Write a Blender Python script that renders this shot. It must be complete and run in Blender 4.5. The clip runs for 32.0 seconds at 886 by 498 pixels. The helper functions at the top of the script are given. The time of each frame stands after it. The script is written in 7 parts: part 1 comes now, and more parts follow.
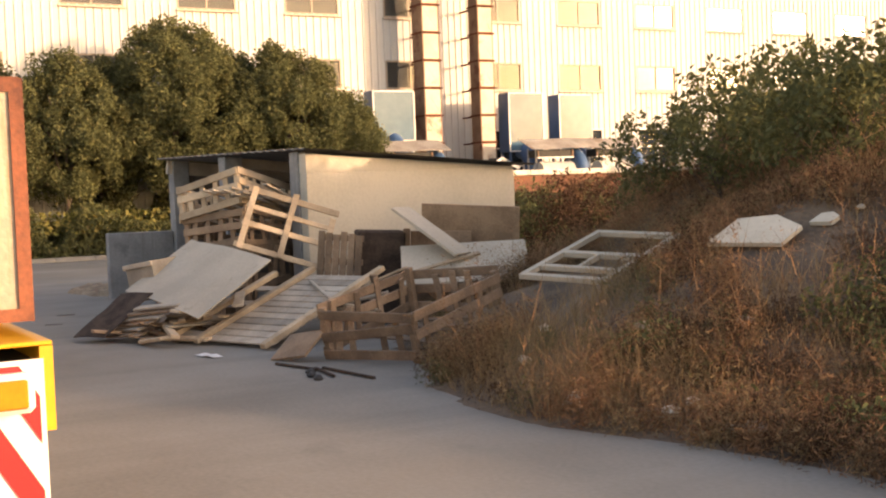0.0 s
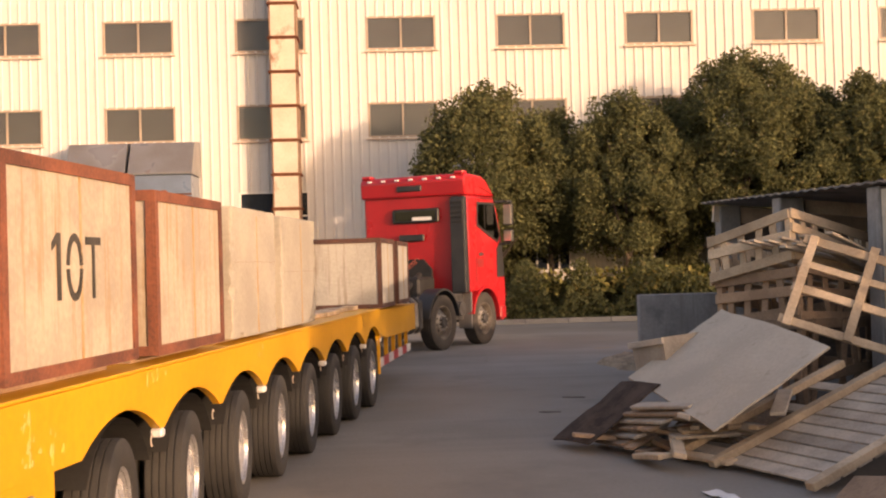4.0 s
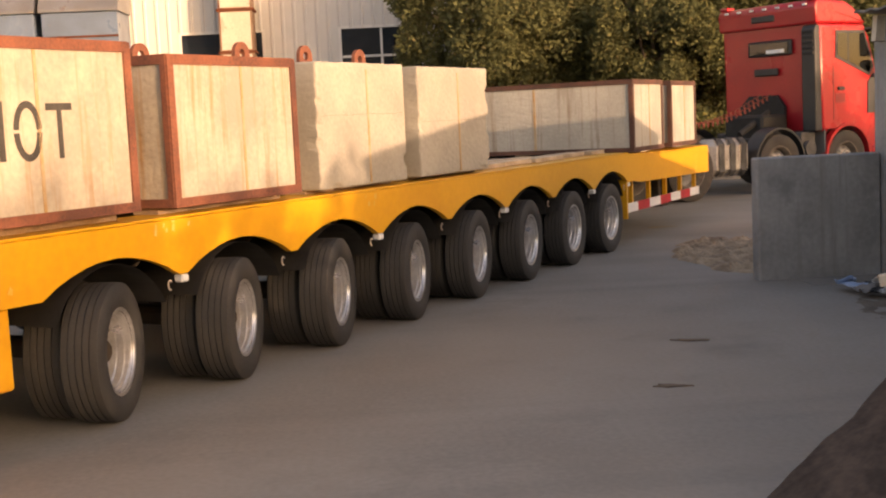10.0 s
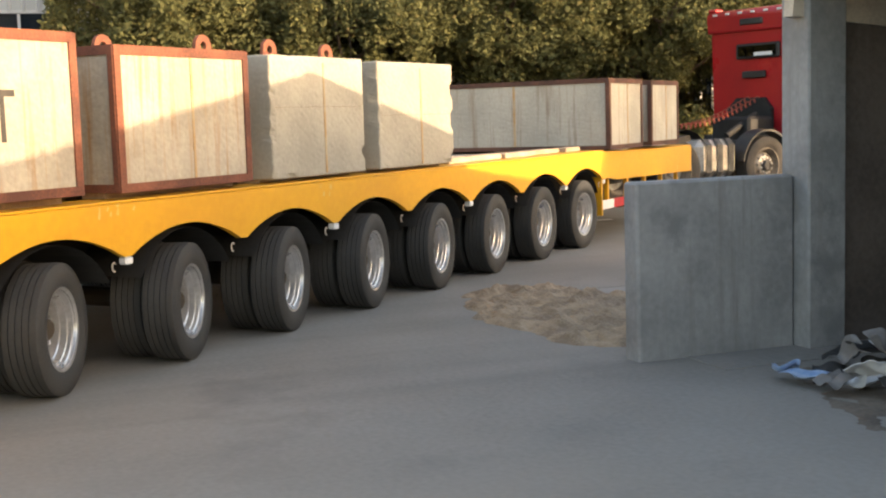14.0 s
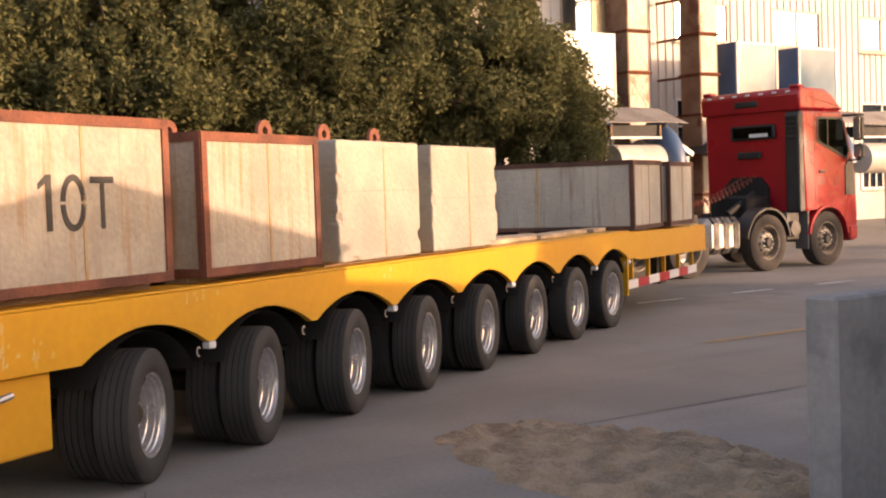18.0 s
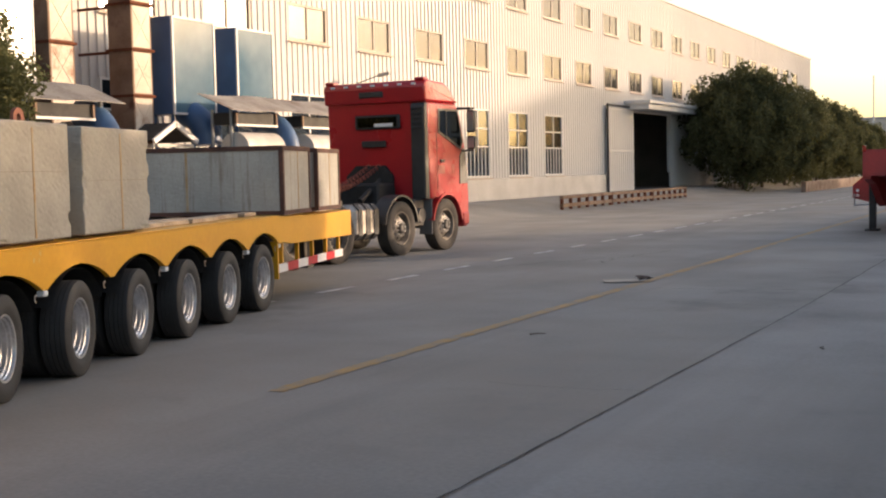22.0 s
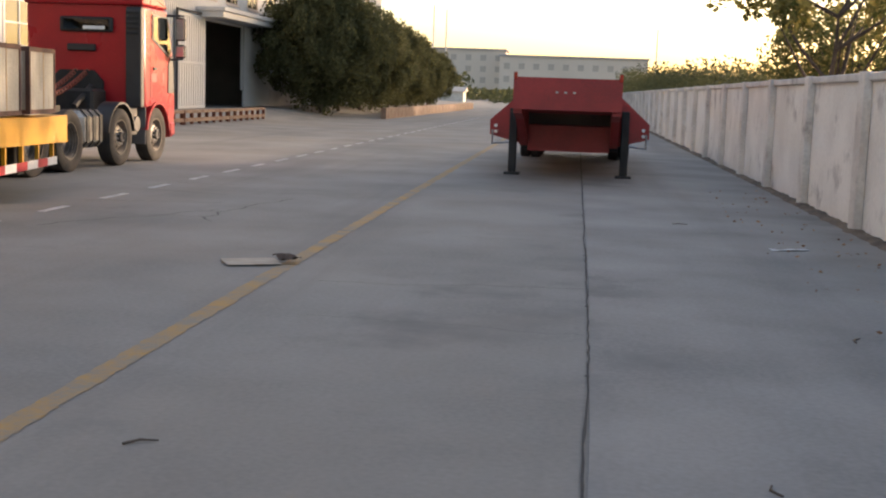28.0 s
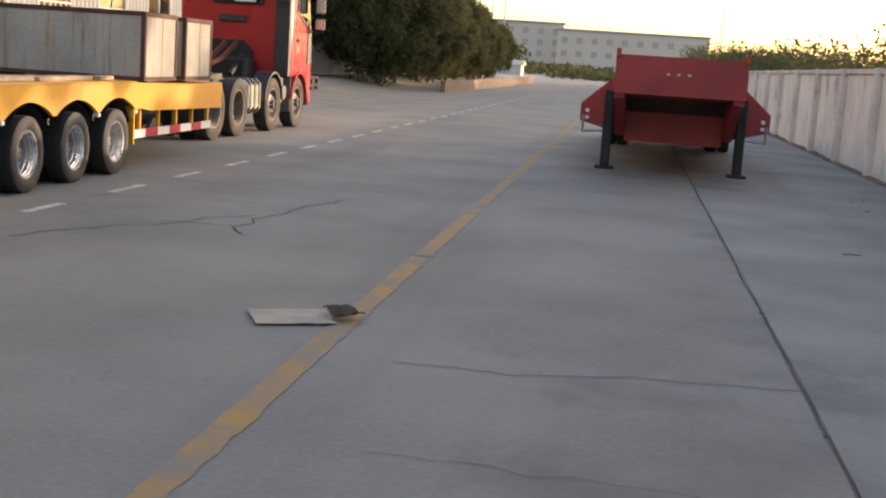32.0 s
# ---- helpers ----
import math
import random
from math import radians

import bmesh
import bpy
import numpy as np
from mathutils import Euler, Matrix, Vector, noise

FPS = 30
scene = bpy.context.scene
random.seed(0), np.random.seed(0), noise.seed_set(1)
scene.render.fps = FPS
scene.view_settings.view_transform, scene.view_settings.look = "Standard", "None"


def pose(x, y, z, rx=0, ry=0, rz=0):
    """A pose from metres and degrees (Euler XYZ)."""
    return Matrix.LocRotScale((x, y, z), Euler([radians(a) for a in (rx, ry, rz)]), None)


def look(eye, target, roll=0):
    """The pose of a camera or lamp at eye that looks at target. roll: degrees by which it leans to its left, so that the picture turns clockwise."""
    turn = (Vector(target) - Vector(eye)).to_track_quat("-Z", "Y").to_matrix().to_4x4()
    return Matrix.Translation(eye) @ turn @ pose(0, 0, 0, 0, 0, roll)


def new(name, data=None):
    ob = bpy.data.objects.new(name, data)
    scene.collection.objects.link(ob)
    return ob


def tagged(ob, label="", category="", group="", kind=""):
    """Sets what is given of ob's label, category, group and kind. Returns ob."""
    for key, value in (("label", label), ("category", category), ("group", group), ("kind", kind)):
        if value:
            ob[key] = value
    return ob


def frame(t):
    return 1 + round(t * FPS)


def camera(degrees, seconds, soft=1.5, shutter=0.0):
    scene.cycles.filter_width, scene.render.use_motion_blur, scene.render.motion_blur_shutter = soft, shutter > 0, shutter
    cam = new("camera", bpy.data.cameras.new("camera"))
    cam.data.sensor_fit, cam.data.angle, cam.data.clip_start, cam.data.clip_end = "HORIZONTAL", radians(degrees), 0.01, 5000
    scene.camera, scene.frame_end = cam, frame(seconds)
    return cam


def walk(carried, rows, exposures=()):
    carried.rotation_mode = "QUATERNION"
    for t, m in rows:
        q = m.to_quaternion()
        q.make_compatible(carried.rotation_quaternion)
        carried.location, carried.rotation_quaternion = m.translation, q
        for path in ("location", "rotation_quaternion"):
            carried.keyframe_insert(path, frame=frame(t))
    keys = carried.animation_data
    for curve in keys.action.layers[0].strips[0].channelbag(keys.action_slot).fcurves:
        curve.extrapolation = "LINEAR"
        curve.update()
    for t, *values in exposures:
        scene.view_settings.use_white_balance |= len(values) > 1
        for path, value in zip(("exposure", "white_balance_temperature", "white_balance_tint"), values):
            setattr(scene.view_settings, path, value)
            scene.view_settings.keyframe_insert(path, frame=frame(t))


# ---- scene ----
PATH = [
    (0, (6.991, 2.019, 1.661), (3.512, 3.984, 1.477), -2.18),
    (0.5, (6.282, 2.451, 1.654), (2.631, 4.079, 1.509), -2.35),
    (1, (5.596, 2.857, 1.657), (1.795, 4.101, 1.560), -2.41),
    (1.5, (4.970, 3.169, 1.666), (1.067, 4.043, 1.611), -2.57),
    (2, (4.452, 3.443, 1.657), (0.481, 3.923, 1.662), -2.52),
    (2.5, (4.013, 3.645, 1.658), (0.019, 3.863, 1.710), -2.47),
    (3, (3.600, 3.801, 1.657), (-0.396, 3.976, 1.709), -2.18),
    (3.5, (3.194, 3.911, 1.655), (-0.803, 4.076, 1.712), -1.88),
    (4, (2.776, 3.974, 1.650), (-1.220, 4.139, 1.708), -1.62),
    (4.5, (2.328, 3.990, 1.645), (-1.669, 4.145, 1.691), -1.43),
    (5, (1.831, 3.960, 1.644), (-2.166, 4.106, 1.638), -1.43),
    (5.5, (1.261, 3.923, 1.656), (-2.736, 4.072, 1.626), -1.39),
    (6, (0.671, 3.898, 1.668), (-3.323, 4.116, 1.631), -1.17),
    (6.5, (0.071, 3.880, 1.660), (-3.917, 4.182, 1.614), -1.26),
    (7, (-0.479, 3.900, 1.656), (-4.460, 4.285, 1.591), -1.49),
    (7.5, (-1.015, 3.950, 1.652), (-4.995, 4.342, 1.555), -1.75),
    (8, (-1.558, 3.957, 1.644), (-5.541, 4.296, 1.502), -1.89),
    (8.5, (-2.141, 3.990, 1.637), (-6.127, 4.257, 1.443), -2.25),
    (9, (-2.703, 3.951, 1.639), (-6.687, 4.179, 1.370), -2.48),
    (9.5, (-3.198, 3.919, 1.647), (-7.178, 4.131, 1.303), -2.68),
    (10, (-3.643, 3.913, 1.663), (-7.614, 4.142, 1.239), -2.65),
    (10.5, (-4.127, 3.856, 1.668), (-8.088, 4.161, 1.197), -2.81),
    (11, (-4.588, 3.841, 1.671), (-8.539, 4.240, 1.186), -2.85),
    (11.5, (-5.153, 3.810, 1.669), (-9.092, 4.319, 1.194), -2.88),
    (12, (-5.752, 3.816, 1.674), (-9.667, 4.488, 1.207), -2.73),
    (12.5, (-6.321, 3.758, 1.657), (-10.200, 4.618, 1.189), -2.42),
    (13, (-6.921, 3.737, 1.641), (-10.751, 4.788, 1.167), -2.34),
    (13.5, (-7.508, 3.754, 1.627), (-11.288, 4.976, 1.156), -2.14),
    (14, (-8.047, 3.730, 1.608), (-11.785, 5.089, 1.181), -1.77),
    (14.5, (-8.572, 3.769, 1.611), (-12.297, 5.177, 1.234), -1.34),
    (15, (-9.113, 3.759, 1.638), (-12.834, 5.188, 1.297), -1.07),
    (15.5, (-9.617, 3.756, 1.667), (-13.336, 5.193, 1.350), -1.17),
    (16, (-10.021, 3.695, 1.677), (-13.723, 5.182, 1.383), -1.50),
    (16.5, (-10.364, 3.587, 1.678), (-14.021, 5.186, 1.407), -1.80),
    (17, (-10.687, 3.439, 1.677), (-14.265, 5.210, 1.434), -2.03),
    (17.5, (-11.026, 3.261, 1.676), (-14.485, 5.258, 1.465), -2.13),
    (18, (-11.421, 3.061, 1.673), (-14.720, 5.316, 1.496), -1.91),
    (18.5, (-11.870, 2.953, 1.676), (-15.011, 5.424, 1.517), -1.51),
    (19, (-12.368, 2.856, 1.685), (-15.331, 5.539, 1.515), -1.11),
    (19.5, (-12.763, 2.968, 1.701), (-15.568, 5.814, 1.517), -0.70),
    (20, (-13.327, 3.196, 1.705), (-15.947, 6.212, 1.515), -0.38),
    (20.5, (-13.911, 3.548, 1.703), (-16.351, 6.711, 1.507), -0.30),
    (21, (-14.490, 4.014, 1.698), (-16.728, 7.323, 1.490), -0.52),
    (21.5, (-14.843, 4.523, 1.675), (-16.883, 7.957, 1.455), -0.74),
    (22, (-15.222, 4.999, 1.651), (-17.025, 8.560, 1.400), -1.26),
    (22.5, (-15.601, 5.500, 1.639), (-17.183, 9.163, 1.366), -1.49),
    (23, (-15.946, 5.954, 1.638), (-17.374, 9.679, 1.349), -1.45),
    (23.5, (-16.289, 6.352, 1.632), (-17.676, 10.093, 1.343), -1.23),
    (24, (-16.639, 6.867, 1.637), (-18.013, 10.613, 1.348), -0.90),
    (24.5, (-16.977, 7.439, 1.642), (-18.342, 11.187, 1.356), -0.61),
    (25, (-17.234, 7.994, 1.649), (-18.575, 11.750, 1.352), -0.36),
    (25.5, (-17.434, 8.532, 1.653), (-18.715, 12.309, 1.338), -0.13),
    (26, (-17.594, 9.056, 1.653), (-18.763, 12.866, 1.312), 0.19),
    (26.5, (-17.733, 9.563, 1.648), (-18.719, 13.422, 1.272), 0.65),
    (27, (-17.873, 10.057, 1.640), (-18.615, 13.963, 1.206), 1.11),
    (27.5, (-17.938, 10.552, 1.630), (-18.455, 14.489, 1.147), 1.61),
    (28, (-18.011, 11.109, 1.624), (-18.426, 15.054, 1.114), 1.97),
    (28.5, (-18.113, 11.650, 1.623), (-18.629, 15.582, 1.100), 2.22),
    (29, (-18.226, 12.063, 1.623), (-18.906, 15.969, 1.092), 2.23),
    (29.5, (-18.362, 12.288, 1.629), (-19.104, 16.181, 1.092), 2.52),
    (30, (-18.486, 12.628, 1.635), (-19.250, 16.518, 1.098), 3.06),
    (30.5, (-18.628, 13.098, 1.640), (-19.294, 17.005, 1.098), 3.55),
    (31, (-18.730, 13.625, 1.651), (-19.324, 17.541, 1.091), 3.89),
    (31.5, (-18.838, 14.156, 1.662), (-19.400, 18.073, 1.079), 3.91),
    (32, (-18.941, 14.665, 1.670), (-19.502, 18.579, 1.061), 3.81),
]
# seconds, place of the foremost trailer axle's ground point on the centre line, heading
TRAILER = [
    (0, -7.861, 1.384, 89.96),
    (0.5, -8.401, 1.433, 89.32),
    (1, -8.935, 1.481, 88.61),
    (1.5, -9.454, 1.533, 87.96),
    (2, -9.961, 1.597, 87.05),
    (2.5, -10.479, 1.697, 86.22),
    (3, -11.012, 1.817, 85.08),
    (3.5, -11.560, 1.953, 83.70),
    (4, -12.125, 2.103, 82.16),
    (4.5, -12.706, 2.263, 80.53),
    (5, -13.304, 2.428, 78.88),
    (5.5, -13.911, 2.599, 77.22),
    (6, -14.516, 2.798, 75.63),
    (6.5, -15.111, 3.029, 73.66),
    (7, -15.690, 3.286, 71.89),
    (7.5, -16.247, 3.564, 69.96),
    (8, -16.773, 3.887, 67.96),
    (8.5, -17.265, 4.230, 65.68),
    (9, -17.741, 4.605, 63.41),
    (9.5, -18.224, 4.967, 61.19),
    (10, -18.719, 5.369, 58.98),
    (10.5, -19.236, 5.781, 56.75),
    (11, -19.763, 6.237, 54.56),
    (11.5, -20.275, 6.702, 52.21),
    (12, -20.759, 7.205, 49.83),
    (12.5, -21.213, 7.728, 47.45),
    (13, -21.639, 8.257, 45.05),
    (13.5, -22.038, 8.784, 42.96),
    (14, -22.411, 9.277, 41.30),
    (14.5, -22.734, 9.726, 39.61),
    (15, -23.003, 10.144, 38.29),
    (15.5, -23.221, 10.527, 36.82),
    (16, -23.388, 10.887, 35.19),
    (16.5, -23.519, 11.234, 33.49),
    (17, -23.632, 11.579, 31.76),
    (17.5, -23.741, 11.932, 30.08),
    (18, -23.863, 12.304, 28.49),
    (18.5, -24.026, 12.686, 26.56),
    (19, -24.244, 13.117, 24.75),
    (19.5, -24.450, 13.639, 23.19),
    (20, -24.671, 14.213, 21.60),
    (20.5, -24.916, 14.826, 20.28),
    (21, -25.145, 15.484, 19.12),
    (21.5, -25.317, 16.182, 17.80),
    (22, -25.481, 16.878, 16.52),
    (22.5, -25.649, 17.549, 15.43),
    (23, -25.786, 18.201, 14.40),
    (23.5, -25.894, 18.815, 13.36),
    (24, -25.982, 19.400, 12.31),
    (24.5, -26.063, 19.972, 11.60),
    (25, -26.140, 20.537, 11.33),
    (25.5, -26.209, 21.100, 11.30),
    (26, -26.270, 21.666, 11.27),
    (26.5, -26.319, 22.238, 11.02),
    (27, -26.357, 22.821, 10.33),
    (27.5, -26.395, 23.410, 9.25),
    (28, -26.454, 24.000, 8.00),
    (28.5, -26.540, 24.589, 6.88),
    (29, -26.619, 25.195, 5.93),
    (29.5, -26.642, 25.840, 4.98),
    (30, -26.666, 26.494, 4.29),
    (30.5, -26.689, 27.150, 3.71),
    (31, -26.712, 27.803, 3.07),
    (31.5, -26.756, 28.436, 2.29),
    (32, -26.807, 29.064, 1.50),
]
# seconds, place of the second steering axle on the tractor's centre line, heading
TRACTOR = [
    (0, -17.996, 1.762, 78.54),
    (0.5, -18.505, 1.958, 76.36),
    (1, -19.012, 2.154, 74.19),
    (1.5, -19.517, 2.344, 72.00),
    (2, -20.018, 2.555, 69.77),
    (2.5, -20.515, 2.810, 67.44),
    (3, -21.008, 3.127, 64.94),
    (3.5, -21.497, 3.495, 62.31),
    (4, -21.982, 3.906, 59.58),
    (4.5, -22.462, 4.349, 56.81),
    (5, -22.934, 4.813, 54.02),
    (5.5, -23.399, 5.292, 51.25),
    (6, -23.854, 5.796, 48.50),
    (6.5, -24.300, 6.338, 45.74),
    (7, -24.731, 6.914, 43.02),
    (7.5, -25.145, 7.526, 40.37),
    (8, -25.541, 8.172, 37.82),
    (8.5, -25.921, 8.844, 35.41),
    (9, -26.283, 9.534, 33.13),
    (9.5, -26.625, 10.233, 30.99),
    (10, -26.947, 10.940, 28.95),
    (10.5, -27.244, 11.659, 26.98),
    (11, -27.510, 12.399, 25.04),
    (11.5, -27.740, 13.162, 23.09),
    (12, -27.933, 13.944, 21.10),
    (12.5, -28.092, 14.730, 19.08),
    (13, -28.225, 15.498, 17.06),
    (13.5, -28.344, 16.218, 15.08),
    (14, -28.452, 16.883, 13.18),
    (14.5, -28.545, 17.499, 11.42),
    (15, -28.613, 18.084, 9.78),
    (15.5, -28.651, 18.652, 8.31),
    (16, -28.657, 19.213, 6.95),
    (16.5, -28.639, 19.772, 5.70),
    (17, -28.602, 20.331, 4.54),
    (17.5, -28.554, 20.894, 3.47),
    (18, -28.499, 21.464, 2.47),
    (18.5, -28.441, 22.044, 1.54),
    (19, -28.379, 22.634, 0.70),
    (19.5, -28.326, 23.235, -0.06),
    (20, -28.290, 23.845, -0.71),
    (20.5, -28.269, 24.467, -1.25),
    (21, -28.252, 25.106, -1.70),
    (21.5, -28.216, 25.769, -2.05),
    (22, -28.179, 26.442, -2.31),
    (22.5, -28.146, 27.113, -2.48),
    (23, -28.117, 27.779, -2.58),
    (23.5, -28.089, 28.437, -2.62),
    (24, -28.060, 29.086, -2.61),
    (24.5, -28.036, 29.723, -2.55),
    (25, -28.017, 30.349, -2.47),
    (25.5, -28.003, 30.966, -2.37),
    (26, -27.994, 31.576, -2.26),
    (26.5, -27.986, 32.183, -2.12),
    (27, -27.977, 32.789, -1.96),
    (27.5, -27.967, 33.396, -1.79),
    (28, -27.952, 34.007, -1.60),
    (28.5, -27.925, 34.625, -1.39),
    (29, -27.869, 35.260, -1.18),
    (29.5, -27.797, 35.905, -0.98),
    (30, -27.722, 36.555, -0.78),
    (30.5, -27.650, 37.208, -0.57),
    (31, -27.576, 37.860, -0.34),
    (31.5, -27.490, 38.512, -0.09),
    (32, -27.400, 39.164, 0.17),
]
cam = camera(39.87, 32.0, soft=2.1)
walk(cam, [(t, look(e, g, r)) for t, e, g, r in PATH],
     exposures=[(0.0, 2.15, 7950, 25), (2.0, 1.97, 7900, 31), (4.0, 1.6, 7800, 32), (5.0, 1.47, 7800, 33), (7.0, 1.62, 7700, 29), (9.0, 1.74, 8200, 30), (11.0, 2.05, 8200, 27), (13.0, 2.4, 7500, 19), (14.5, 2.64, 7200, 15), (18.0, 1.97, 7700, 33), (19.5, 1.8, 7100, 26), (21.0, 1.69, 6600, 20), (27.0, 1.82, 6750, 21), (28.5, 1.98, 6700, 20), (32.0, 2.02, 6700, 20)])

# ---- light: a low warm sun behind the right shoulder, clear evening sky ----
SUN_AZ, SUN_EL = 44.0, 8.0
world = bpy.data.worlds.new("world")
scene.world = world
world.use_nodes = True
wn = world.node_tree.nodes
sky = wn.new("ShaderNodeTexSky")
sky.sky_type, sky.sun_disc = "NISHITA", False
sky.sun_elevation, sky.sun_rotation = radians(SUN_EL), radians(90 - SUN_AZ)
sky.air_density, sky.dust_density, sky.ozone_density = 0.9, 2.0, 0.6
wn["Background"].inputs["Strength"].default_value = 0.128
world.node_tree.links.new(sky.outputs[0], wn["Background"].inputs["Color"])
sun_data = bpy.data.lights.new("sun", "SUN")
sun_data.energy, sun_data.angle, sun_data.color = 1.45, radians(0.6), (1.0, 0.775, 0.52)
sun = new("sun", sun_data)
SUN_DIR = Vector((math.cos(radians(SUN_EL)) * math.cos(radians(SUN_AZ)), math.cos(radians(SUN_EL)) * math.sin(radians(SUN_AZ)), math.sin(radians(SUN_EL))))
sun.matrix_world = look(SUN_DIR * 90, (0, 0, 0))


# ---- helpers ----
def mat(name, col, col2=None, rough=0.8, metal=0.0, scale=2.0, fine=40.0, bump=0.15, mix=0.5, random_tint=0.0, spec=0.5, stain=None, stain_scale=0.6, stain_at=0.55, drip=None):
    """A surface with broad and fine variation, an optional stain colour with a shape of its own, and fine relief."""
    m = bpy.data.materials.new(name)
    m.use_nodes = True
    n, l = m.node_tree.nodes, m.node_tree.links
    b = n["Principled BSDF"]
    b.inputs["Metallic"].default_value = metal
    b.inputs["Specular IOR Level"].default_value = spec
    co = n.new("ShaderNodeTexCoord")
    big, small = n.new("ShaderNodeTexNoise"), n.new("ShaderNodeTexNoise")
    for t, s, d in ((big, scale, 5), (small, fine, 3)):
        t.inputs["Scale"].default_value, t.inputs["Detail"].default_value = s, d
        l.new(co.outputs["Object"], t.inputs["Vector"])
    add = n.new("ShaderNodeMath")
    add.operation = "MULTIPLY_ADD"
    l.new(small.outputs[0], add.inputs[0])
    add.inputs[1].default_value = 0.45
    l.new(big.outputs[0], add.inputs[2])
    ramp = n.new("ShaderNodeValToRGB")
    ramp.color_ramp.elements[0].position, ramp.color_ramp.elements[1].position = 0.72 - mix * 0.3, 0.72 + mix * 0.3
    ramp.color_ramp.elements[0].color = (*col, 1)
    ramp.color_ramp.elements[1].color = (*(col2 or [c * 0.78 for c in col]), 1)
    l.new(add.outputs[0], ramp.inputs[0])
    out = ramp.outputs[0]
    if stain:
        st = n.new("ShaderNodeTexNoise")
        st.inputs["Scale"].default_value, st.inputs["Detail"].default_value, st.inputs["Roughness"].default_value = stain_scale, 6, 0.65
        l.new(co.outputs["Object"], st.inputs["Vector"])
        sr = n.new("ShaderNodeValToRGB")
        sr.color_ramp.elements[0].position, sr.color_ramp.elements[1].position = stain_at, stain_at + 0.12
        l.new(st.outputs[0], sr.inputs[0])
        mx = n.new("ShaderNodeMix")
        mx.data_type = "RGBA"
        l.new(sr.outputs[0], mx.inputs[0])
        l.new(out, mx.inputs[6])
        mx.inputs[7].default_value = (*stain, 1)
        out = mx.outputs[2]
    if drip:
        # long narrow runs of rust down the upright faces
        mp, dn, dr, dm = n.new("ShaderNodeMapping"), n.new("ShaderNodeTexNoise"), n.new("ShaderNodeValToRGB"), n.new("ShaderNodeMix")
        mp.inputs["Scale"].default_value = (7, 7, 0.45)
        dn.inputs["Scale"].default_value, dn.inputs["Detail"].default_value, dn.inputs["Roughness"].default_value = 1.6, 4, 0.7
        l.new(co.outputs["Object"], mp.inputs[0])
        l.new(mp.outputs[0], dn.inputs["Vector"])
        l.new(dn.outputs[0], dr.inputs[0])
        dr.color_ramp.elements[0].position, dr.color_ramp.elements[1].position = 0.53, 0.72
        dm.data_type = "RGBA"
        l.new(dr.outputs[0], dm.inputs[0])
        l.new(out, dm.inputs[6])
        dm.inputs[7].default_value = (*drip, 1)
        out = dm.outputs[2]
    if random_tint:
        oi, hs = n.new("ShaderNodeObjectInfo"), n.new("ShaderNodeHueSaturation")
        mr = n.new("ShaderNodeMapRange")
        mr.inputs[3].default_value, mr.inputs[4].default_value = 1 - random_tint, 1 + random_tint
        l.new(oi.outputs["Random"], mr.inputs[0])
        l.new(mr.outputs[0], hs.inputs["Value"])
        l.new(out, hs.inputs["Color"])
        out = hs.outputs[0]
    l.new(out, b.inputs["Base Color"])
    rr = n.new("ShaderNodeMapRange")
    rr.inputs[3].default_value, rr.inputs[4].default_value = max(0.03, rough - 0.12), min(1, rough + 0.12)
    l.new(big.outputs[0], rr.inputs[0])
    l.new(rr.outputs[0], b.inputs["Roughness"])
    if bump:
        bu = n.new("ShaderNodeBump")
        bu.inputs["Strength"].default_value, bu.inputs["Distance"].default_value = bump, 0.02
        l.new(small.outputs[0], bu.inputs["Height"])
        l.new(bu.outputs[0], b.inputs["Normal"])
    return m


def leaf_mat(name, col, col2, warm=None):
    m = bpy.data.materials.new(name)
    m.use_nodes = True
    n, l = m.node_tree.nodes, m.node_tree.links
    b = n["Principled BSDF"]
    g = n.new("ShaderNodeNewGeometry")
    ramp = n.new("ShaderNodeValToRGB")
    ramp.color_ramp.elements[0].color, ramp.color_ramp.elements[1].color = (*col, 1), (*col2, 1)
    if warm:
        e = ramp.color_ramp.elements.new(0.93)
        e.color = (*col2, 1)
        ramp.color_ramp.elements[2].color = (*warm, 1)
    l.new(g.outputs["Random Per Island"], ramp.inputs[0])
    l.new(ramp.outputs[0], b.inputs["Base Color"])
    b.inputs["Roughness"].default_value = 0.8
    b.inputs["Specular IOR Level"].default_value = 0.15
    tr, mx = n.new("ShaderNodeBsdfTranslucent"), n.new("ShaderNodeMixShader")
    l.new(ramp.outputs[0], tr.inputs[0])
    mx.inputs[0].default_value = 0.32
    l.new(b.outputs[0], mx.inputs[1])
    l.new(tr.outputs[0], mx.inputs[2])
    l.new(mx.outputs[0], n["Material Output"].inputs[0])
    return m


def glass_mat(name, tint, see=0.5, rough=0.02, ior=1.6):
    m = bpy.data.materials.new(name)
    m.use_nodes = True
    n, l = m.node_tree.nodes, m.node_tree.links
    n.remove(n["Principled BSDF"])
    tr, gl, mx, fr = n.new("ShaderNodeBsdfTransparent"), n.new("ShaderNodeBsdfGlossy"), n.new("ShaderNodeMixShader"), n.new("ShaderNodeFresnel")
    tr.inputs[0].default_value = (*[c * see for c in tint], 1)
    gl.inputs[1].default_value = rough
    fr.inputs[0].default_value = ior
    l.new(fr.outputs[0], mx.inputs[0])
    l.new(tr.outputs[0], mx.inputs[1])
    l.new(gl.outputs[0], mx.inputs[2])
    l.new(mx.outputs[0], n["Material Output"].inputs[0])
    return m


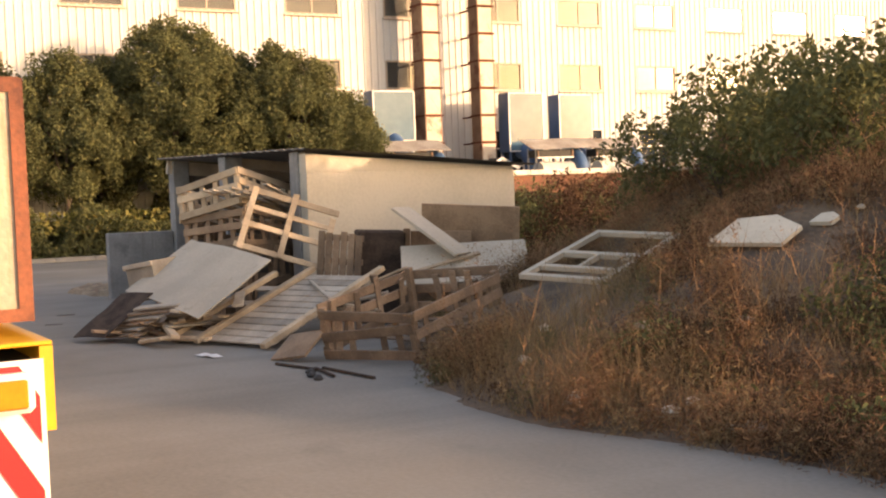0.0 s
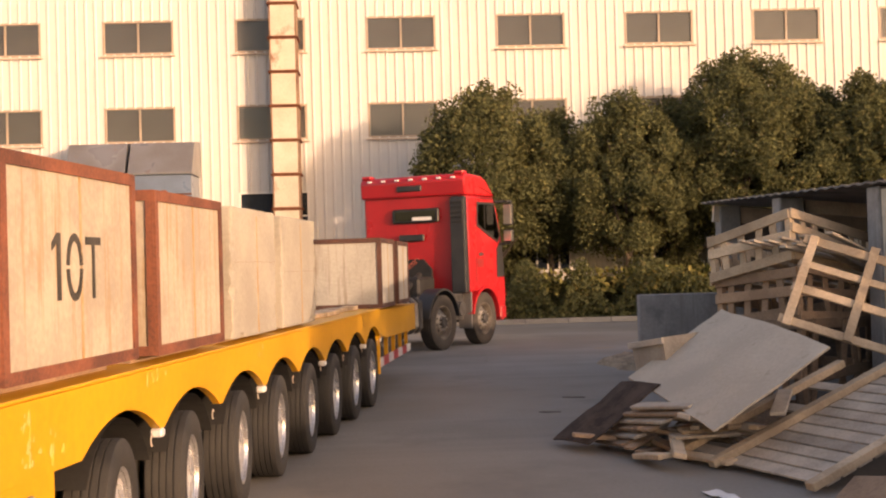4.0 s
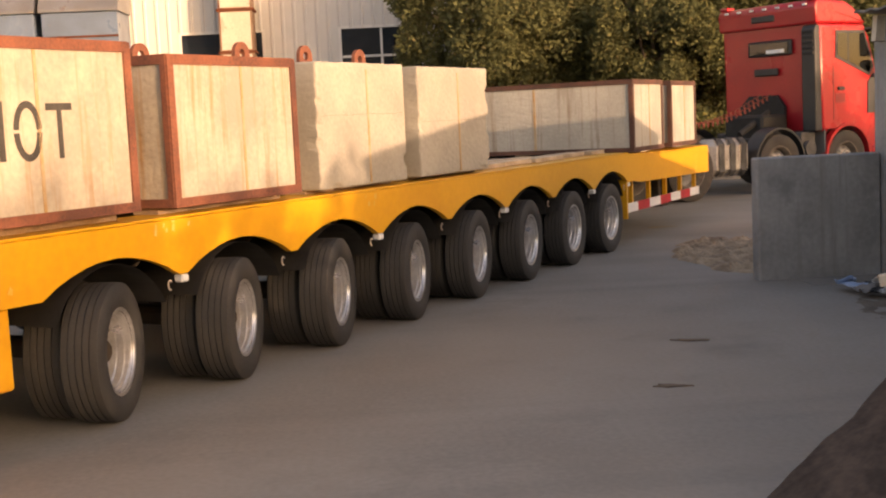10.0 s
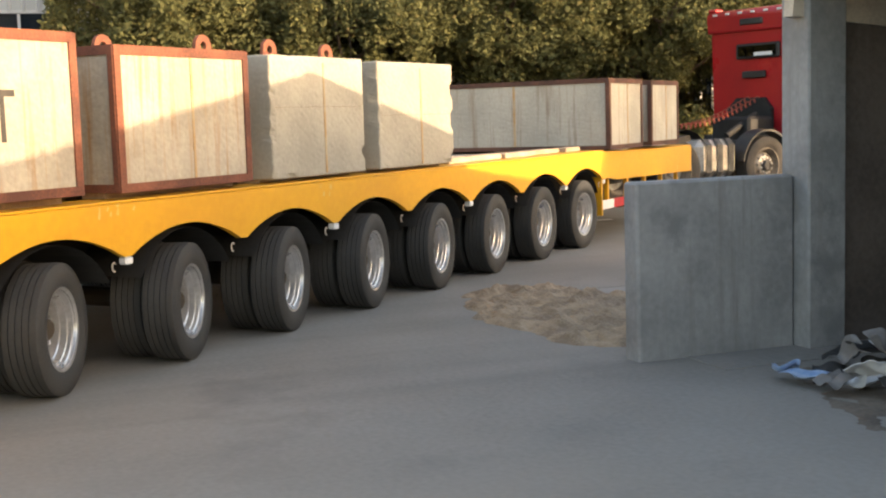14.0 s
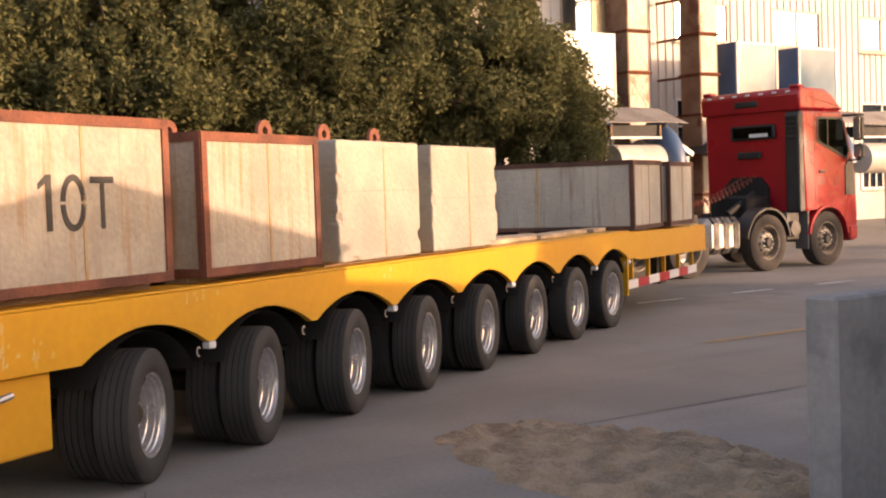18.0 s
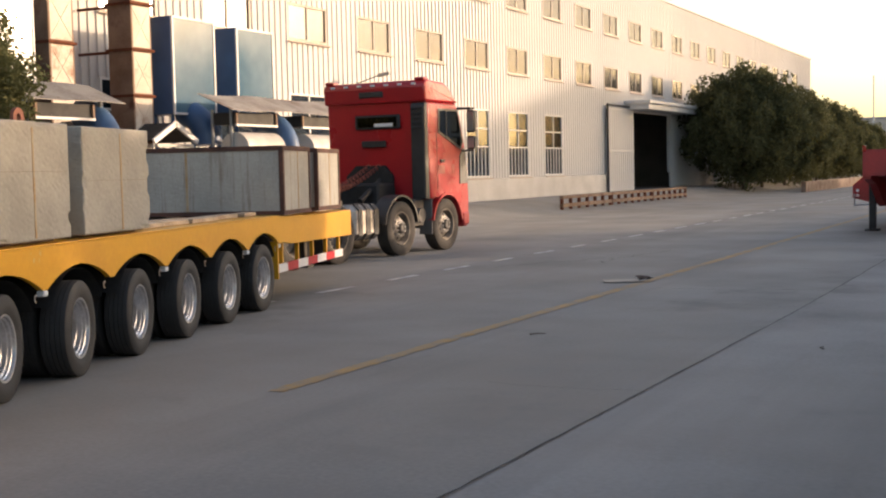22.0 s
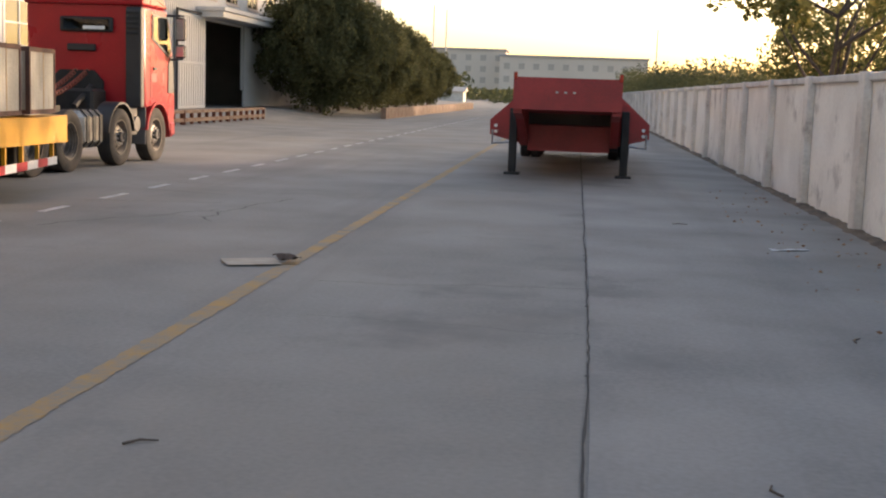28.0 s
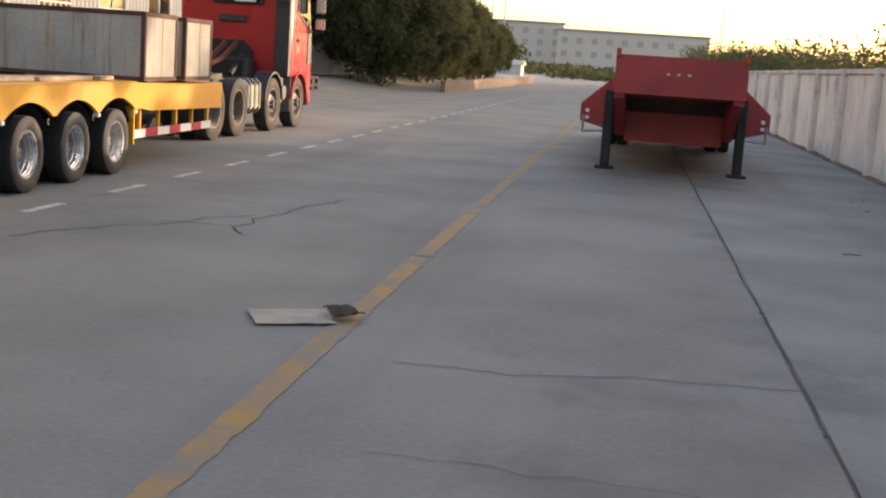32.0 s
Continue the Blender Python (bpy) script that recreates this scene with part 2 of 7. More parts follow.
def bx(bm, x0, x1, y0, y1, z0, z1, m=None, bevel=0.0):
    """Adds a box (bevelled) to bm, moved by m."""
    r = bmesh.ops.create_cube(bm, size=1.0, matrix=Matrix.Translation(((x0 + x1) / 2, (y0 + y1) / 2, (z0 + z1) / 2)) @ Matrix.Diagonal((x1 - x0, y1 - y0, z1 - z0, 1)))
    vs = r["verts"]
    if bevel:
        es = list({e for v in vs for e in v.link_edges})
        made = bmesh.ops.bevel(bm, geom=es, offset=bevel, segments=1, affect="EDGES", profile=0.5)
        vs = list({v for f in made["faces"] for v in f.verts} | {v for v in vs if v.is_valid})
    if m is not None:
        bmesh.ops.transform(bm, matrix=m, verts=vs)
    return vs


def cyl(bm, a, b, r0, r1=None, seg=16, caps=True):
    """A round bar from a to b."""
    a, b = Vector(a), Vector(b)
    d = b - a
    q = d.to_track_quat("Z", "Y").to_matrix().to_4x4()
    bmesh.ops.create_cone(bm, cap_ends=caps, segments=seg, radius1=r0, radius2=r0 if r1 is None else r1, depth=d.length, matrix=Matrix.Translation((a + b) / 2) @ q)


def prism(bm, pts, axis, lo, hi):
    """A flat outline of 2D points drawn out along axis from lo to hi."""
    def at(p, h):
        return {"x": (h, p[0], p[1]), "y": (p[0], h, p[1]), "z": (p[0], p[1], h)}[axis]
    va, vb = [bm.verts.new(at(p, lo)) for p in pts], [bm.verts.new(at(p, hi)) for p in pts]
    n = len(pts)
    bm.faces.new(va)
    bm.faces.new(vb[::-1])
    for i in range(n):
        bm.faces.new((va[i], vb[i], vb[(i + 1) % n], va[(i + 1) % n]))


def lathe(bm, prof, axis_dir="x", seg=28, at=(0, 0, 0), arc=(0, 360)):
    """A turned shape about the x axis: prof is a list of (x, radius)."""
    rings = []
    full = arc[1] - arc[0] >= 360
    cnt = seg if full else seg + 1
    for x, r in prof:
        ring = []
        for i in range(cnt):
            an = radians(arc[0] + (arc[1] - arc[0]) * i / seg)
            ring.append(bm.verts.new((at[0] + x, at[1] + r * math.cos(an), at[2] + r * math.sin(an))))
        rings.append(ring)
    for a, b in zip(rings, rings[1:]):
        for i in range(seg):
            j = (i + 1) % cnt
            bm.faces.new((a[i], a[j], b[j], b[i]))


def tube(pts, r, seg):
    """One closed pipe along the points."""
    bm = bmesh.new()
    rows = []
    for k, p in enumerate(pts):
        a, b = Vector(pts[max(0, k - 1)]), Vector(pts[min(len(pts) - 1, k + 1)])
        way = (b - a).normalized()
        u = way.orthogonal().normalized() if not rows else (side - way * side.dot(way)).normalized()
        side = u
        w = way.cross(u)
        rows.append([bm.verts.new(Vector(p) + (u * math.cos(math.tau * q / seg) + w * math.sin(math.tau * q / seg)) * r) for q in range(seg)])
    for ra, rb in zip(rows, rows[1:]):
        for q in range(seg):
            bm.faces.new((ra[q], ra[(q + 1) % seg], rb[(q + 1) % seg], rb[q]))
    bm.faces.new(rows[0][::-1])
    bm.faces.new(rows[-1])
    return bm


def mesh_of(bm, name, material, smooth=False):
    bmesh.ops.recalc_face_normals(bm, faces=bm.faces)
    me = bpy.data.meshes.new(name)
    bm.to_mesh(me)
    bm.free()
    me.materials.append(material)
    if smooth:
        for p in me.polygons:
            p.use_smooth = True
        me.set_sharp_from_angle(angle=radians(40))
    return me


def part(name, bm, material, parent=None, label="", smooth=False, m=None):
    """Links a bmesh (or mesh) as one object under parent."""
    me = bm if isinstance(bm, bpy.types.Mesh) else mesh_of(bm, name, material, smooth)
    ob = new(name, me)
    if m is not None:
        ob.matrix_basis = m
    if parent is not None:
        ob.parent = parent
    if label:
        ob["label"] = label
    return ob


def raw(name, verts, faces, material):
    me = bpy.data.meshes.new(name)
    me.from_pydata(verts, [], faces)
    me.materials.append(material)
    return me


def thing(name, label, category, m=None, group="", kind=""):
    ob = new(name)
    ob.empty_display_size = 0.2
    if m is not None:
        ob.matrix_basis = m
    return tagged(ob, label, category, group, kind)


def ring(bm, y0, y1, z0, z1, w, x0, x1):
    """A closed rectangular frame in the yz plane, one connected shape."""
    def loop(x, k):
        return [bm.verts.new((x, a, b)) for a, b in ((y0 + k, z0 + k), (y1 - k, z0 + k), (y1 - k, z1 - k), (y0 + k, z1 - k))]
    a, b, c, d = loop(x1, 0), loop(x1, w), loop(x0, w), loop(x0, 0)
    for p, q in ((a, b), (b, c), (c, d), (d, a)):
        for i in range(4):
            j = (i + 1) % 4
            bm.faces.new((p[i], p[j], q[j], q[i]))


def one_by_one(name, boxes, material, parent, bevel=0.0):
    """One part for each box."""
    for b in boxes:
        bm = bmesh.new()
        bx(bm, *b, bevel=bevel)
        part(name, bm, material, parent)


def quads(rng, centres, size, flat=0.0, long=1.0, wide=0.5):
    """Loose leaf shapes (two triangles each) round the given centres."""
    n = len(centres)
    d = rng.normal(size=(n, 3))
    d[:, 2] *= 1 - flat
    d /= np.linalg.norm(d, axis=1)[:, None]
    e = np.cross(d, rng.normal(size=(n, 3)))
    e /= np.linalg.norm(e, axis=1)[:, None]
    s = (size * rng.uniform(0.6, 1.4, n))[:, None]
    k = np.cross(d, e) * s * 0.12
    v = np.stack([centres - d * s * long, centres + e * s * wide + k, centres + d * s * long, centres - e * s * wide + k], 1).reshape(-1, 3)
    f = np.arange(4 * n).reshape(n, 4)
    return v, np.concatenate([f[:, [0, 1, 2]], f[:, [0, 2, 3]]])


# ---- materials ----
M = {}
M["concrete_road"] = mat("concrete_road", (0.258, 0.248, 0.227), (0.18, 0.174, 0.16), 0.85, scale=0.45, fine=26, bump=0.04, mix=0.6, stain=(0.155, 0.149, 0.139), stain_scale=0.35, stain_at=0.57)
M["concrete_light"] = mat("concrete_light", (0.272, 0.263, 0.247), (0.185, 0.18, 0.17), 0.85, scale=0.6, fine=26, bump=0.05, mix=0.6, stain=(0.13, 0.125, 0.12), stain_scale=0.3, stain_at=0.6)
def dusty(m, tan, tracks, turn):
    """Adds broad tan dust and faint long wheel tracks to a paved surface."""
    n, l = m.node_tree.nodes, m.node_tree.links
    b = n["Principled BSDF"]
    out = b.inputs["Base Color"].links[0].from_socket
    co = n.new("ShaderNodeTexCoord")
    for scale, at, fac, col, stretch in ((0.13, 0.47, 0.6, tan, (1, 1, 1)), (1.0, 0.52, 0.5, tracks, (0.9, 0.045, 1)), (2.6, 0.58, 0.4, tracks, (0.5, 0.5, 1))):
        mp, t, r, mx = n.new("ShaderNodeMapping"), n.new("ShaderNodeTexNoise"), n.new("ShaderNodeMapRange"), n.new("ShaderNodeMix")
        mp.inputs["Scale"].default_value, mp.inputs["Rotation"].default_value = stretch, (0, 0, radians(turn))
        t.inputs["Scale"].default_value, t.inputs["Detail"].default_value, t.inputs["Roughness"].default_value = scale, 5, 0.6
        l.new(co.outputs["Object"], mp.inputs[0])
        l.new(mp.outputs[0], t.inputs["Vector"])
        l.new(t.outputs[0], r.inputs[0])
        r.inputs[1].default_value, r.inputs[2].default_value, r.inputs[4].default_value = at, at + 0.2, fac
        mx.data_type = "RGBA"
        l.new(r.outputs[0], mx.inputs[0])
        l.new(out, mx.inputs[6])
        mx.inputs[7].default_value = (*col, 1)
        out = mx.outputs[2]
    l.new(out, b.inputs["Base Color"])


dusty(M["concrete_road"], (0.25, 0.215, 0.175), (0.135, 0.13, 0.124), 0)
dusty(M["concrete_light"], (0.26, 0.235, 0.205), (0.15, 0.146, 0.14), 0)
M["joint"] = mat("joint", (0.05, 0.047, 0.043), None, 0.9, scale=4, bump=0.3)
M["yellow_line"] = mat("yellow_line", (0.39, 0.225, 0.065), (0.235, 0.205, 0.16), 0.8, scale=3.0, fine=25, mix=0.5)
M["white_line"] = mat("white_line", (0.6, 0.59, 0.57), (0.36, 0.35, 0.34), 0.8, scale=2.0, fine=25, mix=0.4)
M["cladding"] = mat("cladding", (0.59, 0.585, 0.57), (0.52, 0.515, 0.50), 0.6, scale=0.12, fine=3, bump=0.03, mix=0.8, spec=0.4)
M["plinth"] = mat("plinth", (0.60, 0.58, 0.55), (0.49, 0.475, 0.445), 0.8, scale=0.8, fine=12, stain=(0.42, 0.39, 0.35), stain_scale=0.7, stain_at=0.62)
M["frame_white"] = mat("frame_white", (0.58, 0.55, 0.50), (0.46, 0.43, 0.38), 0.5, scale=2, bump=0.03)
M["win_glass"] = glass_mat("win_glass", (0.8, 0.82, 0.84), 1.0, 0.12, 1.35)
M["low_glass"] = glass_mat("low_glass", (0.75, 0.8, 0.85), 0.9, 0.04, 1.09)
# the darkness of the rooms, put into the panel behind the low panes
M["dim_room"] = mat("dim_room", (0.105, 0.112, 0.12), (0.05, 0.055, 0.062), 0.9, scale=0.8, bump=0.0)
M["frame_tan"] = mat("frame_tan", (0.40, 0.32, 0.25), (0.30, 0.24, 0.19), 0.5, scale=2, bump=0.03)
M["bar_white"] = mat("bar_white", (0.72, 0.71, 0.69), (0.62, 0.61, 0.59), 0.5, scale=2, bump=0.03)
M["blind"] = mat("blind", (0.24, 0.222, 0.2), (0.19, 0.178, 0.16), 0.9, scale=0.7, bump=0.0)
# duct fronts pale as sunlit, sides rust darkened by their shade; both with real rust
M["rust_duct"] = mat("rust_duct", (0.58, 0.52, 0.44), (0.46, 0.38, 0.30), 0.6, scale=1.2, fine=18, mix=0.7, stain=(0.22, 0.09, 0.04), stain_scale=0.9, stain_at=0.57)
M["rust_and_shade"] = mat("rust_and_shade", (0.15, 0.085, 0.05), (0.24, 0.16, 0.11), 0.8, scale=1.6, fine=24, mix=0.6, stain=(0.12, 0.05, 0.03), stain_scale=1.3, stain_at=0.52)
M["rust"] = mat("rust", (0.15, 0.05, 0.027), (0.09, 0.034, 0.02), 0.9, scale=4, fine=60, bump=0.3, spec=0.1)
M["blue_box"] = mat("blue_box", (0.06, 0.125, 0.25), (0.045, 0.095, 0.19), 0.4, scale=1.2, bump=0.03)
M["blue_face"] = mat("blue_face", (0.055, 0.125, 0.19), (0.085, 0.165, 0.235), 0.14, scale=0.5, fine=3, bump=0.0, mix=0.6, spec=0.25)
M["hood_blue"] = mat("hood_blue", (0.125, 0.175, 0.26), (0.095, 0.13, 0.19), 0.3, scale=1.2, bump=0.03, stain=(0.2, 0.14, 0.1), stain_scale=1.5, stain_at=0.64)
M["hood_top"] = mat("hood_top", (0.15, 0.16, 0.185), (0.115, 0.115, 0.12), 0.3, scale=1.0, bump=0.03, stain=(0.16, 0.1, 0.065), stain_scale=1.3, stain_at=0.6)
M["sill_rust"] = mat("sill_rust", (0.42, 0.30, 0.22), (0.5, 0.45, 0.38), 0.7, scale=2, bump=0.05)
M["galv"] = mat("galv", (0.42, 0.42, 0.42), (0.3, 0.3, 0.3), 0.35, metal=0.7, scale=3, fine=30, bump=0.05)
M["awning_sheet"] = mat("awning_sheet", (0.40, 0.36, 0.31), (0.26, 0.225, 0.19), 0.7, scale=1.6, fine=20, bump=0.1, stain=(0.2, 0.13, 0.09), stain_scale=1.2, stain_at=0.6)
M["grey_hood"] = mat("grey_hood", (0.16, 0.152, 0.145), (0.11, 0.105, 0.1), 0.5, scale=1.5, bump=0.04)
M["dark"] = mat("dark", (0.02, 0.02, 0.02), (0.012, 0.012, 0.012), 0.7, scale=4, bump=0.1)
M["bark"] = mat("bark", (0.12, 0.09, 0.065), (0.06, 0.045, 0.035), 0.9, scale=5, fine=50, bump=0.6)
M["leaf"] = leaf_mat("leaf", (0.09, 0.1, 0.044), (0.145, 0.15, 0.068), (0.2, 0.172, 0.082))
M["leaf_dark"] = leaf_mat("leaf_dark", (0.07, 0.076, 0.034), (0.115, 0.118, 0.055))
M["leaf_dry"] = leaf_mat("leaf_dry", (0.18, 0.094, 0.054), (0.42, 0.245, 0.14), (0.19, 0.13, 0.07))
M["leaf_brown"] = leaf_mat("leaf_brown", (0.06, 0.035, 0.022), (0.14, 0.08, 0.045))
M["leaf_straw"] = leaf_mat("leaf_straw", (0.19, 0.13, 0.072), (0.42, 0.305, 0.172))
M["leaf_yellow"] = leaf_mat("leaf_yellow", (0.1, 0.115, 0.035), (0.28, 0.245, 0.085), (0.45, 0.34, 0.11))
M["soil"] = mat("soil", (0.17, 0.12, 0.08), (0.08, 0.06, 0.045), 0.95, scale=1.5, fine=20, bump=0.8)
M["dirt"] = mat("dirt", (0.175, 0.145, 0.115), (0.10, 0.082, 0.065), 0.95, scale=2.5, fine=30, bump=0.5)
M["sand"] = mat("sand", (0.39, 0.295, 0.2), (0.22, 0.165, 0.115), 0.95, scale=4, fine=50, bump=0.7)
M["wood"] = mat("wood", (0.54, 0.42, 0.29), (0.37, 0.28, 0.19), 0.8, scale=3, fine=40, bump=0.3, random_tint=0.25)
M["wood_grey"] = mat("wood_grey", (0.48, 0.42, 0.345), (0.33, 0.285, 0.235), 0.85, scale=3, fine=40, bump=0.3, random_tint=0.22)
M["wood_old"] = mat("wood_old", (0.31, 0.215, 0.145), (0.17, 0.118, 0.082), 0.9, scale=3, fine=40, bump=0.35, random_tint=0.3)
M["wood_red"] = mat("wood_red", (0.34, 0.235, 0.155), (0.22, 0.15, 0.10), 0.85, scale=3, fine=40, bump=0.3, random_tint=0.2)
M["board"] = mat("board", (0.52, 0.46, 0.37), (0.42, 0.37, 0.30), 0.8, scale=1.2, fine=30, bump=0.12, stain=(0.27, 0.225, 0.17), stain_scale=4.0, stain_at=0.63)
M["tar_sheet"] = mat("tar_sheet", (0.085, 0.062, 0.05), (0.042, 0.032, 0.027), 0.9, scale=5, fine=25, bump=0.3, spec=0.15)
M["render_grey"] = mat("render_grey", (0.31, 0.312, 0.312), (0.215, 0.218, 0.22), 0.9, scale=2.6, fine=22, bump=0.3, mix=0.6, stain=(0.185, 0.188, 0.192), stain_scale=2.0, stain_at=0.55, drip=(0.22, 0.215, 0.21))
M["plaster"] = mat("plaster", (0.60, 0.55, 0.46), (0.50, 0.46, 0.38), 0.9, scale=0.9, fine=22, bump=0.2, stain=(0.40, 0.36, 0.30), stain_scale=0.9, stain_at=0.63)
# dark colour that carries the shade inside the shed
M["shed_inner_shade"] = mat("shed_inner_shade", (0.13, 0.105, 0.09), (0.08, 0.064, 0.055), 0.95, scale=1.5, fine=25, bump=0.3)
M["asbestos"] = mat("asbestos", (0.22, 0.21, 0.2), (0.13, 0.125, 0.12), 0.9, scale=2, fine=30)
M["brick_red"] = mat("brick_red", (0.2, 0.085, 0.052), (0.13, 0.06, 0.04), 0.9, scale=5, fine=50, bump=0.4, random_tint=0.2)
M["wall_white"] = mat("wall_white", (0.80, 0.755, 0.69), (0.66, 0.615, 0.555), 0.9, scale=0.8, fine=16, bump=0.25, stain=(0.38, 0.335, 0.30), stain_scale=0.9, stain_at=0.57)
M["pier"] = mat("pier", (0.70, 0.65, 0.585), (0.53, 0.48, 0.425), 0.9, scale=1.4, fine=20, bump=0.3, stain=(0.3, 0.26, 0.23), stain_scale=1.1, stain_at=0.58)
M["block"] = mat("block", (0.43, 0.385, 0.315), (0.32, 0.285, 0.235), 0.9, scale=2.2, fine=30, bump=0.35, stain=(0.30, 0.25, 0.19), stain_scale=2.5, stain_at=0.62, drip=(0.33, 0.20, 0.10))
M["block_bare"] = mat("block_bare", (0.385, 0.36, 0.305), (0.295, 0.275, 0.235), 0.9, scale=1.8, fine=34, bump=0.12, stain=(0.31, 0.285, 0.24), stain_scale=2.0, stain_at=0.6)
M["block_front"] = mat("block_front", (0.40, 0.385, 0.34), (0.31, 0.30, 0.265), 0.9, scale=1.3, fine=30, bump=0.12, drip=(0.23, 0.19, 0.145))
M["iron_dark"] = mat("iron_dark", (0.11, 0.046, 0.031), (0.055, 0.028, 0.021), 0.85, scale=3, fine=50, bump=0.2)
M["streak"] = mat("streak", (0.38, 0.22, 0.09), (0.40, 0.32, 0.21), 0.9, scale=5, fine=30, mix=0.6)
M["angle_iron"] = mat("angle_iron", (0.23, 0.078, 0.042), (0.10, 0.038, 0.026), 0.85, scale=3, fine=50, bump=0.2)
M["stencil"] = mat("stencil", (0.03, 0.028, 0.025), (0.06, 0.055, 0.05), 0.8, scale=6)
M["trailer_yellow"] = mat("trailer_yellow", (0.70, 0.355, 0.018), (0.62, 0.30, 0.016), 0.38, scale=0.8, fine=20, bump=0.02, stain=(0.52, 0.31, 0.07), stain_scale=1.3, stain_at=0.66)
M["paint_scrape"] = mat("paint_scrape", (0.64, 0.43, 0.15), (0.68, 0.38, 0.05), 0.6, scale=9, fine=60, mix=0.4)
M["trailer_under"] = mat("trailer_under", (0.05, 0.035, 0.02), (0.03, 0.025, 0.02), 0.7, scale=3)
M["tyre_dusty"] = mat("tyre_dusty", (0.06, 0.051, 0.042), (0.036, 0.032, 0.028), 0.85, scale=4, fine=50, bump=0.15, mix=0.7)
M["rim_dusty"] = mat("rim_dusty", (0.19, 0.165, 0.135), (0.10, 0.085, 0.07), 0.6, metal=0.3, scale=6, fine=30, bump=0.06)
M["tyre"] = mat("tyre", (0.022, 0.022, 0.022), (0.04, 0.039, 0.037), 0.75, scale=4, fine=50, bump=0.15, mix=0.7)
M["rim_dull"] = mat("rim_dull", (0.30, 0.30, 0.30), (0.17, 0.165, 0.16), 0.45, metal=0.5, scale=6, fine=40, bump=0.08)
M["rim_steer"] = mat("rim_steer", (0.30, 0.28, 0.25), (0.16, 0.14, 0.12), 0.5, metal=0.5, scale=7, fine=40, bump=0.08)
M["rim"] = mat("rim", (0.72, 0.72, 0.73), (0.5, 0.5, 0.5), 0.3, metal=0.8, scale=5, fine=30, bump=0.04)
M["hub"] = mat("hub", (0.10, 0.097, 0.094), (0.05, 0.048, 0.046), 0.55, metal=0.4, scale=6, fine=40, bump=0.1)
M["red_paint"] = mat("red_paint", (0.46, 0.018, 0.022), (0.36, 0.015, 0.02), 0.3, scale=1.0, fine=30, bump=0.01)
M["red_dull"] = mat("red_dull", (0.36, 0.02, 0.018), (0.24, 0.018, 0.016), 0.5, scale=1.5, fine=25, bump=0.05)
M["black_plastic"] = mat("black_plastic", (0.018, 0.018, 0.019), (0.03, 0.03, 0.03), 0.5, scale=4, bump=0.05)
M["cab_glass"] = glass_mat("cab_glass", (0.5, 0.55, 0.55), 0.5, 0.02)
M["alu"] = mat("alu", (0.62, 0.60, 0.57), (0.48, 0.46, 0.43), 0.3, metal=0.85, scale=2, fine=25, bump=0.03)
M["alu_dull"] = mat("alu_dull", (0.5, 0.47, 0.43), (0.3, 0.27, 0.24), 0.42, metal=0.6, scale=3, fine=25, bump=0.05, stain=(0.2, 0.17, 0.14), stain_scale=2.0, stain_at=0.6)
M["hose_red"] = mat("hose_red", (0.32, 0.06, 0.03), (0.22, 0.05, 0.03), 0.5, scale=4, bump=0.02)
M["stripe_red"] = mat("stripe_red", (0.55, 0.02, 0.025), (0.45, 0.02, 0.025), 0.35, scale=3, bump=0.02)
M["stripe_white"] = mat("stripe_white", (0.78, 0.77, 0.75), (0.68, 0.67, 0.65), 0.35, scale=3, bump=0.02)
M["lamp_red"] = mat("lamp_red", (0.35, 0.01, 0.01), None, 0.15, scale=4, bump=0.02)
M["lamp_amber"] = mat("lamp_amber", (0.6, 0.22, 0.02), None, 0.15, scale=4, bump=0.02)
M["paper"] = mat("paper", (0.42, 0.365, 0.29), (0.34, 0.29, 0.23), 0.8, scale=4, bump=0.05)
M["white_plastic"] = mat("white_plastic", (0.72, 0.73, 0.74), (0.6, 0.61, 0.63), 0.4, scale=6, bump=0.1)
M["blue_plastic"] = mat("blue_plastic", (0.18, 0.32, 0.55), (0.35, 0.45, 0.6), 0.35, scale=7, bump=0.1)
# distance haze is mixed into these wall and window colours, pale and low in contrast
M["hazed_wall"] = mat("hazed_wall", (0.64, 0.53, 0.44), (0.57, 0.48, 0.40), 0.9, scale=0.1, bump=0.0)
M["far_roof"] = mat("far_roof", (0.42, 0.38, 0.36), None, 0.9, scale=0.2, bump=0.0)
M["hazed_glass"] = mat("hazed_glass", (0.46, 0.385, 0.33), None, 0.3, scale=0.5, bump=0.0)

# ---- ground: one sheet to the horizon, rising a little towards the factory ----
FX = -36.67  # the factory's front


def ground_z(x, y):
    t = min(max((-31.2 - x) / 3.5, 0), 1)
    return 0.42 * t * t * (3 - 2 * t)


def joint_x(y):
    t = min(max((y - 10.0) / 9.0, 0), 1)
    return -18.02 + 0.16 * t


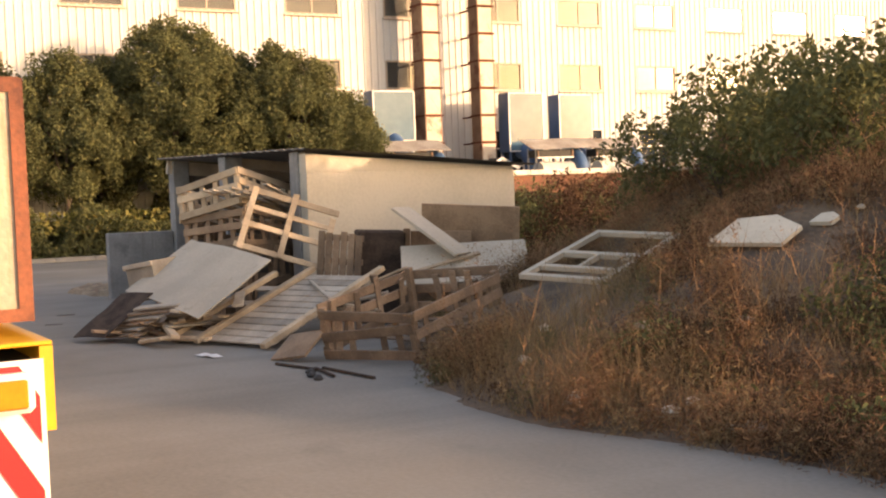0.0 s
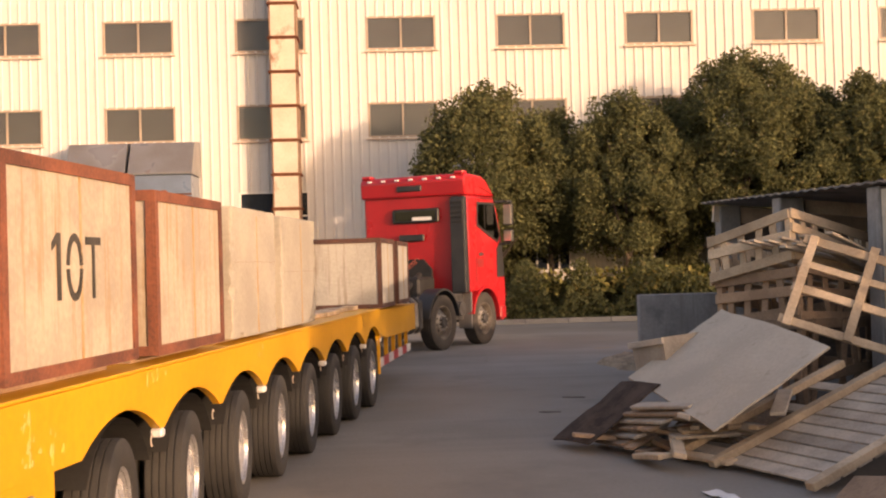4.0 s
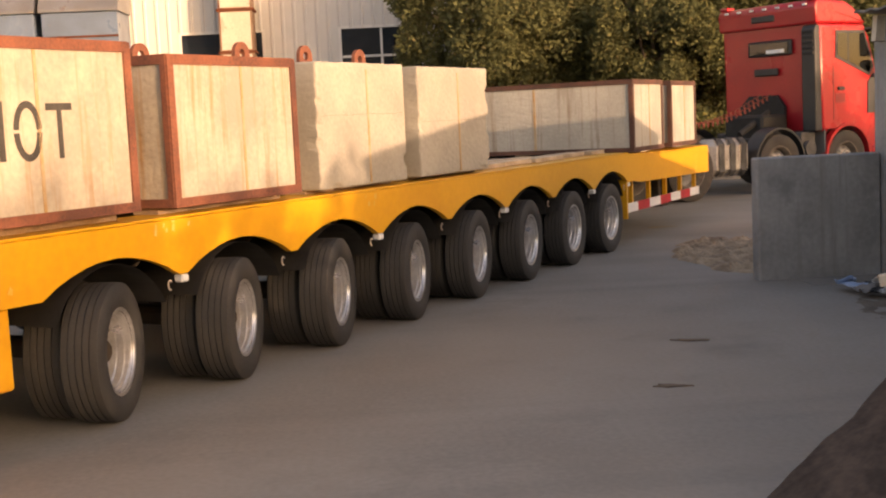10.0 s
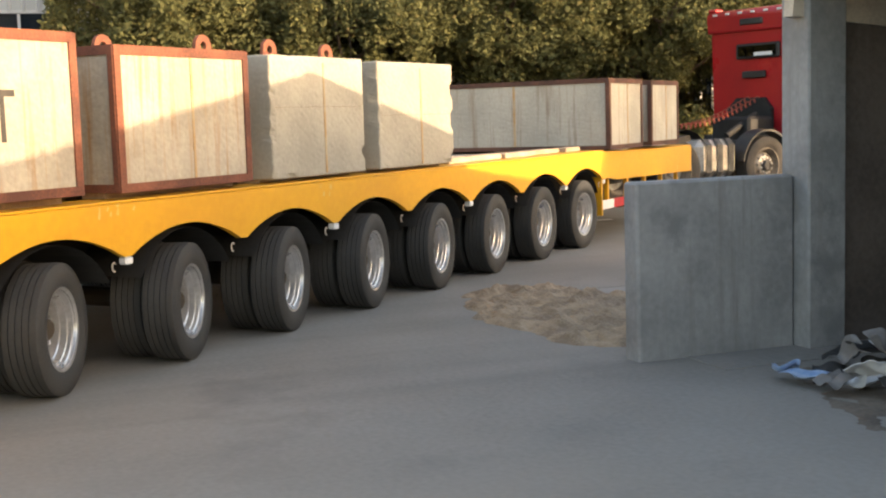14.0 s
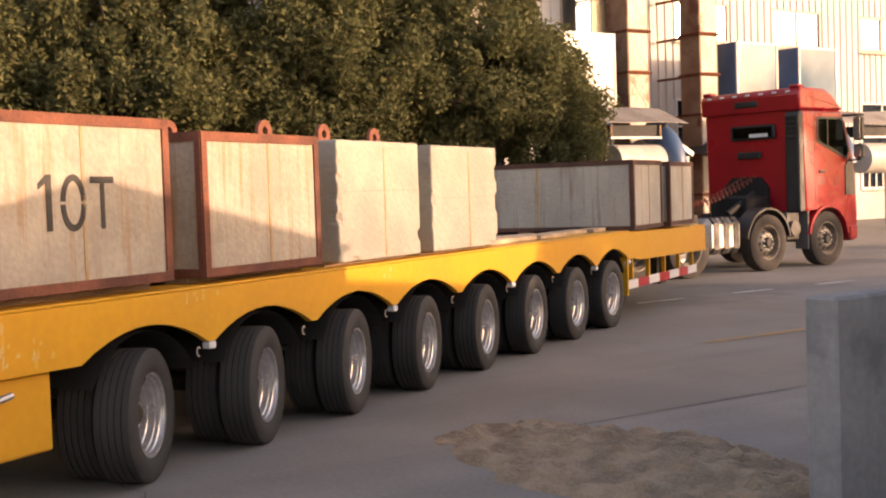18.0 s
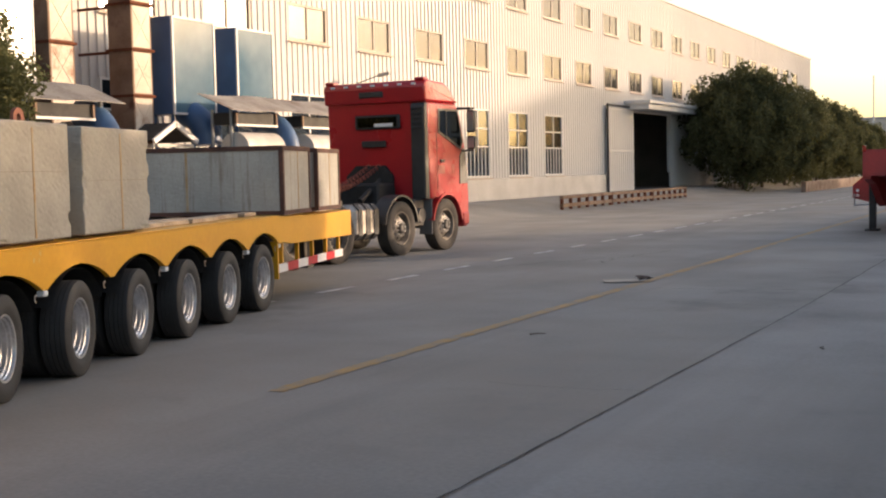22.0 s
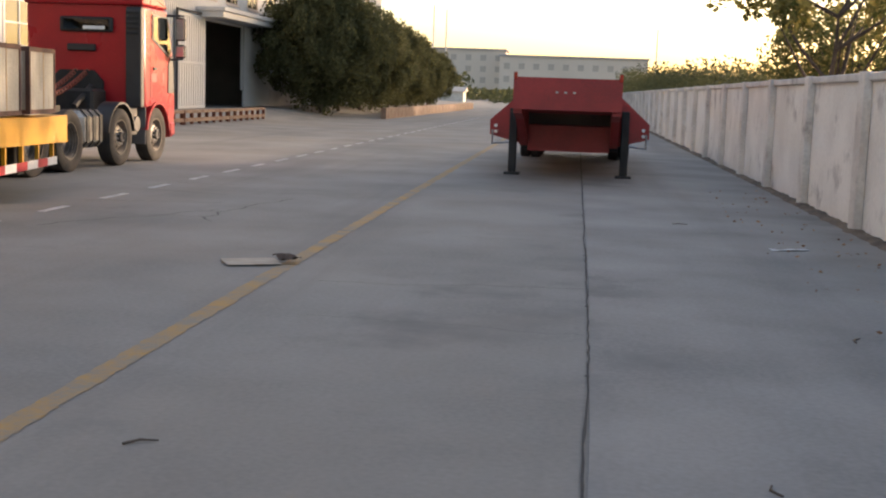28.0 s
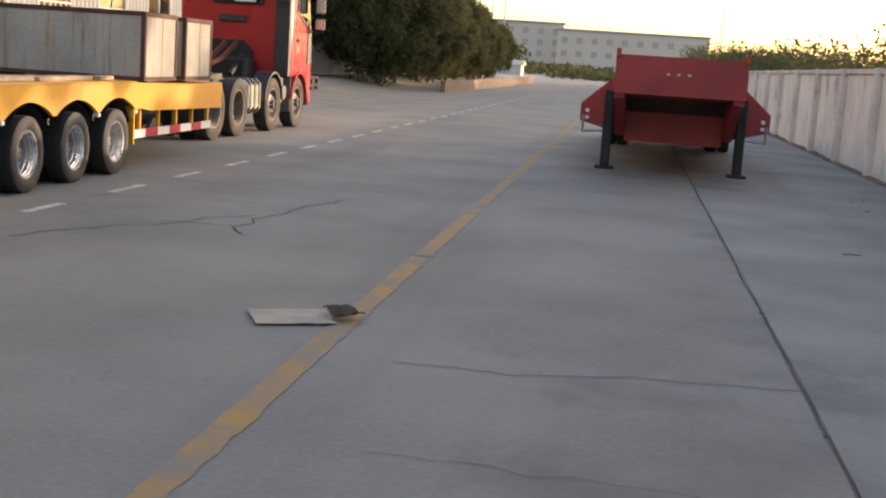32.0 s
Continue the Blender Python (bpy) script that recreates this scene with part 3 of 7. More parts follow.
def build_ground():
    xs = [-2500, -600, -150, -80, -60, -45, -38, -36.6] + [-35.5 + 0.5 * i for i in range(11)] + [-28 + 4 * i for i in range(14)] + [40, 80, 200, 700, 2500]
    ys = [-2500, -600, -150, -60, -40] + [-30 + 10 * i for i in range(20)] + [200, 260, 400, 900, 3000]
    vs = [(x, y, ground_z(x, y)) for y in ys for x in xs]
    n = len(xs)
    fs = [(j * n + i, j * n + i + 1, (j + 1) * n + i + 1, (j + 1) * n + i) for j in range(len(ys) - 1) for i in range(n - 1)]
    tagged(new("ground", raw("ground", vs, fs, M["concrete_road"])), "worn grey concrete yard and road with stains", "ground", kind="structure")
    # the lighter strip of slabs on the wall's side of the long joint
    bm = bmesh.new()
    rng = random.Random(3)
    y = 7.9
    while y < 118:
        step = 4.5
        prism(bm, [(joint_x(y) + 0.02, y), (-14.45, y), (-14.45, y + step), (joint_x(y + step) + 0.02, y + step)], "z", -0.02, 0.006)
        y += step
    tagged(part("pavement", bm, M["concrete_light"]), "paler concrete slabs along the boundary wall", "pavement", kind="structure")
    # long crooked joint
    vs, fs = [], []
    y, k = 7.9, 0
    while y < 116:
        w = rng.uniform(0.0045, 0.0095)
        o = rng.uniform(-0.006, 0.006) + 0.012 * noise.noise((y * 0.7, 2, 8))
        vs += [(joint_x(y) + o - w, y, 0.008), (joint_x(y) + o + w, y, 0.008)]
        if k:
            fs.append((2 * k - 2, 2 * k - 1, 2 * k + 1, 2 * k))
        k += 1
        y += rng.uniform(0.1, 0.3)
    tagged(new("expansion_joint", raw("expansion_joint", vs, fs, M["joint"])), "dark broken joint between concrete slabs", "joint", kind="structure")
    # cross joints and cracks
    vs, fs = [], []
    def crack(x, y, an, length, w=0.012):
        k = 0
        base = len(vs)
        while length > 0:
            vs.extend([(x - w * math.sin(an), y + w * math.cos(an), 0.0055), (x + w * math.sin(an), y - w * math.cos(an), 0.0055)])
            if k:
                fs.append((base + 2 * k - 2, base + 2 * k - 1, base + 2 * k + 1, base + 2 * k))
            k += 1
            st = rng.uniform(0.08, 0.25)
            an2 = an + rng.uniform(-0.5, 0.5)
            x, y, length = x + st * math.cos(an2), y + st * math.sin(an2), length - st
    for cy in (5.5, 13.6, 19.4, 24.6, 30, 36, 44, 54, 66):
        crack(-17.9, cy, math.pi, rng.uniform(0.8, 2.4), 0.0025)
    for x, y, an, length in ((-23.9, 24.0, 1.15, 3.2), (-23.2, 25.6, 0.0, 0.75), (-22.52, 25.58, 1.5, 3.2), (-24.6, 27.0, 0.15, 2.0), (-24.5, 28.9, 0.1, 1.6), (-24.5, 30.6, 0.05, 1.3), (-22.5, 25.6, -1.3, 0.5), (-24.4, 32.2, 0.1, 1.2)):
        crack(x, y, an, length, 0.009)
    crack(-17.82, 21.43, math.pi, 2.4, 0.005)
    crack(-16.5, 21.0, 1.9, 4.0, 0.004)
    # chips broken out along the long joint
    for k in range(26):
        cy = 14 + k * 0.9 + rng.uniform(-0.4, 0.4)
        crack(joint_x(cy) - 0.02, cy, rng.uniform(-0.4, 0.4), rng.uniform(0.06, 0.16), rng.uniform(0.012, 0.03))
    tagged(new("ground_cracks", raw("ground_cracks", vs, fs, M["joint"])), "fine dark cracks in the concrete", "crack", kind="structure")


def build_markings():
    rng = random.Random(5)
    vs, fs, y, k = [], [], 6.0, 0
    while y < 64:
        w, o = 0.076 + 0.012 * noise.noise((y * 3, 7, 1)) + rng.uniform(-0.008, 0.008), rng.uniform(-0.008, 0.008)
        vs += [(-20.58 + o - w, y, 0.005), (-20.58 + o + w, y, 0.005)]
        if k and rng.random() < 0.985 and (y > 19 or (y > 12.8 and noise.noise((0, y * 1.1, 3)) > -0.48) or noise.noise((0, y * 0.8, 3)) > 0.22):
            fs.append((2 * k - 2, 2 * k - 1, 2 * k + 1, 2 * k))
        k, y = k + 1, y + rng.uniform(0.04, 0.12)
    tagged(new("road_marking_centre", raw("road_marking_centre", vs, fs, M["yellow_line"])), "worn yellow painted line on the concrete", "road marking", kind="structure")
    k, y = 0, 11.45
    marks = thing("road_marking_dashes", "short white painted dashes on the concrete", "road marking", kind="structure")
    while y < 92:
        bm = bmesh.new()
        L = rng.uniform(0.8, 0.98)
        bx(bm, -24.53, -24.43, y, y + L, 0.002, 0.0065)
        part("dash", bm, M["white_line"], marks)
        y += 1.985


build_ground()
build_markings()

# ---- the factory ----
WY0, WS, WW = 3.33, 4.212, 2.2          # first window, pitch, width
ROWS = ((1.42, 4.2), (5.9, 7.0), (8.74, 9.78))
KS = range(-9, 30)
BY0, BY1, BZ = -42.0, 126.0, 11.6


def win_y(k):
    return WY0 + (k - 2) * WS


def has_window(row, k):
    y = win_y(k)
    if row == 0 and 63.0 < y + 2.2 and y < 85.0:
        return False
    return True


def build_factory():
    fac = thing("factory_building", "long pale corrugated steel factory with rows of windows", "building")
    # cladding bands with openings, sheet ribs drawn as real folds
    vs, fs = [], []

    def quad(a, b, c, d):
        i = len(vs)
        vs.extend((a, b, c, d))
        fs.append((i, i + 1, i + 2, i + 3))

    def strip(y0, y1, z0, z1):
        """Corrugated sheet between two heights: flat, then a raised rib every 0.3 m."""
        y = y0
        pts = [(y0, 0.0)]
        n0 = math.ceil((y0 - BY0) / 0.3)
        k = n0
        while BY0 + k * 0.3 + 0.11 < y1:
            r = BY0 + k * 0.3
            pts += [(r, 0.0), (r + 0.025, 0.035), (r + 0.075, 0.035), (r + 0.1, 0.0)]
            k += 1
        pts.append((y1, 0.0))
        for (ya, xa), (yb, xb) in zip(pts, pts[1:]):
            if yb - ya > 1e-4:
                quad((FX + xa, ya, z0), (FX + xb, yb, z0), (FX + xb, yb, z1), (FX + xa, ya, z1))

    edges = [1.35]
    for lo, hi in ROWS:
        edges += [lo, hi]
    edges.append(BZ)
    for b in range(len(edges) - 1):
        z0, z1 = edges[b], edges[b + 1]
        if b % 2 == 0:
            if b == 0:
                strip(BY0, 70.6, z0, z1)
                strip(77.9, BY1, z0, z1)
            elif b == 2:
                strip(BY0, 70.6, z0, 4.75)
                strip(77.9, BY1, z0, 4.75)
                strip(BY0, BY1, 4.75, z1)
            else:
                strip(BY0, BY1, z0, z1)
            continue
        row = b // 2
        y = BY0
        for k in KS:
            if not has_window(row, k):
                continue
            wy = win_y(k)
            if wy + WW > BY1 - 1:
                break
            if row == 0 and y < 70.6 < wy:
                strip(y, 70.6, z0, z1)
                y = 77.9
            strip(y, wy, z0, z1)
            # reveals
            for ya in (wy, wy + WW):
                quad((FX, ya, z0), (FX - 0.18, ya, z0), (FX - 0.18, ya, z1), (FX, ya, z1))
            for za in (z0, z1):
                quad((FX, wy, za), (FX, wy + WW, za), (FX - 0.18, wy + WW, za), (FX - 0.18, wy, za))
            y = wy + WW
        strip(y, BY1, z0, z1)
    part("front_wall", raw("front_wall", vs, fs, M["cladding"]), None, fac)
    bm = bmesh.new()
    bx(bm, FX - 24, FX + 0.1, BY0, BY1, BZ, BZ + 0.22, bevel=0.03)
    part("roof", bm, M["cladding"], fac)
    bm = bmesh.new()
    bx(bm, FX - 24, FX - 0.05, BY1 - 0.15, BY1, 0, BZ)
    part("end_wall", bm, M["cladding"], fac)
    bm = bmesh.new()
    bx(bm, FX - 24, FX - 0.05, BY0, BY0 + 0.15, 0, BZ)
    part("end_wall", bm, M["cladding"], fac)
    bm = bmesh.new()
    bx(bm, FX - 24.2, FX - 24, BY0, BY1, 0, BZ)
    part("back_wall", bm, M["cladding"], fac)
    bm = bmesh.new()
    for za in (5.0, 8.0):
        bx(bm, FX - 23.9, FX - 0.3, BY0 + 0.2, 63, za - 0.1, za + 0.1)
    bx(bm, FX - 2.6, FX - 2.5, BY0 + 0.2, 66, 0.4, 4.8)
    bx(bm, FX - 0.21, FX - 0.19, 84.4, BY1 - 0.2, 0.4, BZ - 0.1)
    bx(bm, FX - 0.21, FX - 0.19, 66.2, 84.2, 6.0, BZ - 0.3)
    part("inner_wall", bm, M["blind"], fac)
    bm = bmesh.new()
    for y0, y1 in ((BY0, 66.4), (83.6, BY1)):
        bx(bm, FX - 0.25, FX + 0.09, y0, y1, -0.1, 1.34, bevel=0.02)
    part("plinth", bm, M["plinth"], fac)
    # windows: frame, rail and two panes each
    shared = {}
    for row, (z0, z1) in enumerate(ROWS):
        h = z1 - z0
        bm = bmesh.new()
        ring(bm, -0.03, WW + 0.03, -0.03, h + 0.03, 0.07, -0.1, 0.02)
        shared[row, "f"] = mesh_of(bm, "window_frame", M["frame_tan" if row else "bar_white"])
        bm = bmesh.new()
        bx(bm, -0.035, 0.012, WW / 2 - 0.03, WW / 2 + 0.03, 0.05, h - 0.05)
        shared[row, "m"] = mesh_of(bm, "mullion", M["frame_tan" if row else "bar_white"])
        # added panel close behind the panes; in the lowest row dark like an unlit room
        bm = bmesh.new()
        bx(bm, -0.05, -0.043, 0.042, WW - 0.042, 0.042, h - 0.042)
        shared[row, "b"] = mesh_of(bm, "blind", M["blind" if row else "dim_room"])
        bm = bmesh.new()
        bx(bm, -0.034, 0.01, 0.05, WW - 0.05, -0.03, 0.03)
        shared[row, "t"] = mesh_of(bm, "transom", M["bar_white"])
        bm = bmesh.new()
        bx(bm, -0.033, 0.008, -0.028, 0.028, 0.05, h * 0.45)
        shared[row, "g"] = mesh_of(bm, "glazing_bar", M["bar_white"])
        for side in (0, 1):
            bm = bmesh.new()
            y0 = 0.045 if side == 0 else WW / 2 + 0.031
            bx(bm, -0.022 - 0.009 * side, -0.016 - 0.009 * side, y0, y0 + WW / 2 - 0.08, 0.05, h - 0.05)
            shared[row, side] = mesh_of(bm, "pane", M["low_glass" if row == 0 else "win_glass"])
        bm = bmesh.new()
        bx(bm, 0.055, 0.13, -0.1, WW + 0.1, -0.11, -0.06, bevel=0.01)
        shared[row, "s"] = mesh_of(bm, "sill", M["sill_rust"])
    for row, (z0, z1) in enumerate(ROWS):
        for k in KS:
            wy = win_y(k)
            if not has_window(row, k) or wy + WW > BY1 - 1:
                continue
            w = part("window", shared[row, "f"], None, fac, m=pose(FX, wy, z0))
            for side in (0, 1):
                part("pane", shared[row, side], None, w)
            part("sill", shared[row, "s"], None, w)
            part("mullion", shared[row, "m"], None, w)
            part("blind", shared[row, "b"], None, w)
            if row == 0:
                for q in (0.45, 0.72):
                    part("transom", shared[row, "t"], None, w, m=pose(0, 0, (z1 - z0) * q))
                for q in (0.17, 0.335, 0.665, 0.83):
                    part("glazing_bar", shared[row, "g"], None, w, m=pose(0, WW * q, 0))
    # sliding door
    d = part("door_leaf", _leaf(66.45, 70.7), M["cladding"], fac, "white sliding steel door leaf")
    part("door_leaf", _leaf(77.95, 83.4), M["cladding"], fac, "white sliding steel door leaf")
    bm = bmesh.new()
    bx(bm, FX + 0.02, FX + 1.5, 69.7, 83.7, 5.15, 5.35, bevel=0.02)
    bx(bm, FX + 0.05, FX + 1.4, 69.8, 83.6, 4.85, 5.15, bevel=0.02)
    part("canopy", bm, M["cladding"], fac)
    bm = bmesh.new()
    cyl(bm, (FX + 0.28, 66.2, 0.4), (FX + 0.28, 66.2, 5.0), 0.06)
    cyl(bm, (FX + 0.28, 66.2, 5.0), (FX + 0.28, 69.8, 5.0), 0.06)
    part("door_pipe", bm, M["dark"], fac)
    bm = bmesh.new()
    bx(bm, FX - 14, FX - 0.3, 66, 66.2, 0.4, BZ - 0.2)
    bx(bm, FX - 14, FX - 0.3, 84, 84.2, 0.4, BZ - 0.2)
    bx(bm, FX - 14.2, FX - 14, 66, 84.2, 0.4, BZ - 0.2)
    bx(bm, FX - 14, FX - 0.3, 66.2, 84, 5.6, 5.8)
    part("door_hall", bm, M["blind"], fac)
    return fac


def _leaf(y0, y1):
    bm = bmesh.new()
    bx(bm, FX + 0.1, FX + 0.2, y0, y1, 0.42, 4.9, bevel=0.01)
    n = int((y1 - y0) / 0.35)
    for i in range(n + 1):
        y = y0 + (y1 - y0) * i / n
        bx(bm, FX + 0.2, FX + 0.225, y - 0.03, y + 0.03, 0.45, 4.87)
    for z in (0.5, 2.6, 4.8):
        bx(bm, FX + 0.2, FX + 0.24, y0, y1, z - 0.05, z + 0.05)
    return bm


factory = build_factory()


def build_duct(y0, y1, back, proud, top):
    du = thing("exhaust_duct", "white square duct of flanged sections, streaked with rust", "duct", group="ducts on the factory front")
    z = 0.4
    while z < top:
        # dark body gives the shaded sides, the pale sheet the sunlit front
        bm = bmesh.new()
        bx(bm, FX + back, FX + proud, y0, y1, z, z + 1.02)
        s = part("section", bm, M["rust_and_shade"], du)
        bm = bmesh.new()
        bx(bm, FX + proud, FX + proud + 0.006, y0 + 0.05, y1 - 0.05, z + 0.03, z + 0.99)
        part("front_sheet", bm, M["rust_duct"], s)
        bm = bmesh.new()
        bx(bm, FX + back - 0.05, FX + proud + 0.05, y0 - 0.05, y1 + 0.05, z + 1.02, z + 1.08)
        part("flange", bm, M["rust"], du)
        for sg in (-1, 1):
            b3 = bmesh.new()
            L = math.hypot(y1 - y0, 1.0)
            bx(b3, 0.0, 0.014, -L / 2 + 0.1, L / 2 - 0.1, -0.008, 0.008, m=pose(FX + proud, (y0 + y1) / 2, z + 0.51, math.degrees(math.atan2(1.0, y1 - y0)) * sg, 0, 0))
            part("crease", b3, M["rust_duct"], s)
        if back > 0.5:
            bm = bmesh.new()
            bx(bm, FX + 0.06, FX + back - 0.051, (y0 + y1) / 2 - 0.04, (y0 + y1) / 2 + 0.04, z + 1.02, z + 1.08)
            part("wall_bracket", bm, M["rust"], du)
        z += 1.08
    return du


build_duct(0.27, 1.13, 0.12, 0.95, 11.5)
build_duct(25.12, 25.88, 0.95, 1.75, 11.5)
build_duct(27.5, 28.2, 1.3, 2.0, 11.5)


def build_filter_box(y0, y1, z0, z1, v):
    """A shallow cabinet on legs, its front v metres before the wall."""
    fb = thing("filter_cabinet", "tall blue steel cabinet with a pale reflective front", "cabinet", group="blue cabinets on the factory front")
    X = FX + v
    bm = bmesh.new()
    bx(bm, X - 0.75, X, y0, y1, z0, z1, bevel=0.02)
    part("body", bm, M["blue_box"], fb)
    bm = bmesh.new()
    bx(bm, X, X + 0.03, y0 + 0.05, y1 - 0.05, z0 + 0.05, z1 - 0.05)
    part("front_panel", bm, M["blue_face"], fb)
    bm = bmesh.new()
    ring(bm, y0, y1, z0, z1, 0.05, X, X + 0.05)
    part("frame", bm, M["bar_white"], fb)
    for y in (y0 + 0.1, y1 - 0.1):
        for x in (X - 0.65, X - 0.1):
            bm = bmesh.new()
            cyl(bm, (x, y, ground_z(x, y)), (x, y, z0), 0.05, seg=8)
            part("leg", bm, M["blue_box"], fb)
    part("elbow", tube([(X - 0.35 + 0.75 * math.sin(a), (y0 + y1) / 2, z0 - 0.75 + 0.8 * math.cos(a)) for a in [math.pi / 2 * q / 8 for q in range(9)]], 0.34, 18), M["blue_box"], fb, smooth=True)


build_filter_box(22.82, 24.62, 3.7, 5.65, 1.79)
build_filter_box(28.68, 30.35, 3.2, 5.58, 2.2)
build_filter_box(31.0, 32.65, 3.2, 5.5, 2.4)


def build_awning(y0, y1, x0, x1, z, drums):
    """A sheet falling outwards from a ridge at x0, with dark open bays and blue pipes beneath."""
    aw = thing("awning", "dusty corrugated awning over dark machine bays and blue pipes", "awning", group="awnings at the factory front")
    vs, fs = [], []
    n = 60
    for i in range(n + 1):
        y = y0 + (y1 - y0) * i / n
        dz = 0.018 * (i % 2) + 0.05 * noise.noise((y * 0.6, 3, 1))
        vs += [(x0, y, z + 0.3 + dz), (x1, y, z - 0.12 + dz), (x0, y, z + 0.285 + dz), (x1, y, z - 0.135 + dz)]
    for i in range(n):
        a, b = 4 * i, 4 * i + 4
        fs += [(a, a + 1, b + 1, b), (a + 2, b + 2, b + 3, a + 3), (a + 1, a + 3, b + 3, b + 1), (a, b, b + 2, a + 2)]
    part("sheet", raw("sheet", vs, fs, M["awning_sheet"]), None, aw)
    L = y1 - y0
    for k in range(drums):
        ya, yb = y0 + L * (k + 0.14) / drums, y0 + L * (k + 0.72) / drums
        bm = bmesh.new()
        bx(bm, x0 + 0.1, x1 - 0.22, ya, yb, z - 0.45, z - 0.16)
        bay = part("bay", bm, M["dark"], aw, "dark open machine bay")
        bm = bmesh.new()
        bx(bm, x1 - 0.219, x1 - 0.16, ya - 0.03, yb + 0.03, z - 0.49, z - 0.44)
        part("bay_sill", bm, M["bar_white"], bay)
        one_by_one("bay_post", [(x1 - 0.219, x1 - 0.17, y - 0.03, y + 0.03, z - 0.44, z - 0.16) for y in (ya, yb)], M["rust_and_shade"], bay)
        bm = bmesh.new()
        lathe(bm, [(-L * 0.27 / drums, 0.0), (-L * 0.27 / drums, 0.42), (L * 0.27 / drums, 0.42), (L * 0.27 / drums, 0.0)], seg=24)
        part("drum", bm, M["frame_white"], aw, "pale round machine drum", smooth=True, m=pose((x0 + x1) / 2 + 0.2, (ya + yb) / 2, z - 1.05, 0, 0, 90))
        yp = y0 + L * (k + 0.86) / drums
        bm = tube([(x0 + 0.1 + 0.8 * math.sin(a), yp, z - 1.2 + 0.9 * math.cos(a)) for a in [math.pi / 2 * q / 8 for q in range(9)]], 0.3, 18)
        part("pipe_bend", bm, M["blue_box"], aw, "dark blue pipe bend", smooth=True)
    for y in (y0 + 0.4, y1 - 0.4):
        for x in (x0 + 0.1, x1 - 0.35):
            bm = bmesh.new()
            cyl(bm, (x, y, ground_z(x, y)), (x, y, z - 0.08), 0.04, seg=8)
            part("post", bm, M["galv"], aw)


build_awning(22.3, 25.05, FX + 2.9, FX + 3.9, 3.35, 1)
build_awning(28.5, 34.2, FX + 3.1, FX + 4.1, 3.35, 2)


def build_gable(y0):
    g = thing("gabled_canopy", "small white gabled canopy with a dark sheet roof", "canopy", group="gabled canopies at the factory front")
    for sg in (-1, 1):
        bm = bmesh.new()
        bx(bm, 0, 1.6, -0.02, 0.85, -0.02, 0.02, m=pose(FX + 1.3, y0, 2.92, -28 if sg > 0 else 28, 0, 0) @ pose(0, 0, 0, 0, 0, 0 if sg > 0 else 0) @ Matrix.Diagonal((1, sg, 1, 1)))
        part("roof_sheet", bm, M["dark"], g)
        bm = bmesh.new()
        bx(bm, 1.6, 1.66, -0.02, 0.9, -0.06, 0.06, m=pose(FX + 1.3, y0, 2.92, -28 if sg > 0 else 28, 0, 0) @ Matrix.Diagonal((1, sg, 1, 1)))
        part("verge", bm, M["bar_white"], g)
    one_by_one("post", [(x, x + 0.06, y0 + s - 0.03, y0 + s + 0.03, ground_z(x, 0) - 0.05, 2.45) for s in (-0.7, 0.7) for x in (FX + 2.8, FX + 1.4)], M["frame_white"], g)
    one_by_one("tie", [(FX + 2.87, FX + 2.93, y0 - 0.66, y0 + 0.66, 2.38, 2.45)], M["frame_white"], g)


build_gable(25.4)
build_gable(27.85)


def build_hood():
    h = thing("extractor_hood", "grey and blue steel extractor hood on the factory wall", "hood")
    for y0, y1 in ((-5.95, -4.15), (-4.05, -2.1)):
        bm = bmesh.new()
        prism(bm, [(FX + 0.1, 5.85), (FX + 1.2, 5.75), (FX + 1.8, 4.8), (FX + 1.8, 4.72), (FX + 0.1, 4.72)], "y", y0, y1)
        part("top", bm, M["hood_top"], h)
        bm = bmesh.new()
        bx(bm, FX + 0.1, FX + 1.72, y0 + 0.04, y1 - 0.04, 3.4, 4.71, bevel=0.02)
        bay = part("bay", bm, M["hood_blue"], h)
        bm = bmesh.new()
        bx(bm, FX + 1.721, FX + 1.76, y0 + 0.03, y1 - 0.03, 4.08, 4.13)
        part("rusty_rib", bm, M["rust"], bay)
    for y in (-6.3, -2.5):
        bm = bmesh.new()
        cyl(bm, (FX + 1.5, y, 0.3), (FX + 1.5, y, 3.4), 0.06, seg=8)
        part("leg", bm, M["galv"], h)


build_hood()


def build_wall_lamp(y, z):
    l = thing("wall_lamp", "thin grey bracket lamp on the factory wall", "lamp")
    bm = bmesh.new()
    cyl(bm, (FX, y, z), (FX + 1.05, y + 0.25, z + 0.34), 0.022, seg=8)
    part("arm", bm, M["galv"], l)
    bm = bmesh.new()
    bx(bm, 0, 0.42, -0.09, 0.09, -0.06, 0.05, m=pose(FX + 1.0, y + 0.24, z + 0.33, 0, -10, 13), bevel=0.03)
    part("head", bm, M["galv"], l)


build_wall_lamp(40.6, 4.6)

# kerb of the planting strip
bm = bmesh.new()
for i in range(26):
    bx(bm, -31.15, -31.0, -8 + i * 1.2, -8 + i * 1.2 + 1.185, -0.05, 0.13, bevel=0.012)
tagged(part("kerb", bm, M["concrete_light"]), "pale concrete kerb along the planting strip", "kerb", kind="structure")


def build_rail_frame():
    r = thing("rail_frame", "low rusty steel rail frame lying before the factory door", "rail")
    for i in range(3):
        y0 = 49.0 + i * 5.85
        one_by_one("beam", [(-32.42, -32.28, y0, y0 + 5.75, a, b) for a, b in ((0.52, 0.64), (0.2, 0.34))], M["rust_and_shade"], r)
        for j in range(7):
            bm = bmesh.new()
            bx(bm, -32.41, -32.29, y0 + j * 0.94, y0 + j * 0.94 + 0.08, 0.03, 0.518)
            part("post", bm, M["rust"], r)


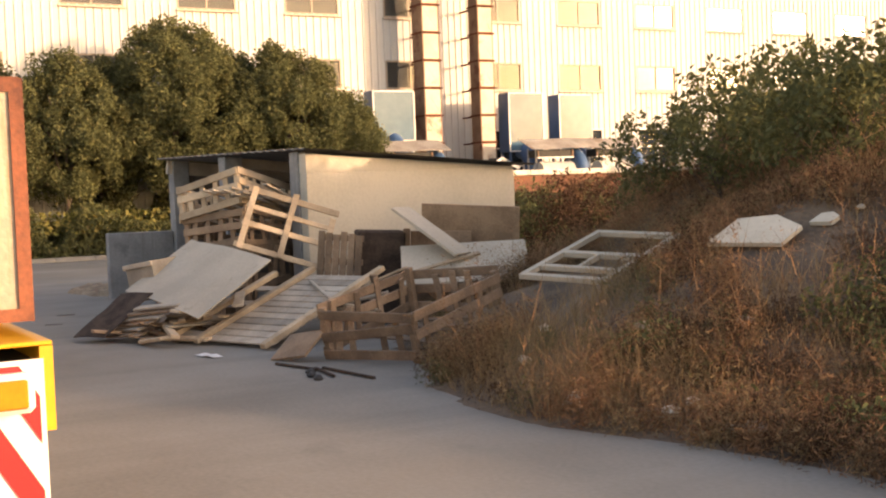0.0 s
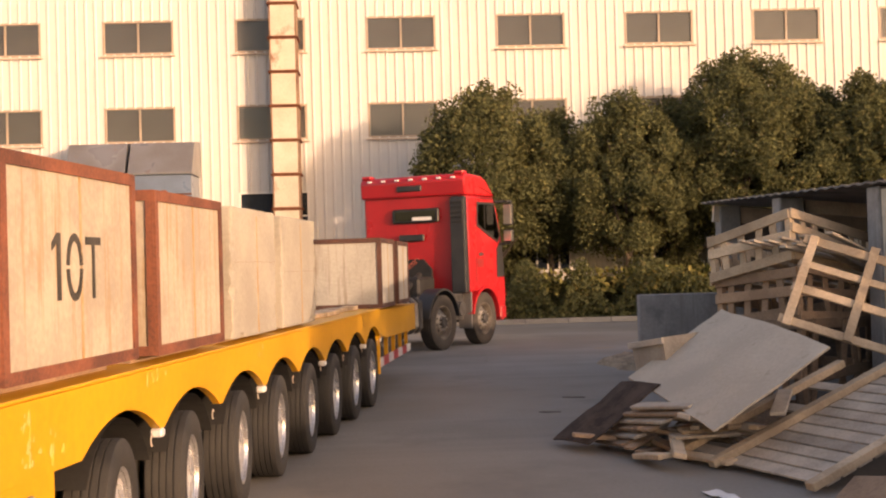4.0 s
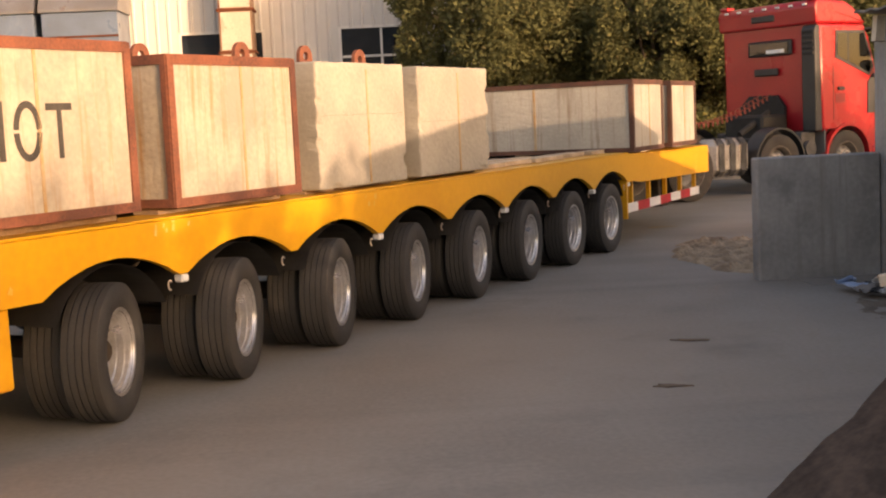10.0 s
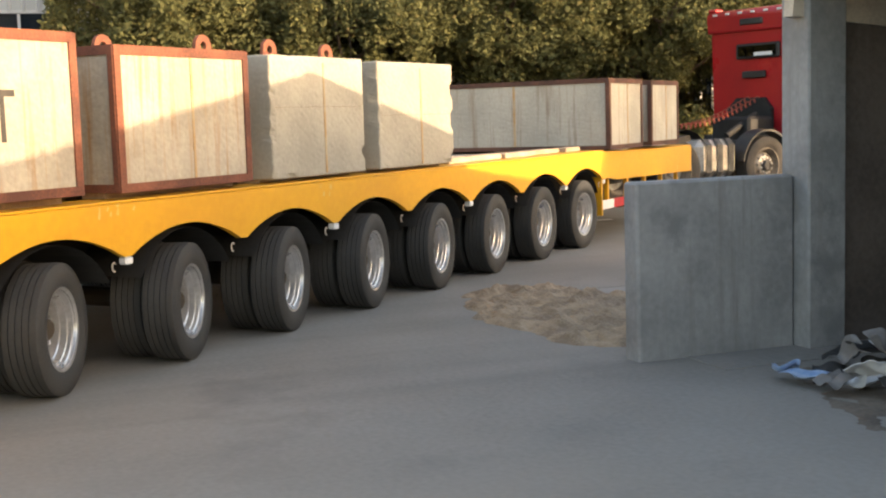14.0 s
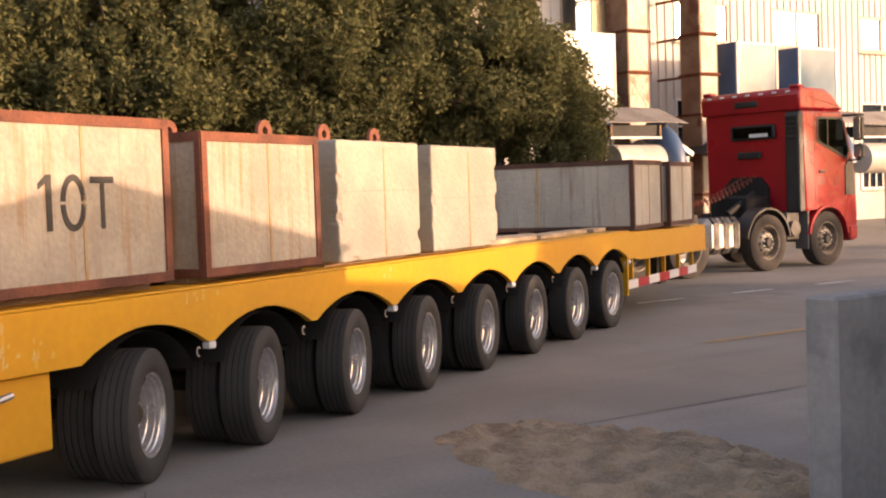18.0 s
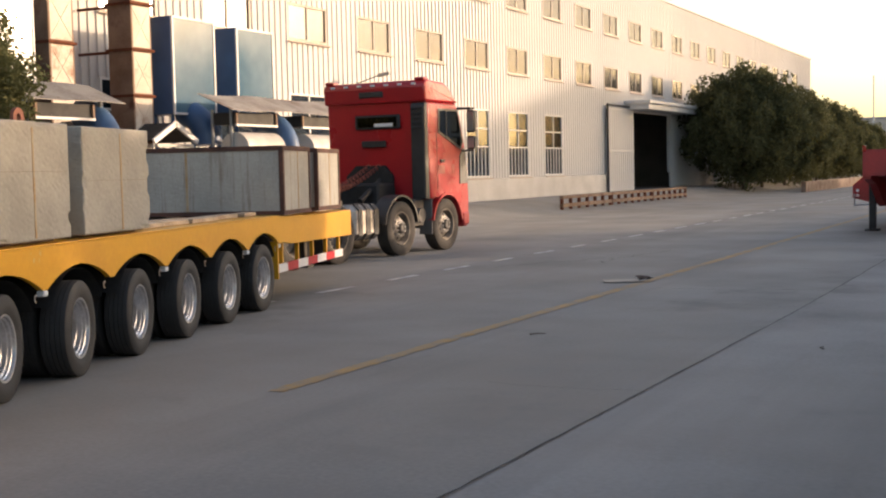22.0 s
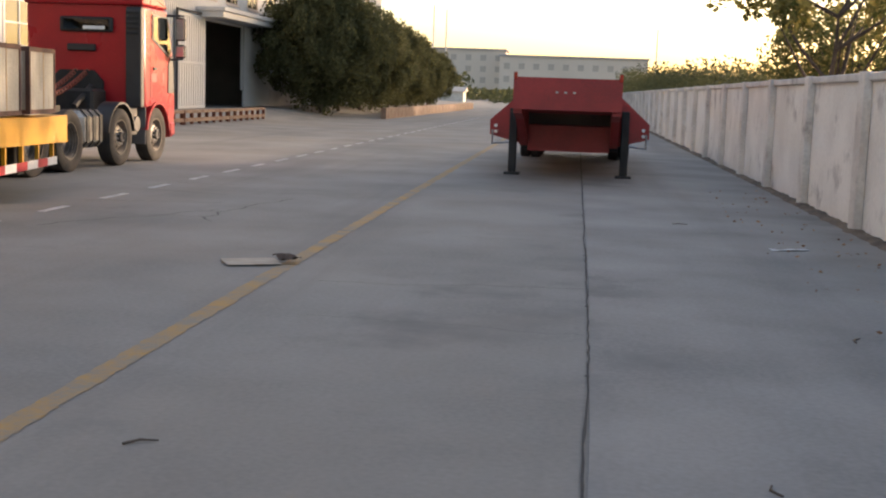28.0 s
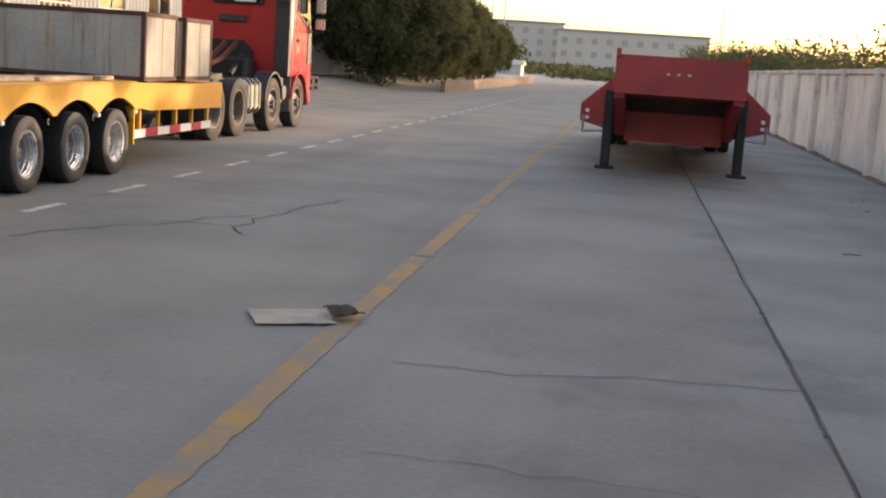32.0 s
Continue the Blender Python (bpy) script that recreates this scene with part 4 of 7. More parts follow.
build_rail_frame()


# ---- boundary wall ----
def build_boundary_wall():
    w = tagged(new("wall_east"), "long whitewashed boundary wall with piers, peeling and stained", "wall", kind="structure")
    y0, n = 12.15, 27
    for i in range(n):
        y = y0 + i * 3.85
        bm = bmesh.new()
        bx(bm, -14.26, -14.12, y, y + 3.85, -0.1, 1.95)
        part("panel", bm, M["wall_white"], w)
        bm = bmesh.new()
        bx(bm, -14.118, -14.05, y, y + 3.85, -0.1, 1.95)
        part("brick_backing", bm, M["brick_red"], w, "bare red brick outer face")
        bm = bmesh.new()
        bx(bm, -14.32, -13.98, y, y + 3.85, 1.952, 2.06, bevel=0.015)
        part("coping", bm, M["pier"], w)
        bm = bmesh.new()
        bx(bm, -14.38, -14.262, y - 0.16, y + 0.16, -0.1, 2.07, bevel=0.01)
        part("pier", bm, M["pier"], w)


build_boundary_wall()
vs, fs, y, k = [], [], 12.3, 0
while y < 112:
    a, b = 0.05 + 0.09 * abs(noise.noise((y * 1.3, 0, 1))) + 0.04 * abs(noise.noise((y * 6, 0, 2))), 0.02 + 0.08 * abs(noise.noise((y * 2.1, 4, 1)))
    vs += [(-14.45 - a, y, -0.01), (-14.4, y, b), (-14.24, y, b * 0.8)]
    if k:
        fs += [(3 * k - 3, 3 * k - 2, 3 * k + 1, 3 * k), (3 * k - 2, 3 * k - 1, 3 * k + 2, 3 * k + 1)]
    k, y = k + 1, y + 0.14
tagged(new("wall_dirt", raw("wall_dirt", vs, fs, M["soil"])), "dark dirt and litter gathered along the wall foot", "dirt", kind="stuff")


# ---- an unseen hall beyond the wall that shades the factory front ----
def build_far_hall(name, along, ridge, eave, width, length, turn):
    bm = bmesh.new()
    prism(bm, [(-width / 2, -0.2), (width / 2, -0.2), (width / 2, eave), (0, ridge), (-width / 2, eave)], "y", 0, length)
    h = tagged(part(name, bm, M["cladding"]), "plain unseen gabled hall beyond the boundary wall, shading the factory", "building")
    h.matrix_basis = pose(*along, 0, 0, turn)


build_far_hall("gabled_hall", (34.0, 130.3, 0), 19.8, 17.4, 30, 40, -46)


# ---- wheels ----
def tyre_mesh(r, w, ribs=5, material="tyre"):
    bm = bmesh.new()
    h = w / 2
    prof = [(-h * 0.72, r * 0.58), (-h * 0.98, r * 0.7), (-h, r * 0.82), (-h * 0.93, r * 0.95), (-h * 0.84, r * 0.99)]
    n = ribs
    for i in range(n):
        a, b = -0.84 + 1.68 * i / n, -0.84 + 1.68 * (i + 1) / n
        if i:
            prof += [(h * (a + 0.035), r * 0.998)]
        if i < n - 1:
            prof += [(h * (b - 0.035), r * 0.998), (h * (b - 0.03), r * 0.975), (h * (b + 0.03), r * 0.975)]
    prof += [(h * 0.84, r * 0.99), (h * 0.93, r * 0.95), (h, r * 0.82), (h * 0.98, r * 0.7), (h * 0.72, r * 0.58)]
    lathe(bm, prof, seg=40)
    return mesh_of(bm, "tyre", M[material], True)


def rim_mesh(r, w, material="rim"):
    """The bright stepped outer ring and deep barrel; the outer face lies towards +x."""
    bm = bmesh.new()
    h = w / 2
    lathe(bm, [(-h * 0.7, r * 0.56), (h * 0.74, r * 0.6), (h * 0.82, r * 0.625), (h * 0.88, r * 0.615), (h * 0.86, r * 0.575), (h * 0.66, r * 0.56), (h * 0.6, r * 0.535), (h * 0.42, r * 0.53), (h * 0.38, r * 0.505), (h * 0.05, r * 0.495), (0, r * 0.475), (-h * 0.42, r * 0.465)], seg=36)
    return mesh_of(bm, "rim", M[material], True)


def hub_mesh(r, w, deep):
    """The wheel disc: dished for a dual wheel, proud for a steering wheel."""
    bm = bmesh.new()
    h = w / 2
    if deep:
        prof = [(-h * 0.42, r * 0.466), (-h * 0.5, r * 0.36), (-h * 0.42, r * 0.31), (-h * 0.42, r * 0.2), (-h * 0.05, r * 0.19), (h * 0.02, r * 0.15), (h * 0.02, 0.001)]
    else:
        prof = [(h * 0.1, r * 0.475), (h * 0.45, r * 0.40), (h * 0.62, r * 0.31), (h * 0.6, r * 0.2), (h * 0.6, 0.001)]
    lathe(bm, prof, seg=30)
    return mesh_of(bm, "hub", M["rim_dull"] if deep else M["rim_steer"], True)


TY_T, RIM_T, HUB_T = tyre_mesh(0.407, 0.245, 5), rim_mesh(0.42, 0.235), hub_mesh(0.42, 0.235, True)
TY_S, RIM_S, HUB_S = tyre_mesh(0.545, 0.30, 5, "tyre_dusty"), rim_mesh(0.545, 0.30, "rim_dusty"), hub_mesh(0.545, 0.30, False)
HUB_D = hub_mesh(0.545, 0.30, True)


CAP_BM = bmesh.new()
lathe(CAP_BM, [(0.07, 0.105), (0.15, 0.1), (0.165, 0.085), (0.165, 0.06), (0.15, 0.055), (0.15, 0.001)], seg=24)
HUB_CAP = mesh_of(CAP_BM, "hub_cap", M["hub"], True)
HOLE_BM = bmesh.new()
cyl(HOLE_BM, (-0.02, 0, 0), (0.0, 0, 0), 0.03, seg=12)
HAND_HOLE = mesh_of(HOLE_BM, "hand_hole", M["dark"])
NUT_BM = bmesh.new()
cyl(NUT_BM, (-0.01, 0, 0), (0.045, 0, 0), 0.016, seg=6)
NUT = mesh_of(NUT_BM, "wheel_nut", M["rim"])


def wheel(parent, at, tyre, rim, hub, right, nuts=None, steer=False):
    w = new("wheel")
    w.empty_display_size = 0.1
    w.parent = parent
    w.matrix_basis = pose(*at)
    part("tyre", tyre, None, w)
    turned = Matrix.Identity(4) if right else pose(0, 0, 0, 0, 0, 180)
    part("rim", rim, None, w, m=turned)
    part("hub", hub, None, w, m=turned)
    if right and nuts:
        rr, zz = nuts
        for i in range(10):
            an = i * math.tau / 10
            part("wheel_nut", NUT, None, w, m=Matrix.Translation((zz, rr * math.cos(an), rr * math.sin(an))))
            if steer:
                part("hand_hole", HAND_HOLE, None, w, m=Matrix.Rotation(an + 0.31, 4, "X") @ Matrix.Translation((0.07, 0.212, 0)) @ Matrix.Rotation(radians(40), 4, "Z"))
    if right and steer:
        part("hub_cap", HUB_CAP, None, w)
    return w


# ---- the yellow low-bed trailer ----
AX = 1.2
TRAILER_WHEELS, TRACTOR_WHEELS, LOADS = [], [], []


def side_outline():
    """Outline (along, up) of the side plate with its wheel arches."""
    pts = [(-10.0, 1.13), (-10.0, 0.8)]
    for i in range(7, -1, -1):
        c = -AX * i
        for k in range(11):
            u = -0.5 + k / 10
            pts.append((c + u * 1.13, 0.79 + 0.165 * max(0.0, math.cos(u * math.pi)) ** 0.85))
    pts += [(0.6, 0.785), (0.75, 0.80), (1.1, 0.76), (4.2, 0.71), (4.2, 1.07), (0.6, 1.13)]
    return pts


def clip(pts, lo, hi):
    """An outline cut to the heights between lo and hi."""
    for lim, sg in ((lo, 1), (hi, -1)):
        out = []
        for (xa, za), (xb, zb) in zip(pts, pts[1:] + pts[:1]):
            ia, ib = (za - lim) * sg >= 0, (zb - lim) * sg >= 0
            if ia:
                out.append((xa, za))
            if ia != ib:
                u = (lim - za) / (zb - za)
                out.append((xa + (xb - xa) * u, lim))
        pts = out
        if not pts:
            break
    return pts


def build_trailer():
    t = thing("lowbed_trailer", "long yellow eight-axle lowbed trailer loaded with concrete blocks", "trailer")
    for s in (-1, 1):
        bm = bmesh.new()
        prism(bm, side_outline(), "x", 1.58 * s, 1.63 * s)
        part("side_plate", bm, M["trailer_yellow"], t)
        one_by_one("edge_rail", [(*sorted((1.28 * s, 1.63 * s)), -10.0, 0.6, 1.132, 1.15), (*sorted((1.28 * s, 1.63 * s)), 0.6, 4.2, 1.075, 1.1)], M["trailer_yellow"], t, 0.004)
    bm = bmesh.new()
    bx(bm, -1.578, 1.578, -9.98, 4.18, 1.0, 1.07)
    part("deck", bm, M["trailer_under"], t, "dark steel deck")
    bm = bmesh.new()
    bx(bm, -1.27, 1.27, -9.9, 4.1, 1.071, 1.11)
    part("deck_planks", bm, M["wood_grey"], t, "grey timber deck planks")
    one_by_one("main_beam", [(x - 0.08, x + 0.08, -9.9, 4.1, 0.55, 0.99) for x in (-0.55, 0.55)], M["trailer_under"], t)
    bm = bmesh.new()
    prism(bm, [(4.1, 0.75), (4.1, 1.06), (7.0, 1.18), (7.0, 1.08), (5.0, 0.95)], "x", -0.75, 0.75)
    part("neck", bm, M["trailer_under"], t, "dark drawn-in neck over the fifth wheel")
    bm = bmesh.new()
    bx(bm, -1.6, 1.6, 4.2, 4.24, 0.72, 1.07)
    part("front_beam", bm, M["trailer_yellow"], t)
    for i in range(8):
        y = -AX * i
        bm = bmesh.new()
        cyl(bm, (-1.5, y, 0.407), (1.5, y, 0.407), 0.07, seg=10)
        part("axle", bm, M["trailer_under"], t)
        # round mudguard inside each arch
        for s in (-1, 1):
            bm = bmesh.new()
            lathe(bm, [(1.02 * s, 0.5), (1.6 * s, 0.5)], seg=14, at=(0, y, 0.42), arc=(25, 155))
            part("mudguard", bm, M["dark"], t)
            for k, x in enumerate((1.22, 1.5)):
                w = wheel(t, (s * x, y, 0.407), TY_T, RIM_T, HUB_T, s > 0, (0.113, -0.055) if k else None)
                TRAILER_WHEELS.append((w, (s * x, y, 0.407), 0.407, 0.0))
    # small white marker lamps and hooks along the edge
    for i in range(8):
        y = -AX * i + 0.6
        for s in (-1, 1):
            if i % 2 == 1 or i == 0:
                bm = bmesh.new()
                bx(bm, *sorted((1.56 * s, 1.63 * s)), y - 0.02, y + 0.05, 0.735, 0.785, bevel=0.01)
                part("marker_lamp", bm, M["white_plastic"], t, "small white marker lamp")
            bm = bmesh.new()
            for k in range(7):
                a0, a1 = math.pi * (0.2 + k * 0.2), math.pi * (0.2 + (k + 1) * 0.2)
                c = (1.6 * s, y - 0.1, 0.73)
                cyl(bm, (c[0], c[1] + 0.018 * math.cos(a0), c[2] + 0.03 * math.sin(a0)), (c[0], c[1] + 0.018 * math.cos(a1), c[2] + 0.03 * math.sin(a1)), 0.005, seg=6)
            part("rope_hook", bm, M["sill_rust"], t)
    # end panel behind the foremost wheel, and the side guard with its red and white strip
    for s in (-1, 1):
        bm = bmesh.new()
        bx(bm, *sorted((1.05 * s, 1.62 * s)), 0.53, 0.57, 0.34, 0.82)
        part("end_panel", bm, M["trailer_yellow"], t)
        one_by_one("guard_post", [(*sorted((1.52 * s, 1.57 * s)), y - 0.025, y + 0.025, 0.42, 0.78) for y in (0.9, 1.6, 2.3, 3.0, 3.7)], M["trailer_yellow"], t)
        for k in range(7):
            bm = bmesh.new()
            y = 0.56 + k * 0.46
            bx(bm, *sorted((1.572 * s, 1.6 * s)), y, y + 0.458, 0.41, 0.52)
            part("guard_strip", bm, M["stripe_white" if k % 2 == 0 else "stripe_red"], t, "white reflective strip" if k % 2 == 0 else "red reflective strip")
    # pale scrapes where the paint is worn through
    rng = random.Random(12)
    for yc, za, zb, n, wd in ((-9.55, 0.84, 1.11, 16, 0.035), (-9.3, 0.82, 0.98, 9, 0.05), (3.55, 0.76, 1.04, 5, 0.02), (-7.9, 1.04, 1.12, 8, 0.1), (-5.6, 1.0, 1.1, 5, 0.12)):
        for k in range(n):
            bm = bmesh.new()
            y, z = yc + rng.gauss(0, wd), rng.uniform(za, zb)
            a, h = rng.uniform(0.006, 0.02), rng.uniform(0.015, 0.06)
            h = min(h, zb - z + 0.015)
            prism(bm, [(y - a, z), (y + a * rng.random(), z - h * 0.2), (y + a, z + h * 0.6), (y + a * 0.2, z + h)], "x", 1.6302, 1.6308 + 0.00004 * k)
            part("paint_scrape", bm, M["paint_scrape"], t, "pale scraped paint")
    # landing legs
    for s in (-1, 1):
        bm = bmesh.new()
        bx(bm, *sorted((1.0 * s, 1.14 * s)), 3.3, 3.44, 0.3, 0.95, bevel=0.01)
        bx(bm, *sorted((0.93 * s, 1.21 * s)), 3.22, 3.52, 0.27, 0.3)
        part("landing_leg", bm, M["trailer_under"], t)
    # tail: side box, striped rear board, lamps
    for s in (-1, 1):
        bm = bmesh.new()
        bx(bm, *sorted((1.15 * s, 1.575 * s)), -9.98, -9.14, 0.35, 0.79, bevel=0.015)
        box = part("tail_box", bm, M["trailer_yellow"], t)
        bm = bmesh.new()
        cyl(bm, (1.6 * s, -9.7, 0.66), (1.6 * s, -9.45, 0.7), 0.02, seg=8)
        cyl(bm, (1.585 * s, -9.68, 0.6), (1.61 * s, -9.68, 0.68), 0.03, seg=8)
        part("latch", bm, M["galv"], box, "bright lever latch")
    bm = bmesh.new()
    bx(bm, -1.56, 1.56, -10.06, -9.99, 0.35, 1.06, bevel=0.01)
    part("tail_board", bm, M["trailer_yellow"], t)
    for s in (-1, 1):
        bm = bmesh.new()
        bx(bm, *sorted((0.7 * s, 1.58 * s)), -10.068, -10.061, 0.3, 1.09)
        part("stripe_board", bm, M["stripe_white"], t, "white reflective rear board")
        for k in range(7):
            c = 1.15 + k * 0.36
            pts = clip([(0.72, c - 0.72 * 1.7 + 1.19), (1.56, c - 1.56 * 1.7 + 1.19), (1.56, c - 1.56 * 1.7 + 1.37), (0.72, c - 0.72 * 1.7 + 1.37)], 0.32, 1.07)
            if len(pts) > 2:
                bm = bmesh.new()
                prism(bm, [(s * p, q) for p, q in pts], "y", -10.074, -10.069)
                part("chevron", bm, M["stripe_red"], t, "slanted red stripe")
        bm = bmesh.new()
        bx(bm, *sorted((1.06 * s, 1.53 * s)), -10.16, -10.075, 0.9, 1.05, bevel=0.02)
        lamp = part("tail_lamp", bm, M["stripe_white"], t)
        bm = bmesh.new()
        bx(bm, *sorted((1.09 * s, 1.34 * s)), -10.18, -10.16, 0.92, 1.03, bevel=0.008)
        part("red_lens", bm, M["lamp_red"], lamp)
        bm = bmesh.new()
        bx(bm, *sorted((1.36 * s, 1.5 * s)), -10.18, -10.16, 0.92, 1.03, bevel=0.008)
        part("amber_lens", bm, M["lamp_amber"], lamp)
    return t


trailer = build_trailer()


def text_mesh(body, size):
    cu = bpy.data.curves.new("writing", "FONT")
    cu.body, cu.size, cu.extrude, cu.space_character = body, size, 0.002, 1.25
    cu.align_x = "CENTER"
    ob = bpy.data.objects.new("writing", cu)
    scene.collection.objects.link(ob)
    me = bpy.data.meshes.new_from_object(ob)
    bpy.data.objects.remove(ob)
    me.materials.clear()
    me.materials.append(M["stencil"])
    return me


def rough_block(y0, y1, z0, z1, chips, seed):
    """A cast block with arrises worn and chipped here and there, most along the uprights."""
    rng = random.Random(seed)
    bm = bmesh.new()
    c = Vector((0.1, (y0 + y1) / 2, (z0 + z1) / 2))
    bmesh.ops.create_cube(bm, size=1.0, matrix=Matrix.Translation(c) @ Matrix.Diagonal((3.02, y1 - y0, z1 - z0, 1)))
    bmesh.ops.bevel(bm, geom=list(bm.edges), offset=0.014 if chips else 0.01, segments=2, affect="EDGES", profile=0.5)
    bmesh.ops.subdivide_edges(bm, edges=[e for e in bm.edges if e.calc_length() > 0.5], cuts=30, use_grid_fill=True)
    for v in bm.verts:
        end = abs(v.co.y - y0) < 0.03 or abs(v.co.y - y1) < 0.03
        flat = abs(v.co.z - z0) < 0.03 or abs(v.co.z - z1) < 0.03
        side = abs(abs(v.co.x - 0.1) - 1.51) < 0.03
        k = rng.random() ** 3 * 0.003
        if chips and end + flat + side >= 2:
            n = max(0.0, noise.noise((v.co.x * 5 + seed, v.co.y * 5, v.co.z * 7)) - (0.05 if end and side else 0.2))
            k += n * chips * (1.0 if end and side else 0.5)
        v.co += (c - v.co).normalized() * k
    return bm


def build_block(y0, y1, z0, z1, framed, writing, lugs, seed):
    name = "framed_counterweight" if framed else "concrete_counterweight"
    lab = "cast concrete test weight in a rusty angle-iron frame on timber packing" if framed else "bare chipped cast concrete block with rust streaks on timber packing"
    b = thing(name, lab, "concrete block", group="concrete blocks on the trailer")
    front = seed > 4
    iron = M["iron_dark" if front else "angle_iron"]
    part("block", rough_block(y0, y1, z0, z1, 0 if framed else 0.1, seed), M["block_front" if front else "block" if framed else "block_bare"], b)
    X1, X0 = 1.61, -1.41
    if framed:
        w = 0.045
        for x in (X0, X1):
            for ya, yb, za, zb in ((y0, y0 + w, z0, z1), (y1 - w, y1, z0, z1), (y0 + w, y1 - w, z0, z0 + w), (y0 + w, y1 - w, z1 - w, z1)):
                bm = bmesh.new()
                s = 1 if x > 0 else -1
                bx(bm, *sorted((x, x + 0.012 * s)), ya - 0.006, yb + 0.006, za - 0.006, zb + 0.006)
                part("angle_iron", bm, iron, b)
        for y in (y0, y1):
            s = -1 if y == y0 else 1
            for xa, xb, za, zb in ((X0, X0 + w, z0, z1), (X1 - w, X1, z0, z1), (X0 + w, X1 - w, z0, z0 + w), (X0 + w, X1 - w, z1 - w, z1)):
                bm = bmesh.new()
                bx(bm, xa, xb, *sorted((y, y + 0.012 * s)), za - 0.004, zb + 0.004)
                part("angle_iron", bm, iron, b)
        for xa, xb, ya, yb in ((X0, X1, y0, y0 + w), (X0, X1, y1 - w, y1), (X0, X0 + w, y0 + w, y1 - w), (X1 - w, X1, y0 + w, y1 - w)):
            bm = bmesh.new()
            bx(bm, xa, xb, ya, yb, z1, z1 + 0.012)
            part("angle_iron", bm, iron, b)
    # thin rusty band down each long face, and one off the middle of the end face
    ym = (y0 + y1) / 2 + 0.06
    bm = bmesh.new()
    bx(bm, X1 - 0.005, X1 + (0.004 if framed else 0.003), ym - 0.011, ym + 0.011, z0 + 0.02, z1 - (0.0 if framed else 0.05))
    part("rust_band", bm, M["streak"], b, "thin rusty band")
    one_by_one("rust_band", [(xx - 0.016, xx + 0.016, y0 - 0.003, y0 + 0.01, z0 + 0.04, z1 - 0.04) for xx in ((0.3,) if front else (-0.6, 0.55))], M["streak"], b)
    if not framed:
        # fine level casting line round the outer face
        rng = random.Random(seed)
        vs, fs, n = [], [], 26
        for k in range(n + 1):
            y = y0 + 0.04 + (y1 - y0 - 0.08) * k / n
            z = z0 + (z1 - z0) * (0.58 if seed == 3 else 0.5) + 0.008 * noise.noise((y * 6, seed, 0))
            d = rng.uniform(0.0006, 0.0014)
            vs += [(X1 + 0.0035, y, z - d), (X1 + 0.0035, y, z + d)]
            if k:
                fs.append((2 * k - 2, 2 * k - 1, 2 * k + 1, 2 * k))
        part("casting_line", raw("casting_line", vs, fs, M["rust_and_shade"]), None, b)
    if writing:
        up = pose(X1 + 0.002, (y0 + y1) / 2 + 0.02, (z0 + z1) / 2 - 0.15, 90, 0, 90) @ pose(0.09, 0, 0)
        part("stencil_letter", text_mesh("T", 0.39), None, b, "black stencilled T", m=up @ pose(0.1, 0, 0) @ Matrix.Diagonal((0.85, 1.12, 1, 1)))
        # the stencilled 1 with its flag
        bm = bmesh.new()
        prism(bm, [(-0.02, 0.0), (0.022, 0.0), (0.022, 0.31), (-0.015, 0.31), (-0.075, 0.262), (-0.075, 0.228), (-0.02, 0.262)], "z", -0.002, 0.002)
        part("stencil_letter", bm, M["stencil"], b, "black stencilled 1", m=up @ pose(-0.315, 0, 0))
        # the stencilled 0 in two halves, upper and lower
        bm = bmesh.new()
        for half in (0.06, 0.06 + math.pi):
            for k in range(12):
                q = [half + (math.pi - 0.12) * kk / 12 for kk in (k, k + 1)]
                pts = [(ra * math.cos(a), 0.152 + rb * math.sin(a)) for a, ra, rb in ((q[0], 0.098, 0.16), (q[1], 0.098, 0.16), (q[1], 0.062, 0.122), (q[0], 0.062, 0.122))]
                prism(bm, pts, "z", -0.002, 0.002)
        part("stencil_letter", bm, M["stencil"], b, "black stencilled 0", m=up @ pose(-0.13, 0, 0))
    for lx, ly in lugs:
        bm = bmesh.new()
        for sg in (-1, 1):
            rim = [(sg * 0.095 * math.cos(a), 0.115 + 0.09 * math.sin(a)) for a in [math.pi / 2 * k / 6 for k in range(7)]]
            hole = [(sg * 0.036 * math.cos(a), 0.115 + 0.036 * math.sin(a)) for a in [math.pi / 2 - math.pi * k / 8 for k in range(9)]]
            prism(bm, [(0, 0.0), (sg * 0.105, 0.0)] + rim + hole, "x", -0.016, 0.016)
        part("lifting_lug", bm, M["angle_iron"], b, "rusty steel lifting lug with a round hole", m=pose(lx, ly, z1, 0, 0, 0))
    one_by_one("timber_packing", [(xx - 0.1, xx + 0.1, y0 + 0.02, y1 - 0.02, (1.112 if xx < 1.2 else 1.152), z0 - 0.002) for xx in (-1.1, 0.1, 1.35)], M["wood_red"], b)
    LOADS.append((b, Matrix.Identity(4)))
    return b


build_block(-9.72, -8.14, 1.21, 2.18, True, True, [], 1)
build_block(-7.81, -6.46, 1.20, 2.12, True, False, [(0.3, -6.54)], 2)
build_block(-6.18, -4.88, 1.18, 2.12, False, False, [(0.75, -5.02), (0.75, -5.9)], 3)
build_block(-4.64, -3.29, 1.18, 2.11, False, False, [(0.75, -4.15)], 4)
build_block(0.86, 2.08, 1.15, 2.03, True, False, [], 5)
build_block(2.45, 3.63, 1.15, 2.02, True, False, [], 6)

